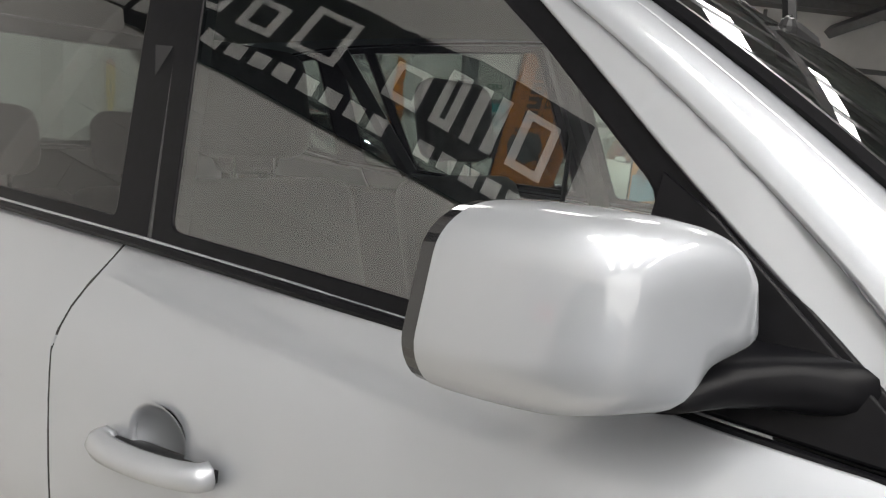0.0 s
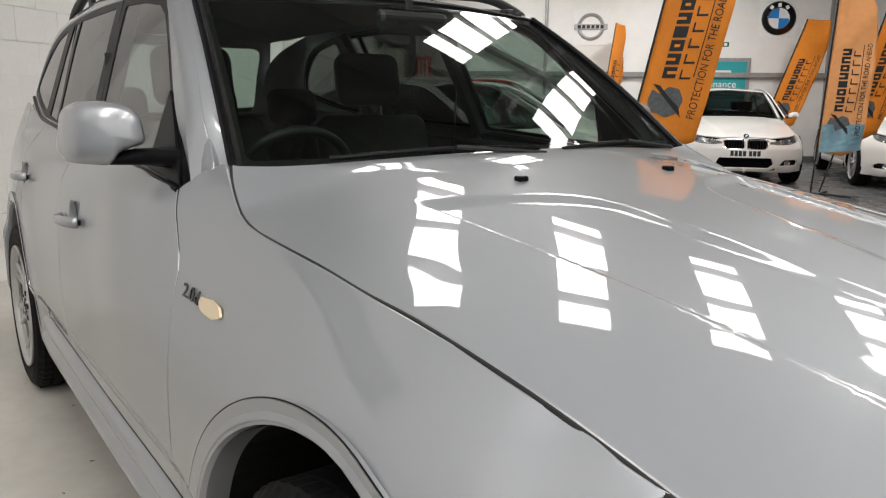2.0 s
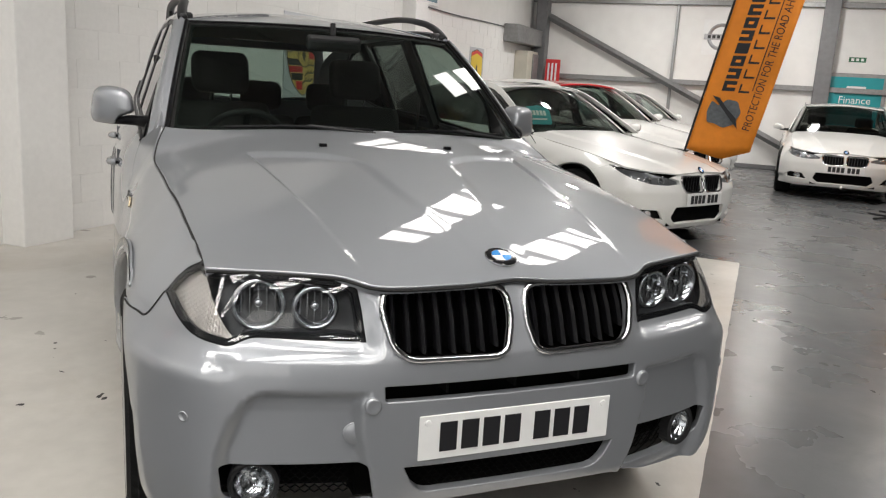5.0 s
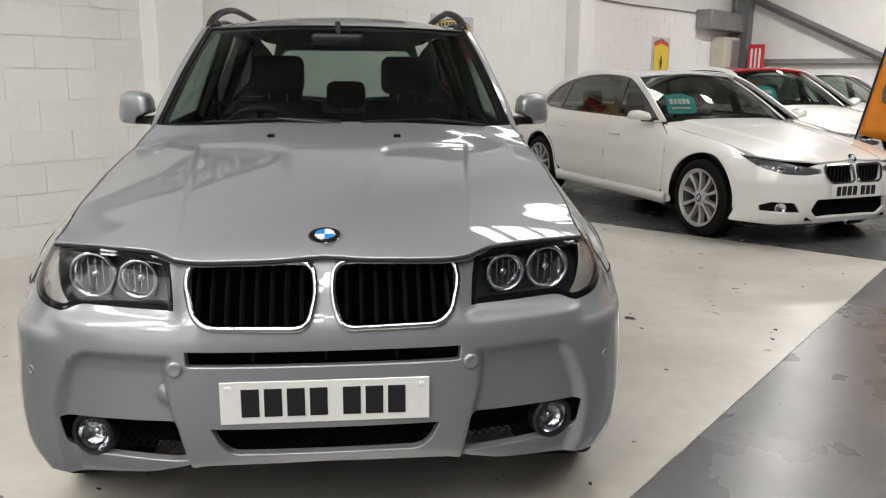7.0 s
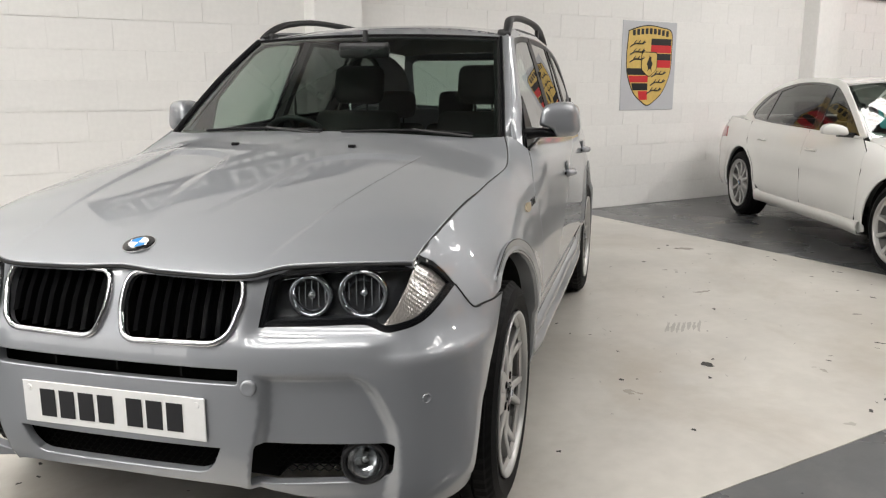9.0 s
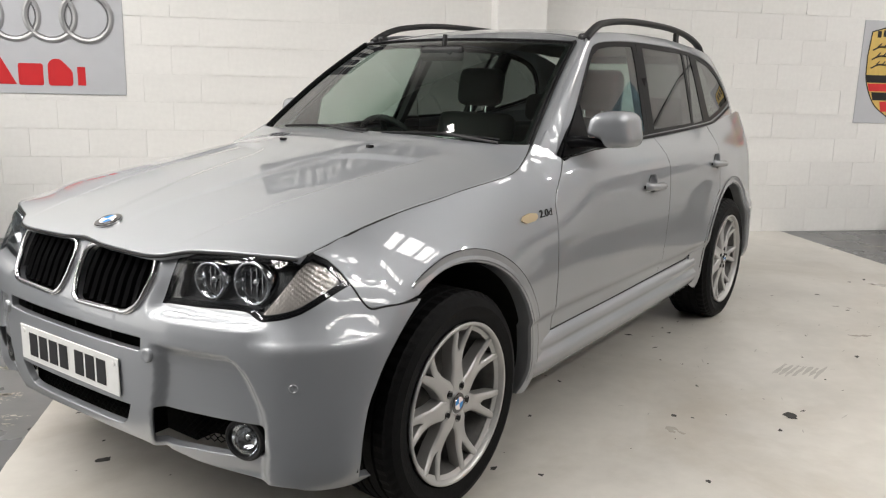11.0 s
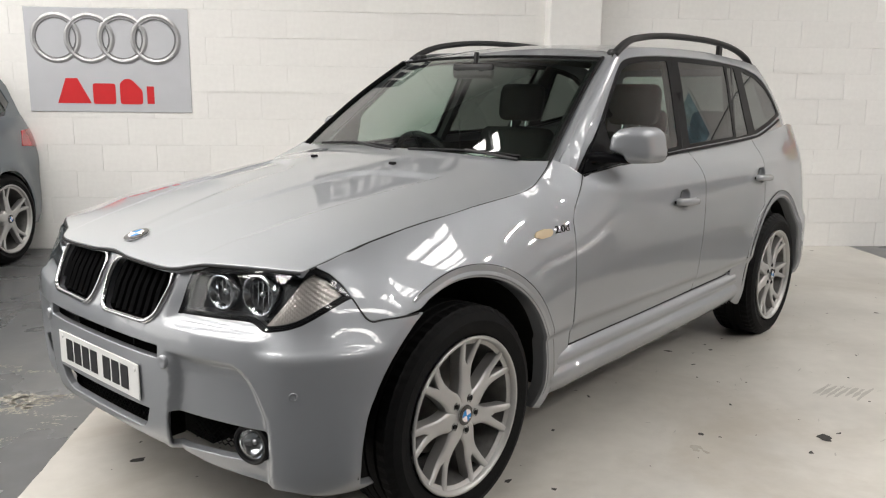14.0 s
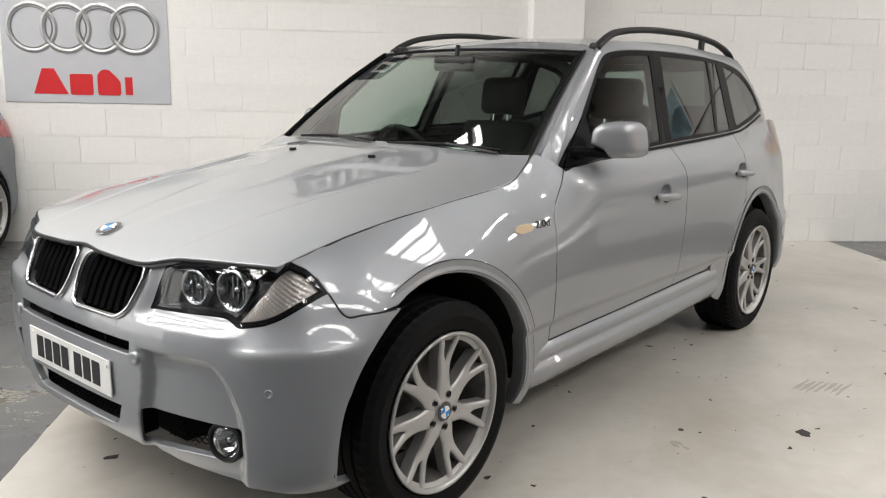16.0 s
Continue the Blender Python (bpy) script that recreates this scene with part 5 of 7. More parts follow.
for sx in (1, -1):
    fn = (lambda s, z: S(s, z)) if sx > 0 else mirrored(lambda s, z: S(s, z))
    fl = sx < 0
    lamp = empty("headlamp")
    lamp.parent = car
    tagged(lamp, "clear twin-lens headlamp with a black bezel")
    skin_ob("lens_cover", skin(fn, shrink(lamp_poly, 0.004), grid=0.03, flange=0, flip=fl, shift=0.001), LENS_GLASS, lamp)
    skin_ob("bezel", skin(fn, lamp_poly, [shrink(lamp_poly, 0.013)], grid=0.02, flange=0.01, flip=fl, shift=0.0005), BLACK_TRIM, lamp)

    def deep(s, z, fn=fn, sx=sx):
        p = fn(s, z)
        c = Vector((sx * 0.50, -0.30, 0.79))
        d = Vector((0, 0.06, 0)) if abs(s) < front_x(0.66, 0)[0] else Vector((-sx * 0.03, 0.035, 0))
        return p + d
    b = bmesh.new()
    rim = densify(shrink(lamp_poly, 0.008), 0.02)
    near, far = [b.verts.new(fn(*p)) for p in rim], [b.verts.new(deep(*p)) for p in rim]
    for i in range(len(rim)):
        j = (i + 1) % len(rim)
        b.faces.new((near[i], near[j], far[j], far[i]))
    part("lamp_wall", b, HOUSING, lamp)
    # bright strip under the upper edge
    brow = [deep(*p) * 0.35 + fn(*p) * 0.65 + Vector((0, 0, -0.004)) for p in densify([front_x(0.425, 0.846), sz(0.52, -0.606, 0.866), sz(0.62, -0.564, 0.868), sz(0.685, -0.535, 0.866)], 0.02)[:-12]]
    part("lamp_brow", tube_bm(brow, 0.005, 6, flat=0.6), REFLECTOR, lamp, "bright strip under the lamp's upper edge", smooth=True)
    skin_ob("lamp_housing", skin(deep, shrink(lamp_poly, 0.0), grid=0.03, flange=0, flip=fl), HOUSING, lamp)
    for x, r, z in ((0.474, 0.047, 0.802), (0.597, 0.055, 0.806)):
        p = S(front_x(x, z)[0], z)
        yaw = sx * 8
        body = part("lamp_bowl", disc_bm([(r + 0.006, 0.035), (r + 0.007, -0.002), (r + 0.002, -0.006), (r - 0.003, -0.003), (r - 0.008, 0.016), (r * 0.62, 0.034), (r * 0.25, 0.046), (0.0, 0.048)], 32, "y"), REFLECTOR, lamp, smooth=True)
        body.matrix_basis = pose(sx * x, p.y + 0.036, z, 0, 0, yaw)
        part("bulb", disc_bm([(0.011, 0.044), (0.011, 0.018), (0.008, 0.010), (0.0, 0.008)], 14, "y"), CHROME, body, smooth=True)
        b = bmesh.new()
        for k in range(5):
            xx = (-0.7 + 0.35 * k) * r
            hh = math.sqrt(max((r * 0.9) ** 2 - xx * xx, 0.0001)) * 0.8
            box_bm(xx - 0.0012, xx + 0.0012, 0.018, 0.026, -hh, hh, bm=b)
        part("reflector_ribs", b, REFLECTOR, body)
    # ribbed indicator wedge at the outer end
    wedge = [sz(0.668, -0.632, 0.742), sz(0.70, -0.622, 0.737), sz(0.752, -0.572, 0.752), sz(0.787, -0.50, 0.782), sz(0.795, -0.428, 0.806), sz(0.776, -0.440, 0.836), sz(0.752, -0.462, 0.862), sz(0.727, -0.495, 0.878), sz(0.716, -0.53, 0.850), sz(0.70, -0.57, 0.81)]
    b = bmesh.new()
    co, fc, no = skin(fn, wedge, grid=0.006, flange=0.0, flip=fl, shift=-0.012)
    vs = [b.verts.new(p + n * (0.0005 * math.sin((p.x * sx * 0.9 - p.z * 0.5) * 700))) for p, n in zip(co, no)]
    for f in fc:
        b.faces.new([vs[i] for i in f])
    part("indicator", b, CLEAR_RIB, lamp, "clear ribbed indicator")

# -- plate, badges, sensors
number_plate(car, pose(0, -0.7735, 0.518, 90, 0, 0))
n = (bonnet_fn(0.02, -0.614) - bonnet_fn(-0.02, -0.614)).cross(bonnet_fn(0, -0.60) - bonnet_fn(0, -0.628)).normalized()
roundel(car, Matrix.Translation(bonnet_fn(0, -0.614) + n * 0.004) @ n.to_track_quat("Z", "Y").to_matrix().to_4x4(), 0.041)
for sx in (1, -1):
    p = S(front_x(0.368, 0.604)[0], 0.604)
    ob = part("parking_sensor", disc_bm([(0.020, 0.004), (0.020, -0.005), (0.016, -0.009), (0.010, -0.007), (0.0, -0.0065)], 24, "y"), SILVER, car, smooth=True)
    ob.matrix_basis = pose(sx * p.x, p.y, p.z, 0, 0, sx * 8)
    s0 = S.s_at(0.769, -0.609)
    p = S(s0, 0.561)
    ob = part("parking_sensor", disc_bm([(0.013, 0.004), (0.0125, -0.002), (0.010, -0.0025), (0.009, 0.0), (0.0, 0.0)], 20, "y"), SILVER, car, smooth=True)
    ob.matrix_basis = pose(sx * p.x, p.y, p.z, 0, 0, sx * 42)
p = S(front_x(0.404, 0.527)[0], 0.527)
ob = part("tow_cap", disc_bm([(0.028, 0.004), (0.0275, -0.001), (0.0255, 0.0005), (0.024, -0.0015), (0.0, -0.0015)], 28, "y"), SILVER, car, "round silver towing eye cover", smooth=True)
ob.matrix_basis = pose(-p.x, p.y, p.z, 0, 0, -12)
for x in (-0.23, 0.23):
    p = bonnet_fn(x, 0.311)
    part("washer_jet", box_bm(p.x - 0.013, p.x + 0.013, p.y - 0.010, p.y + 0.010, p.z - 0.003, p.z + 0.010, 0.004, 2), BLACK_TRIM, car)
for sx in (1, -1):
    p = S(arch_s(0.44), 0.884)
    b = poly_bm(rounded([(-0.058, -0.006), (-0.02, -0.018), (0.040, -0.015), (0.058, -0.004), (0.052, 0.010), (0.0, 0.016), (-0.045, 0.010)], 0.009, 3), -0.005, to=lambda a, q, c: (c * -1.0, a, q))
    ob = part("side_repeater", b, AMBER, car, "pale amber side indicator")
    ob.matrix_basis = Matrix.Translation((sx * (p.x + 0.001), p.y, p.z)) @ (pose(0, 0, 0, 0, -12, 0) if sx > 0 else pose(0, 0, 0, 0, 12, 0) @ Matrix.Diagonal((-1, 1, 1, 1)))
    p = S(arch_s(0.545), 0.887)
    text_bm_ob("2.0d", 0.038, BADGE_DARK, Matrix.Translation((sx * (p.x + 0.002), p.y + 0.012 * (sx > 0), p.z)) @ pose(0, 0, 0, 90, 0, 90 * sx) @ pose(0, 0, 0, -14, 0, 0) @ Matrix.Diagonal((1.45, 1, 1, 1)), car, 0.0015, "engine_badge", space=1.0)
    # door handles
    for door, (y, z) in zip((doors_f, doors_r), ((1.525, 0.895), (2.505, 0.932))):
        p = S(arch_s(y), z)
        leaf = door[0 if sx > 0 else 1]
        cup = part("handle_cup", disc_bm([(0.057, -0.004), (0.053, -0.004), (0.047, -0.012), (0.036, -0.020), (0.018, -0.025), (0.0, -0.026)], 28, "x"), SILVER, leaf, smooth=True)
        cup.matrix_basis = Matrix.Translation((sx * (p.x + 0.003), y + 0.012, z + 0.016)) @ Matrix.Diagonal((sx, 0.95, 0.80, 1))
        back = [(sx * (p.x + 0.004), y + a, z + 0.002 - a * 0.06) for a in (-0.094, -0.03, 0.04, 0.106)]
        part("handle_gasket", tube_bm(smooth_line(back, 4), 0.0205, 8, flat=0.35), BLACK_TRIM, leaf, "black handle gasket", smooth=True)
        hp = [(sx * (p.x + d), y + a, z + 0.004 - a * 0.06) for a, d in ((-0.088, 0.006), (-0.080, 0.020), (-0.03, 0.030), (0.04, 0.031), (0.088, 0.022), (0.099, 0.006))]
        part("handle", tube_bm(smooth_line(hp, 4), 0.0165, 8, flat=1.0), SILVER, leaf, "silver pull handle", smooth=True)
    # door crease strip
    # mirrors
    mirror = empty("door_mirror")
    mirror.parent = car
    tagged(mirror, "silver door mirror on a black foot")
    b = bmesh.new()
    ring = rounded([(0.806, 1.150), (0.816, 1.214), (0.838, 1.236), (0.885, 1.245), (0.932, 1.240), (0.955, 1.218), (0.968, 1.130), (0.955, 1.102), (0.880, 1.096), (0.862, 1.128)], [0.014, 0.02, 0.02, 0.03, 0.02, 0.02, 0.03, 0.02, 0.012, 0.016], 4)
    cx, cz = 0.882, 1.169
    layers = [(0.934, 0.02), (0.9345, 0.25), (0.936, 0.45), (0.939, 0.62), (0.944, 0.75), (0.950, 0.83), (0.958, 0.89), (0.969, 0.94), (0.984, 0.973), (1.005, 0.992), (1.03, 1.0), (1.058, 1.0), (1.07, 0.99)]
    rings = []
    for y, k in layers:
        rr = [b.verts.new((sx * (cx + (x - cx) * k), y + (x - cx) * k * 0.55, cz + (z - cz) * k)) for x, z in ring]
        rings.append(rr)
    for a, c in zip(rings, rings[1:]):
        for k in range(len(ring)):
            b.faces.new((a[k], a[(k + 1) % len(ring)], c[(k + 1) % len(ring)], c[k]))
    b.faces.new(rings[0])
    bmesh.ops.recalc_face_normals(b, faces=b.faces)
    part("mirror_shell", b, SILVER, mirror, "silver mirror housing", smooth=True)
    b = bmesh.new()
    rr = []
    for y, k in ((1.07, 0.985), (1.082, 0.97), (1.082, 0.90)):
        rr.append([b.verts.new((sx * (cx + (x - cx) * k), y + (x - cx) * 0.55, cz + (z - cz) * k)) for x, z in ring])
    for a, c in zip(rr, rr[1:]):
        for k in range(len(ring)):
            b.faces.new((a[k], a[(k + 1) % len(ring)], c[(k + 1) % len(ring)], c[k]))
    part("mirror_rim", b, GLOSS_BLACK, mirror)
    b = bmesh.new()
    b.faces.new([b.verts.new((sx * (cx + (x - cx) * 0.92), 1.077 + (x - cx) * 0.55, cz + (z - cz) * 0.92)) for x, z in ring])
    part("mirror_glass", b, CHROME, mirror)
    b = bmesh.new()
    rings = []
    for x, y, z, ww, hh in ((0.762, 0.905, 1.118, 0.070, 0.036), (0.785, 0.912, 1.119, 0.058, 0.032), (0.810, 0.930, 1.120, 0.046, 0.028), (0.838, 0.957, 1.118, 0.044, 0.025), (0.862, 0.975, 1.114, 0.044, 0.020), (0.884, 0.985, 1.110, 0.040, 0.013)):
        rings.append([b.verts.new((sx * (x + 0.25 * ww * math.cos(a) * (x > 0.8)), y + ww * math.copysign(abs(math.cos(a)) ** 0.7, math.cos(a)), z + 0.68 * hh * math.copysign(abs(math.sin(a)) ** 0.6, math.sin(a)))) for a in np.linspace(0, math.tau, 18, endpoint=False)])
    for a, c in zip(rings, rings[1:]):
        for k in range(18):
            b.faces.new((a[k], a[(k + 1) % 18], c[(k + 1) % 18], c[k]))
    b.faces.new(rings[-1])
    bmesh.ops.recalc_face_normals(b, faces=b.faces)
    part("mirror_foot", b, BLACK_TRIM, mirror, "black mirror foot", smooth=True)
    fn = side_fn if sx > 0 else mirrored(side_fn)
    skin_ob("mirror_sail", skin(fn, [(0.785, 1.070), (1.04, 1.088), (1.03, 1.265), (0.98, 1.232)], grid=0.06, flange=0.01, flip=sx < 0, shift=0.002), BLACK_TRIM, car)

# -- wipers
for x0, x1, y1, b1 in ((-0.52, 0.02, 0.56, 0.10), (0.10, 0.60, 0.60, 0.09)):
    pts = [screen_fn(x0 / 0.71, 0.010) + Vector((0, -0.008, 0.008)), screen_fn((x0 + x1) / 1.42, 0.026) + Vector((0, -0.009, 0.010)), screen_fn(x1 / 0.71, 0.018) + Vector((0, -0.008, 0.008))]
    part("wiper_blade", tube_bm(smooth_line(pts, 6), 0.006, 6), BLACK_TRIM, car)
    part("wiper_arm", tube_bm([screen_fn(x1 / 0.71, -0.02) + Vector((0, -0.01, 0.014)), screen_fn((x0 * 0.45 + x1 * 0.55) / 0.71, 0.022) + Vector((0, -0.012, 0.016))], 0.006, 6), SATIN, car)

# -- cabin
part("dashboard", box_bm(-0.68, 0.68, 0.72, 1.12, 0.72, 1.06, 0.05, 3), SATIN, car)
part("cabin_floor", box_bm(-0.70, 0.70, 0.8, 3.3, 0.42, 0.46), UPHOLSTERY, car)
for sx in (1, -1):
    part("door_lining", box_bm(min(sx * 0.70, sx * 0.73), max(sx * 0.70, sx * 0.73), 0.85, 3.3, 0.45, 1.08, 0.012, 1), UPHOLSTERY, car)


def seat(name, x, y, w, base_z=0.62, back=1.19, head=True, hw=0.145, hh=0.215):
    st = empty(name)
    st.parent = car
    part("cushion", box_bm(x - w / 2, x + w / 2, y - 0.25, y + 0.25, base_z - 0.08, base_z + 0.06, 0.05, 3), UPHOLSTERY, st, smooth=True)
    b = box_bm(-w / 2, w / 2, -0.06, 0.06, 0, back - base_z, 0.055, 3)
    bk = part("seat_back", b, UPHOLSTERY, st, smooth=True)
    bk.matrix_basis = pose(x, y + 0.26, base_z, -14, 0, 0)
    if head:
        hb = part("headrest", box_bm(-hw, hw, -0.05, 0.05, 0, hh, 0.05, 3), UPHOLSTERY, st, smooth=True)
        hb.matrix_basis = pose(x, y + 0.26 + (back - base_z) * 0.25, back + 0.02, -10, 0, 0)
        for q in (-0.05, 0.05):
            part("headrest_post", tube_bm([(x + q, y + 0.26 + (back - base_z) * 0.24, back - 0.05), (x + q, y + 0.26 + (back - base_z) * 0.25, back + 0.05)], 0.006, 6), CHROME, st)
    return st


seat("front_seat", -0.36, 1.55, 0.50)
seat("front_seat", 0.36, 1.55, 0.50)
for x in (-0.42, 0.0, 0.42):
    seat("rear_seat", x, 2.45, 0.42, 0.62, 1.08, hw=0.13, hh=0.18)
sw = empty("steering_wheel")
sw.parent = car
sw.matrix_basis = pose(-0.36, 1.16, 1.00, -62, 0, 0)
part("wheel_rim", tube_bm([(0.185 * math.cos(a), 0.185 * math.sin(a), 0) for a in np.linspace(0, math.tau, 36, endpoint=False)], 0.015, 8, closed=True), SATIN, sw, smooth=True)
part("wheel_boss", disc_bm([(0.075, -0.02), (0.07, 0.015), (0.04, 0.028), (0, 0.03)], 20, "z"), SATIN, sw, smooth=True)
for a in (0, 180, 270):
    part("wheel_spoke", tube_bm([(0.05 * math.cos(radians(a)), 0.05 * math.sin(radians(a)), 0.005), (0.18 * math.cos(radians(a)), 0.18 * math.sin(radians(a)), 0)], 0.016, 6), SATIN, sw)
part("interior_mirror", box_bm(-0.12, 0.12, 1.06, 1.09, 1.43, 1.50, 0.018, 2), SATIN, car)
part("mirror_stalk", tube_bm([(0, 1.09, 1.48), (0, 1.10, 1.55)], 0.012, 6), SATIN, car)
skin_ob("headlining", skin(lambda x, y: roof_fn(x, y) + Vector((0, 0, -0.03)), [(-0.56, 1.28), (0.56, 1.28), (0.54, 2.8), (0.48, 3.25), (-0.48, 3.25), (-0.54, 2.8)], grid=0.15, flange=0, flip=True), HEADLINER, car)
for sx in (1, -1):
    for y0, y1, z0, z1 in ((1.70, 1.82, 1.10, 1.54), (2.38, 2.60, 1.14, 1.53)):
        b = bmesh.new()
        tube_bm([(sx * (side_x(y0, z0) - 0.035), y0, z0), (sx * (side_x(y1, z1) - 0.035), y1, z1)], 0.03, 6, bm=b)
        part("pillar_trim", b, SATIN, car)
    part("seat_belt", tube_bm([(sx * 0.68, 1.78, 1.38), (sx * 0.66, 1.80, 0.75)], 0.02, 4, flat=0.1), SATIN, car)

# ==== the other cars ====
def saloon(name, label, m, body, roof_mat=None, height=1.43, hatch=False, rear_detail=False, alloy=None, lift=0.0, face="kidney", price=False, plate=True, wheel_r=0.325, spokes=7, tint=None, screen=None, grid=0.06, double=True):
    """A road car of saloon or hatchback shape; nose to -y, front axle at the origin."""
    root = empty(name, m)
    tagged(root, label, "car", group="parked cars")
    roof_mat = roof_mat or body
    tint = tint or SIDE_GLASS
    wb = 2.81 if not hatch else 2.62
    tail = wb + (1.03 if not hatch else 0.80)
    k = height / 1.43
    Z = lambda z: z * k if z > 0.3 else z
    shz = soft_table([(-0.72, Z(0.66)), (-0.5, Z(0.715)), (-0.3, Z(0.765)), (0.0, Z(0.825)), (0.4, Z(0.885)), (0.75, Z(0.935)), (1.0, Z(0.96))])
    mdz = soft_table([(-0.80, Z(0.64)), (-0.74, Z(0.695)), (-0.6, Z(0.752)), (-0.4, Z(0.797)), (0.0, Z(0.866)), (0.45, Z(0.935)), (0.85, Z(0.985))])
    tf = soft_table([(0.15, 0.11), (0.22, 0.045), (0.32, 0.012), (0.42, 0.0), (Z(0.52), 0.0), (Z(0.58), 0.012), (Z(0.66), 0.04), (Z(0.72), 0.075), (Z(0.80), 0.14)])
    ts = soft_table([(0.15, 0.12), (0.22, 0.06), (0.30, 0.022), (0.36, 0.010), (0.45, 0.004), (Z(0.58), 0.006), (Z(0.66), 0.0), (Z(0.70), 0.002), (Z(0.80), 0.022), (Z(0.88), 0.045), (Z(0.94), 0.075), (Z(1.02), 0.12)])

    def inset(s, x, y, z):
        if y > 0.9:
            d = ts(z)
        else:
            fen = (0.02 if z < 0.3 else 0.0) + 0.17 * math.exp(-max(shz(y) - z, -0.02) / 0.085)
            t = step(0.45, 0.95, y)
            side = fen * (1 - t) + ts(z) * t
            c = step(-0.55, -0.32, y)
            d = tf(z) * (1 - c) + side * c
        for wy in (0.0, wb):
            r = math.hypot(y - wy, z - wheel_r)
            if r < 0.7 and z > 0.18:
                d -= 0.014 * math.exp(-((r - 0.40) / 0.07) ** 2) * step(0.5, 0.75, x)
        return d

    out = [(0, -0.79), (0.3, -0.772), (0.52, -0.725), (0.68, -0.65), (0.79, -0.52), (0.85, -0.36), (0.88, -0.15), (0.89, 0.2), (0.893, 0.8), (0.896, 1.5), (0.896, 2.2), (0.888, wb), (0.865, tail - 0.55), (0.80, tail - 0.2), (0.6, tail - 0.05), (0.3, tail - 0.01), (0, tail)]
    sh = Shell(out, inset)
    sy = sh.s_y

    def fx(x, z):
        i = int(np.argmin(np.abs(sh.px - abs(x)) + (sh.py > 0.5) * 9))
        s = i / (sh.n - 1) * sh.L
        return (s if x >= 0 else -s, z)

    Sf = lambda s, z: sh(s, z)
    def bz(x, y):
        t = min(abs(x) / 0.73, 1.2)
        ln = 0.30 + 0.16 * (y + 0.7)
        return mdz(y) - (mdz(y) - shz(y)) * t ** 2.3 + 0.010 * step(ln + 0.03, ln - 0.03, abs(x))
    bf = lambda x, y: Vector((x, y, bz(x, y)))
    fe = smooth_line([(0, -0.725), (0.25, -0.735), (0.40, -0.70), (0.58, -0.60), (0.70, -0.44)], 5)
    hb = fe + smooth_line([(0.70, -0.44), (0.725, 0.0), (0.735, 0.4), (0.73, 0.66), (0.68, 0.72)], 5)[1:] + [(0.3, 0.66), (0.0, 0.65)]
    skin_ob("bonnet", skin(bf, hb + [(-x, y) for x, y in hb[::-1][1:-1]], grid=grid * 0.7, flange=0.015), body, root)
    arch = lambda wy, r, a0, a1, n=12: [(sy(y), z) for y, z in arc(wy, wheel_r, r, a0, a1, n)]
    # nose
    ztop = lambda x, y: bz(x, y) - 0.006
    lamp_pts = [fx(0.325, Z(0.606)), fx(0.33, Z(0.640)), fx(0.42, Z(0.664)), (sh.s_at(0.60, -0.60), ztop(0.58, -0.60)), (sh.s_at(0.71, -0.44), ztop(0.70, -0.44)), (sh.s_at(0.80, -0.30), Z(0.742)), (sh.s_at(0.80, -0.42), Z(0.695)), (sh.s_at(0.74, -0.56), Z(0.640)), (sh.s_at(0.60, -0.66), Z(0.600)), fx(0.46, Z(0.592))]
    low = smooth_line([(0.0, 0.20), fx(0.4, 0.19), (sh.s_at(0.72, -0.62), 0.185), (sy(-0.34), 0.20)], 5)
    half = low + arch(0.0, 0.382, 195, 118, 9)[1:] + [(sy(-0.25), Z(0.70)), (sh.s_at(0.80, -0.30), Z(0.734))] + lamp_pts[6:] + lamp_pts[:3] + [fx(0.30, Z(0.685)), fx(0.15, Z(0.70)), (0.0, Z(0.70))]
    kd = rounded([(0.018, Z(0.545)), (0.022, Z(0.672)), (0.28, Z(0.672)), (0.31, Z(0.645)), (0.285, Z(0.555)), (0.24, Z(0.53)), (0.05, Z(0.53))], 0.03, 3)
    kdl = [fx(x, z) for x, z in kd]
    intake = [fx(x, z) for x, z in rounded([(-0.33, 0.24), (0.33, 0.24), (0.40, 0.30), (0.36, 0.395), (-0.36, 0.395), (-0.40, 0.30)], 0.02, 3)]
    fogp = [fx(x, z) for x, z in rounded([(0.47, 0.275), (0.76, 0.285), (0.765, 0.34), (0.70, 0.375), (0.54, 0.368)], 0.012, 3)]
    mr = lambda p: [(-a, b) for a, b in p[::-1]]
    skin_ob("front_bumper", skin(Sf, half + [(-a, b) for a, b in half[::-1][1:-1]], [kdl, mr(kdl), intake, fogp, mr(fogp)], grid=grid * 0.55, flange=0.03), body, root)
    for sx in (1, -1):
        fn = Sf if sx > 0 else mirrored(Sf)
        c = [sh(sx * s, z) + Vector((0, -0.004, 0)) for s, z in kdl]
        part("grille_surround", tube_bm(c, 0.009, 6, closed=True), CHROME, root)
        for x in np.linspace(0.05, 0.27, 7):
            p = sh(fx(x, Z(0.6))[0], Z(0.6))
            part("grille_slat", box_bm(sx * x - 0.004, sx * x + 0.004, p.y + 0.015, p.y + 0.045, Z(0.535), Z(0.668)), GLOSS_BLACK, root)
        part("grille_backing", box_bm(min(sx * 0.01, sx * 0.32), max(sx * 0.01, sx * 0.32), -0.70, -0.69, Z(0.52), Z(0.68)), VOID, root)
        lamp = empty("headlamp")
        lamp.parent = root
        fl = sx < 0
        skin_ob("lens_cover", skin(fn, lamp_pts, grid=grid, flange=0.0, flip=fl), LENS_GLASS, lamp)
        skin_ob("lamp_housing", skin(fn, lamp_pts, grid=grid, flange=0.0, flip=fl, shift=-0.03), LAMP_GREY, lamp)
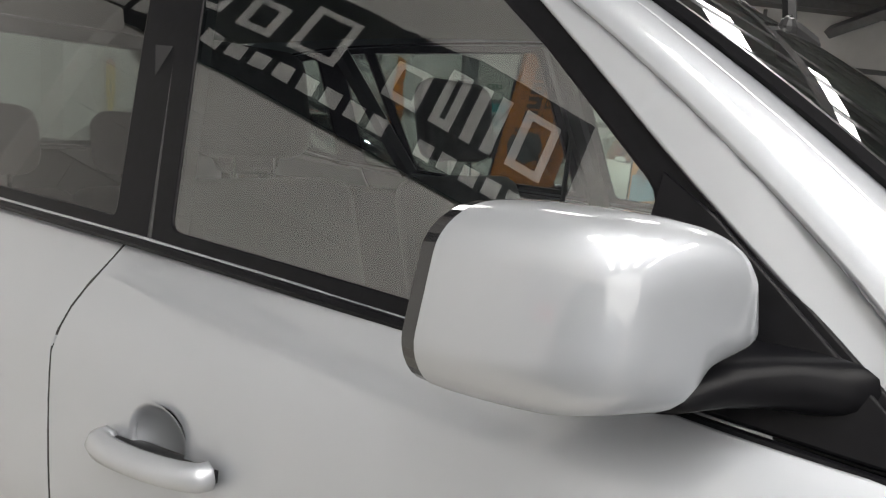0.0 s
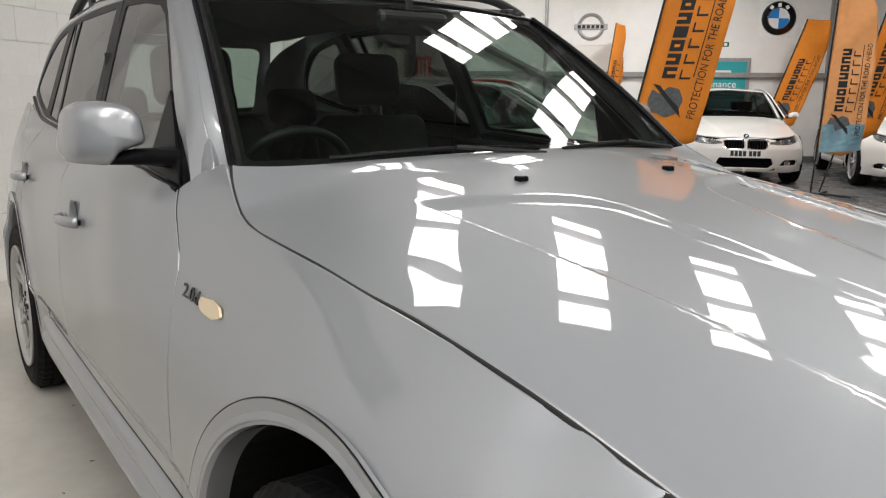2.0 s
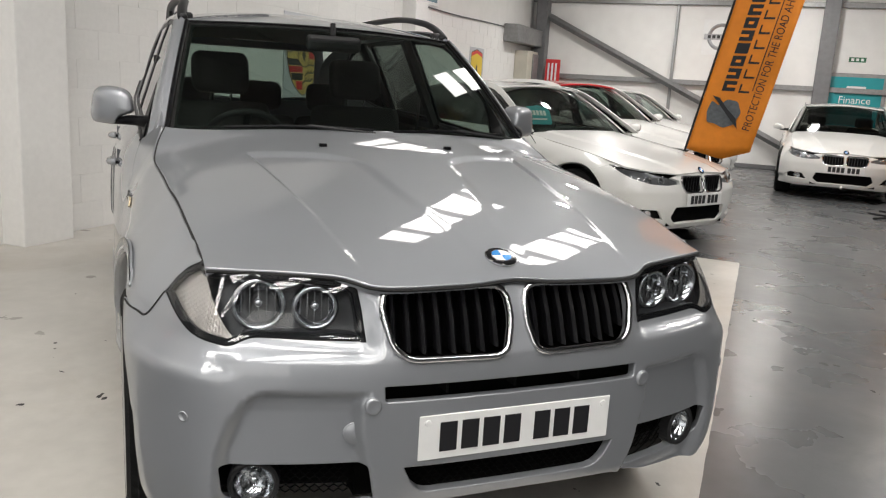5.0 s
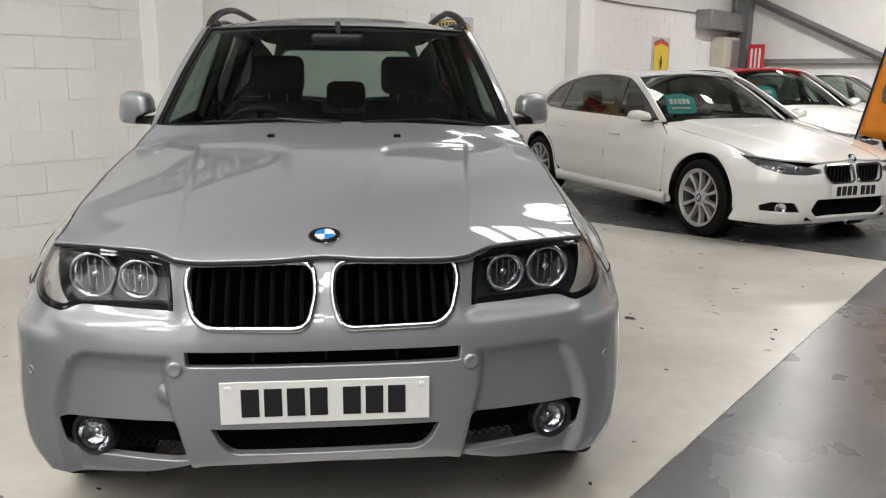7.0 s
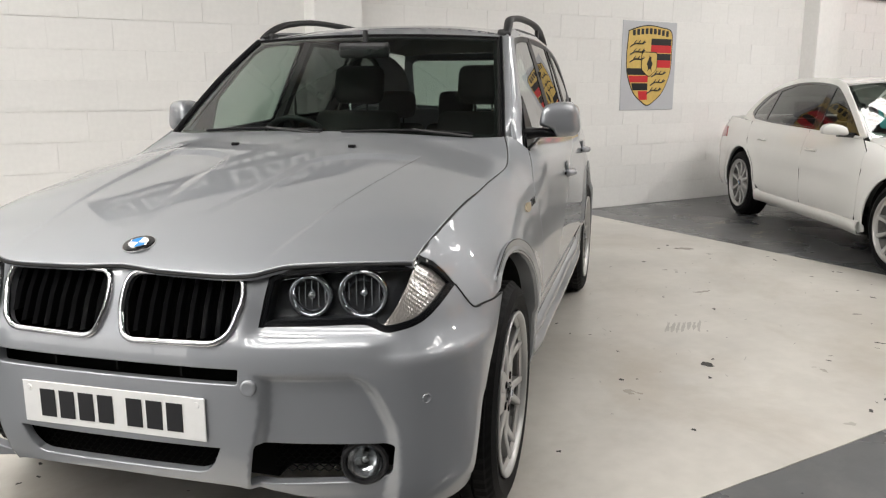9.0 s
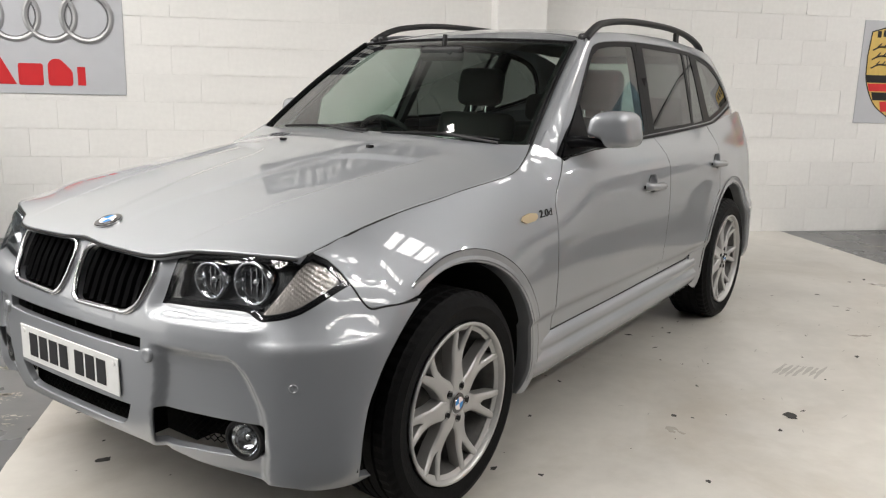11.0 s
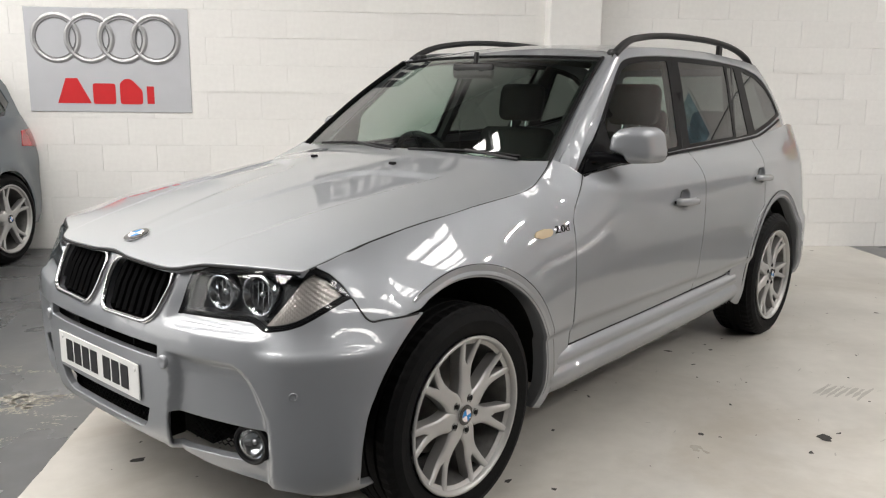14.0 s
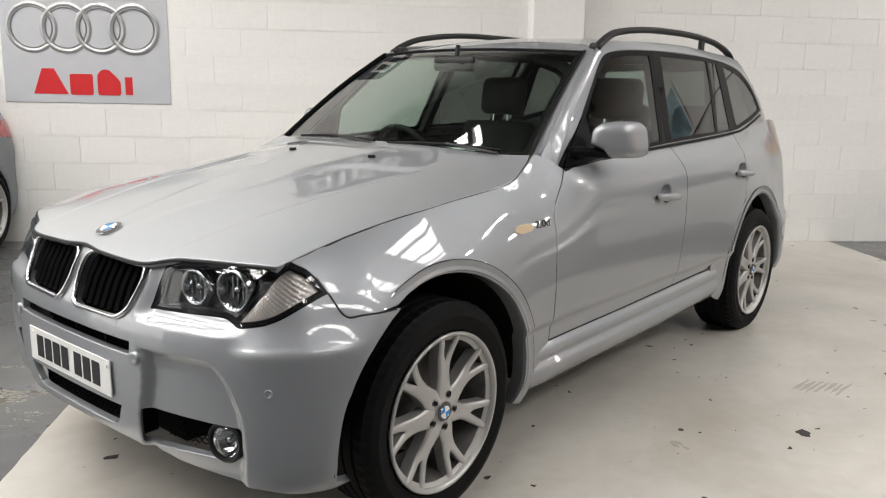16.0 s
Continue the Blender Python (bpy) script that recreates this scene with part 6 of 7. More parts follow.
        for x, r in ((0.50, 0.028), (0.63, 0.031)):
            p = sh(fx(x, Z(0.632))[0], Z(0.632))
            b = part("lamp_bowl", disc_bm([(r + 0.006, 0.0), (r, -0.006), (r * 0.8, 0.006), (r * 0.5, 0.004), (0, -0.002)], 20, "y"), REFLECTOR, lamp, smooth=True)
            b.matrix_basis = pose(sx * p.x, p.y + 0.026, p.z, 0, 0, sx * 20)
        p = sh(fx(0.62, 0.315)[0], 0.315)
        b = part("fog_lamp", disc_bm([(0.045, 0.01), (0.042, -0.006), (0.034, 0.004), (0, 0.01)], 20, "y"), REFLECTOR, root, smooth=True)
        b.matrix_basis = pose(sx * 0.60, p.y + 0.035, 0.318, 0, 0, sx * 22)
        skin_ob("fog_backing", skin(fn, fogp, grid=grid, flange=0, flip=fl, shift=-0.05), MATT_BLACK, root)
        # wing, doors, quarter
        wing = [(sy(y), shz(y) - 0.002) for y in (0.74, 0.6, 0.4, 0.2, 0.0, -0.2, -0.34, -0.43)] + [(sh.s_at(0.80, -0.30), Z(0.742)), (sy(-0.25), Z(0.706))] + arch(0.0, 0.385, 118, -12, 14) + [(sy(0.46), 0.22), (sy(0.50), 0.24), (sy(0.50), Z(0.70)), (sy(0.56), Z(0.85)), (sy(0.70), Z(0.935)), (sy(0.78), Z(0.945))]
        skin_ob("front_wing", skin(fn, wing, grid=grid, flange=0.012, flip=fl), body, root)
        b1 = 1.47
        d1 = [(0.508, 0.30), (b1 - 0.03, 0.31), (b1 - 0.01, 0.6), (b1 + 0.02, Z(0.955)), (1.1, Z(0.95)), (0.78, Z(0.945)), (0.705, Z(0.932)), (0.567, Z(0.85)), (0.507, Z(0.70))]
        skin_ob("front_door", skin(fn, [(sy(y), z) for y, z in d1], grid=grid, flange=0.012, flip=fl), body, root)
        d2 = [(b1 - 0.02, 0.31), (wb - 0.52, 0.31)] + arc(wb, wheel_r, 0.42, 172, 125, 6) + [(wb - 0.12, Z(0.80)), (wb - 0.02, Z(0.98)), (2.0, Z(0.965)), (b1 + 0.028, Z(0.956)), (b1 + 0.0, 0.6)]
        skin_ob("rear_door", skin(fn, [(sy(y), z) for y, z in d2], grid=grid, flange=0.012, flip=fl), body, root)
        for line in ([(0.504, 0.30), (0.504, Z(0.70)), (0.562, Z(0.85)), (0.702, Z(0.934))], [(b1 - 0.025, 0.312), (b1 - 0.005, 0.6), (b1 + 0.024, Z(0.955))], arc(wb, wheel_r, 0.4165, 172, 125, 6) + [(wb - 0.115, Z(0.80)), (wb - 0.016, Z(0.98))]):
            part("door_seam", tube_bm([Vector((sx * (sh(sy(y), z).x - 0.002), y, z)) for y, z in line], 0.0045, 5), BLACK_TRIM, root)
        deck = Z(1.03)
        q = [(sy(wb - 0.012), Z(0.98)), (sy(wb - 0.11), Z(0.80))] + arch(wb, 0.413, 125, 172, 6) + [(sy(wb - 0.46), 0.24)] + arch(wb, 0.385, 194, -14, 14) + [(sy(wb + 0.42), 0.24), (sh.L - 0.5, 0.25), (sh.L - 0.002, 0.25), (sh.L - 0.002, deck - 0.02), (sh.L - 0.55, deck - 0.01), (sy(wb + 0.45), Z(1.0))]
        skin_ob("rear_quarter", skin(fn, q, grid=grid, flange=0.012, flip=fl), body, root)
        lampr = [(sy(tail - 0.50), Z(0.80)), (sh.L - 0.62, Z(0.76)), (sh.L - 0.42, Z(0.76)), (sh.L - 0.42, Z(0.90)), (sh.L - 0.62, Z(0.92)), (sy(tail - 0.42), Z(0.90))]
        skin_ob("tail_lamp", skin(fn, lampr, grid=grid, flange=0.01, flip=fl, shift=0.006), REDLAMP, root)
        path = [(Vector((sx * (sh(sy(y), 0.30).x), y, 0.26)), Vector((sx, 0, 0)), Vector((0, 0, 1))) for y in np.linspace(0.42, wb - 0.42, 14)]
        part("sill_panel", sweep(path, [(-0.02, 0.06), (0.006, 0.045), (0.012, 0.01), (0.0, -0.05), (-0.06, -0.06)]), body, root, smooth=True)
        # glass house
        top_y = [(0.70, Z(0.955)), (1.05, Z(1.17)), (1.33, Z(1.315)), (1.55, Z(1.365)), (1.95, Z(1.385)), (2.35, Z(1.36))]
        end = [(2.75, Z(1.265)), (3.02, Z(1.13)), (3.06, Z(1.06))] if not hatch else [(2.75, Z(1.32)), (3.0, Z(1.24)), (3.08, Z(1.10))]
        sxz = lambda y, z: 0.80 - 0.40 * (z - Z(0.95)) - 0.25 * max(0.0, z - Z(1.3)) - 0.03 * max(0.0, y - 2.0) ** 2 * 2
        sf = lambda y, z: Vector((sxz(y, z), y, z))
        sfn = sf if sx > 0 else mirrored(sf)
        belt = [(2.9, Z(1.005)), (2.4, Z(0.985)), (1.5, Z(0.965)), (0.9, Z(0.955))]
        dl = smooth_line(top_y + end, 4) + belt
        ro = smooth_line([(0.62, Z(0.96)), (1.02, Z(1.205)), (1.30, Z(1.355)), (1.55, Z(1.405)), (1.95, Z(1.42)), (2.4, Z(1.40)), (2.85, Z(1.28)), (3.2, Z(1.10)), (3.3, Z(1.0))] if not hatch else
                         [(0.62, Z(0.96)), (1.02, Z(1.205)), (1.30, Z(1.355)), (1.55, Z(1.405)), (1.95, Z(1.425)), (2.5, Z(1.41)), (2.95, Z(1.36)), (3.22, Z(1.16)), (3.28, Z(1.0))], 4) + [(2.9, Z(0.975)), (1.5, Z(0.945)), (0.75, Z(0.94))]
        skin_ob("roof_side_frame", skin(sfn, ro, [dl], grid=grid, flange=0.015, flip=fl), body, root)
        wf = rounded([(0.92, Z(0.975)), (1.40, Z(0.985)), (1.44, Z(1.345)), (1.36, Z(1.315)), (1.08, Z(1.155))], 0.02, 2)
        wr = rounded([(1.53, Z(0.985)), (2.55, Z(1.005)), (2.50, Z(1.30)), (2.2, Z(1.36)), (1.95, Z(1.37)), (1.55, Z(1.35))], 0.02, 2)
        wq = rounded([(2.60, Z(1.01)), (2.98, Z(1.04)), (2.95, Z(1.12)), (2.72, Z(1.25)), (2.56, Z(1.30))], 0.03, 2)
        skin_ob("window_frame", skin(sfn, dl, [wf, wr, wq], grid=grid * 1.4, flange=0.01, flip=fl, shift=-0.006), GLOSS_BLACK, root)
        for w in (wf, wr, wq):
            skin_ob("side_window", skin(sfn, w, grid=0.2, flange=0, flip=fl, shift=-0.010), tint, root)
        # mirror
        b = bmesh.new()
        rg = rounded([(0.86, Z(0.955)), (0.88, Z(1.03)), (0.98, Z(1.055)), (1.03, Z(1.02)), (1.03, Z(0.965))], 0.03, 3)
        cx, cz = 0.95, Z(1.0)
        rings = [[b.verts.new((sx * (cx + (x - cx) * q2), y + (x - cx) * 0.3, cz + (z - cz) * q2)) for x, z in rg] for y, q2 in ((0.72, 0.4), (0.735, 0.8), (0.78, 1.0), (0.85, 1.0))]
        for a, c in zip(rings, rings[1:]):
            for i in range(len(rg)):
                b.faces.new((a[i], a[(i + 1) % len(rg)], c[(i + 1) % len(rg)], c[i]))
        b.faces.new(rings[0])
        b.faces.new(rings[-1])
        bmesh.ops.recalc_face_normals(b, faces=b.faces)
        part("door_mirror", b, body, root, smooth=True)
        part("mirror_foot", tube_bm([(sx * 0.78, 0.80, Z(0.955)), (sx * 0.93, 0.79, Z(0.965))], 0.022, 6), GLOSS_BLACK, root)
        for y, z in ((1.30, Z(0.80)), (2.32, Z(0.825))):
            p = sh(sy(y), z)
            part("door_handle", tube_bm([(sx * (p.x + 0.002), y - 0.08, z), (sx * (p.x + 0.022), y - 0.05, z), (sx * (p.x + 0.022), y + 0.06, z), (sx * (p.x + 0.002), y + 0.09, z)], 0.012, 6), body, root)
        for wy in (0.0, wb):
            wheel(root, sx * 0.775, wy, wheel_r, sx, R=wheel_r, rim=wheel_r - 0.078, width=0.22, spokes=spokes, double=double, twin=-0.0095 if not double else 0.0, alloy=alloy, detail=False)
            b = bmesh.new()
            ring = [[b.verts.new((sx * xx, wy + 0.37 * math.cos(radians(a)), wheel_r + 0.37 * math.sin(radians(a)))) for xx in (0.86, 0.5)] for a in np.linspace(190, -10, 16)]
            for a, c in zip(ring, ring[1:]):
                b.faces.new((a[0], a[1], c[1], c[0]))
            part("arch_liner", b, MATT_BLACK, root)
    ys, zs = 0.66, Z(0.975)
    def scr(a, b):
        q = a * a
        w = 0.70 - 0.13 * b
        return Vector((a * w, ys + 0.10 * q + (0.70 - 0.02 * q) * b, zs - 0.02 * q + (Z(1.405) - zs - 0.02 * q) * b + 0.02 * math.sin(math.pi * min(max(b, 0), 1))))
    skin_ob("windscreen", skin(scr, [(-0.97, -0.04), (0.97, -0.04), (0.97, 0.98), (-0.97, 0.98)], grid=0.12, flange=0), screen or SCREEN_GLASS, root)
    skin_ob("screen_border", skin(scr, [(-1, -0.06), (1, -0.06), (1, 1), (-1, 1)], [rounded([(-0.95, 0.05), (0.95, 0.05), (0.93, 0.95), (-0.93, 0.95)], 0.04, 3)], grid=0.1, flange=0, shift=-0.003), CARD_BLACK, root)
    for sx in (1, -1):
        part("screen_pillar", tube_bm([scr(sx * 1.02, b) + Vector((sx * 0.022, 0.018, -0.010)) for b in np.linspace(-0.02, 0.98, 10)], 0.020, 8), body, root, smooth=True)
    y1 = 2.62 if not hatch else 3.05
    rf = lambda x, y: Vector((x, y, Z(1.405) + 0.028 * math.sin(math.pi * min(max((y - 1.36) / (y1 - 1.36), 0), 1)) - 0.035 * (x / 0.57) ** 2 - (0.03 if not hatch else 0.045) * max(0.0, (y - 2.2))))
    skin_ob("roof_panel", skin(rf, [(-0.575, 1.345), (0.0, 1.335), (0.575, 1.345), (0.59, 1.7), (0.585, 2.2), (0.55, y1), (0, y1 + 0.04), (-0.55, y1), (-0.585, 2.2), (-0.59, 1.7)], grid=0.08, flange=0.02), roof_mat, root)
    y2, z2 = (3.32, Z(1.03)) if not hatch else (3.38, Z(1.0))
    zr = rf(0, y1).z - 0.01
    rg2 = lambda a, b: Vector((a * (0.62 - 0.08 * b), y2 + (y1 - y2) * b - 0.05 * a * a, z2 + (zr - z2) * b))
    skin_ob("rear_window", skin(rg2, [(-0.95, 0.03), (0.95, 0.03), (0.93, 0.97), (-0.93, 0.97)], grid=0.2, flange=0, flip=True), tint, root)
    skin_ob("boot_lid", skin(lambda x, y: Vector((x, y, Z(1.035) - 0.10 * max(0.0, (y - y2)) ** 2 - 0.05 * (x / 0.7) ** 2)), [(-0.72, y2 - 0.25), (0.72, y2 - 0.25), (0.68, tail - 0.10), (0.3, tail - 0.02), (-0.3, tail - 0.02), (-0.68, tail - 0.10)], grid=0.1, flange=0.02), body, root)
    roundel(root, Matrix.Translation((0, -0.725, bz(0, -0.70) - 0.002)) @ pose(0, 0, 0, 48, 0, 0), 0.036) if face == "kidney" else None
    if plate:
        number_plate(root, pose(0, -0.80, 0.455, 90, 0, 0))
    # near-black backing and boxes stand in for the shade inside the body
    part("intake_backing", box_bm(-0.42, 0.42, -0.72, -0.71, 0.22, 0.41), VOID, root)
    b = box_bm(-0.62, 0.62, -0.55, 0.45, 0.22, 0.60)
    box_bm(-0.80, 0.80, 0.45, wb - 0.45, 0.20, 0.34, bm=b)
    box_bm(-0.60, 0.60, wb - 0.45, tail - 0.12, 0.25, 0.55, bm=b)
    part("underbody", b, VOID, root)
    part("dashboard", box_bm(-0.66, 0.66, 0.80, 1.15, 0.60, Z(0.93), 0.04, 2), SATIN, root)
    for x, y in ((-0.36, 1.62), (0.36, 1.62), (-0.38, 2.45), (0.38, 2.45)):
        b = box_bm(x - 0.23, x + 0.23, y, y + 0.13, 0.4, Z(1.02), 0.05, 2)
        box_bm(x - 0.12, x + 0.12, y + 0.03, y + 0.11, Z(1.03), Z(1.20), 0.035, 2, bm=b)
        part("seat", b, UPHOLSTERY, root)
    part("cabin_floor", box_bm(-0.70, 0.70, 0.7, wb + 0.3, 0.34, 0.38), UPHOLSTERY, root)
    if price:
        b = part("price_card", poly_bm(rounded([(-0.17, -0.10), (0.17, -0.10), (0.19, 0.07), (0.05, 0.12), (-0.15, 0.10)], 0.03, 3), 0.004), TEAL, root, "teal price board with white figures behind the glass")
        b.matrix_basis = Matrix.Translation((-0.30, 1.06, Z(1.09))) @ pose(0, 0, 0, -30, 0, 0)
        for i in range(5):
            part("figure_bar", box_bm(-0.12 + i * 0.05, -0.085 + i * 0.05, -0.006, -0.002, 0.0, 0.055), SIGN_WHITE, b)
        part("figure_bar", box_bm(-0.11, 0.11, -0.006, -0.002, -0.05, -0.035), SIGN_WHITE, b)
    return root


TEAL = material("teal_board", (0.01, 0.30, 0.33), 0.4, vary=0.05, noise_scale=10)
SIGN_WHITE = material("sign_white", (0.78, 0.78, 0.77), 0.4, vary=0.03, noise_scale=12)
ORANGE = material("orange_flag_cloth", (0.80, 0.25, 0.012), 0.7, vary=0.06, noise_scale=14, bump=0.3, bump_scale=350, stain=0.12, stain_scale=2.2)
PALE_ORANGE = material("faded_orange_flag_cloth", (0.80, 0.36, 0.13), 0.7, vary=0.06, noise_scale=14, bump=0.3, bump_scale=350, stain=0.12, stain_scale=2.2)
FLAG_INK = material("flag_ink", (0.012, 0.013, 0.016), 0.7)
FLAG_GREY = material("flag_grey", (0.10, 0.11, 0.12), 0.7, vary=0.3, noise_scale=25)
SIGN_SILVER = material("sign_silver", (0.42, 0.42, 0.43), 0.35, 0.5, vary=0.15, noise_scale=9)
SIGN_DARK = material("sign_dark_silver", (0.16, 0.16, 0.165), 0.35, 0.5)
SIGN_RED = material("sign_red", (0.60, 0.025, 0.03), 0.4, vary=0.04, noise_scale=10)
SIGN_GOLD = material("sign_gold", (0.66, 0.46, 0.13), 0.4, vary=0.1, noise_scale=16)
SIGN_BLACK = material("sign_black", (0.014, 0.013, 0.013), 0.4)
SIGN_YELLOW = material("sign_yellow", (0.78, 0.56, 0.03), 0.4)
SIGN_GREY = material("sign_board", (0.52, 0.53, 0.56), 0.28, vary=0.03, noise_scale=6, coat=0.4)
SIGN_GREEN = material("exit_green", (0.02, 0.13, 0.06), 0.5)
BANNER = material("banner_black", (0.008, 0.010, 0.018), 0.5, vary=0.1, noise_scale=8)

F30_UV, F30_TURN = (5.48, 0.10), 15.8
o = bpos(*F30_UV)
saloon("white_saloon", "white saloon car with twin grille beside the white bay", Matrix.Translation(o) @ pose(0, 0, 0, 0, 0, F30_TURN), WHITE_PAINT, height=1.395, price=True, spokes=10, double=False, tint=TINTED_GLASS, grid=0.05)
o = bpos(8.55, 0.25)
saloon("red_roof_hatchback", "white hatchback with a red roof and price board", Matrix.Translation(o) @ pose(0, 0, 0, 0, 0, 15), WHITE_PAINT, roof_mat=RED_PAINT, height=1.47, hatch=True, price=True, face="plain", plate=False, grid=0.08)
o = bpos(11.45, 0.25)
saloon("white_saloon", "white saloon car standing behind the orange flag", Matrix.Translation(o) @ pose(0, 0, 0, 0, 0, 15), WHITE_PAINT, height=1.42, grid=0.08)
o = bpos(11.05, -2.15)
saloon("white_coupe", "white coupe facing the bay before the cladding wall", Matrix.Translation(o) @ pose(0, 0, 0, 0, 0, -46), WHITE_PAINT, height=1.385, tint=TINTED_GLASS, screen=TINTED_GLASS, alloy=DARK_ALLOY, grid=0.06)
o = bpos(11.4, -6.4)
saloon("white_hatchback", "white hatchback among the far parked cars", Matrix.Translation(o) @ pose(0, 0, 0, 0, 0, -48), WHITE_PAINT, height=1.5, hatch=True, grid=0.09)
o = bpos(10.7, -4.6)
saloon("black_and_white_hatchback", "white and black compact car among the far parked cars", Matrix.Translation(o) @ pose(0, 0, 0, 0, 0, -50), WHITE_PAINT, roof_mat=BLACK_PAINT, height=1.5, hatch=True, grid=0.09)
o = bpos(-3.80, 0.95)
saloon("grey_hatchback", "dark grey-blue hatchback parked close to the block wall", Matrix.Translation(o) @ pose(0, 0, 0, 0, 0, ANG - 8), BLUEGREY_PAINT, height=1.62, hatch=True, rear_detail=True, wheel_r=0.35, spokes=5, grid=0.06)


# ==== signs on the walls ====
def wall_sign(name, label, u0, u1, z0, z1, board, cat="sign", thick=0.008):
    """A flat board on the block wall, seen from -v. Returns the thing; its parts are laid out in metres from the lower left."""
    root = empty(name, BM @ Matrix.Translation((u0, WALL_V - 0.012, z0)))
    tagged(root, label, cat)
    part("board", box_bm(0, u1 - u0, 0, thick, 0, z1 - z0, 0.002, 1), board, root)
    return root


def flat(root, name, outline, mat, layer=1, label=""):
    return part(name, poly_bm(outline, 0.0015, to=lambda a, b, c: (a, -0.0015 * layer - c * 0.5, b)), mat, root, label)


def ring_bm(cx, cz, ro, ri, y, n=48, t=0.004):
    b = bmesh.new()
    vs = []
    for k in range(n):
        a = k * math.tau / n
        c, s = math.cos(a), math.sin(a)
        mid = (ro + ri) / 2
        vs.append([b.verts.new((cx + r * c, y + d, cz + r * s)) for r, d in ((ro, 0), (mid, -t), (ri, 0))])
    for k in range(n):
        p, q = vs[k], vs[(k + 1) % n]
        b.faces.new((p[0], p[1], q[1], q[0]))
        b.faces.new((p[1], p[2], q[2], q[1]))
    bmesh.ops.recalc_face_normals(b, faces=b.faces)
    return b


# four linked rings over red block shapes
sg = wall_sign("rings_sign", "pale grey board with four silver rings and red shapes", -2.58, -1.26, 1.175, 2.02, SIGN_GREY)
for k in range(4):
    cx = 0.245 + k * 0.268
    part("ring", ring_bm(cx, 0.60, 0.205, 0.165, -0.002 - 0.0015 * k, t=0.006), SIGN_SILVER, sg)
    part("ring_edge", ring_bm(cx, 0.60, 0.168, 0.155, -0.0025 - 0.0015 * k, t=0.002), SIGN_DARK, sg)
red_shapes = ([(0.225, 0.07), (0.50, 0.07), (0.395, 0.275), (0.30, 0.275)], rounded([(0.515, 0.235), (0.515, 0.065), (0.70, 0.065), (0.70, 0.235)], 0.02, 3),
              rounded([(0.735, 0.235), (0.735, 0.065), (0.92, 0.065), (0.92, 0.18), (0.83, 0.275), (0.775, 0.275)], 0.025, 3), [(0.955, 0.07), (1.015, 0.07), (1.015, 0.215), (0.955, 0.215)])
for o in red_shapes:
    flat(sg, "red_shape", o, SIGN_RED)

# crest shield
sg = wall_sign("crest_sign", "grey board with a gold, red and black crest", 5.34, 6.145, 1.055, 2.005, SIGN_GREY)
W, H = 0.805, 0.95
shield = smooth_line([(0.09, 0.84), (0.25, 0.885), (0.40, 0.90), (0.56, 0.885), (0.72, 0.84), (0.735, 0.62), (0.72, 0.40), (0.62, 0.20), (0.50, 0.10), (0.40, 0.055), (0.30, 0.10), (0.18, 0.20), (0.085, 0.40), (0.07, 0.62)], 4)
flat(sg, "crest_edge", [((x - 0.4) * 1.03 + 0.4, (z - 0.48) * 1.025 + 0.48) for x, z in shield], SIGN_BLACK, 1)
flat(sg, "crest_field", shield, SIGN_GOLD, 2)
for k in range(9):
    x = 0.14 + k * 0.062
    flat(sg, "letter_bar", [(x, 0.795 + 0.022 * math.sin(k / 8 * math.pi)), (x + 0.04, 0.795 + 0.022 * math.sin(k / 8 * math.pi)), (x + 0.04, 0.855 + 0.022 * math.sin(k / 8 * math.pi)), (x, 0.855 + 0.022 * math.sin(k / 8 * math.pi))], SIGN_BLACK, 3)
for z0, z1, c in ((0.70, 0.77, SIGN_BLACK), (0.62, 0.70, SIGN_RED), (0.54, 0.61, SIGN_BLACK), (0.46, 0.54, SIGN_RED)):
    flat(sg, "stripe", [(0.42, z0), (0.725, z0), (0.725, z1), (0.42, z1)], c, 3)
for z0, z1, c, xa in ((0.38, 0.45, SIGN_BLACK, 0.09), (0.30, 0.37, SIGN_RED, 0.12), (0.215, 0.29, SIGN_BLACK, 0.17), (0.11, 0.205, SIGN_RED, 0.27)):
    flat(sg, "stripe", [(xa + 0.03 * (z1 - z0), z0), (0.39, z0), (0.39, z1), (xa - 0.02, z1)], c, 3)
for cx, cz in ((0.22, 0.70), (0.22, 0.615), (0.22, 0.535), (0.55, 0.38), (0.54, 0.29), (0.49, 0.20)):
    b = tube_bm(smooth_line([(cx - 0.11, -0.006, cz - 0.022), (cx - 0.03, -0.006, cz + 0.012), (cx + 0.06, -0.006, cz + 0.01), (cx + 0.11, -0.006, cz + 0.03)], 4), 0.007, 4)
    for d in (-0.06, 0.0, 0.06):
        tube_bm([(cx + d, -0.006, cz + 0.006), (cx + d + 0.035, -0.006, cz + 0.042)], 0.006, 4, bm=b)
    part("antler", b, SIGN_BLACK, sg)
small = rounded([(0.29, 0.62), (0.51, 0.62), (0.51, 0.44), (0.40, 0.36), (0.29, 0.44)], 0.03, 3)
flat(sg, "inner_shield_edge", [((x - 0.4) * 1.09 + 0.4, (z - 0.5) * 1.07 + 0.5) for x, z in small], SIGN_BLACK, 4)
flat(sg, "inner_shield", small, SIGN_GOLD, 5)
horse = rounded([(0.37, 0.41), (0.385, 0.455), (0.36, 0.50), (0.385, 0.545), (0.40, 0.585), (0.43, 0.565), (0.425, 0.535), (0.45, 0.50), (0.43, 0.46), (0.44, 0.41), (0.415, 0.45), (0.395, 0.44)], 0.008, 2)
flat(sg, "rearing_figure", horse, SIGN_BLACK, 6)

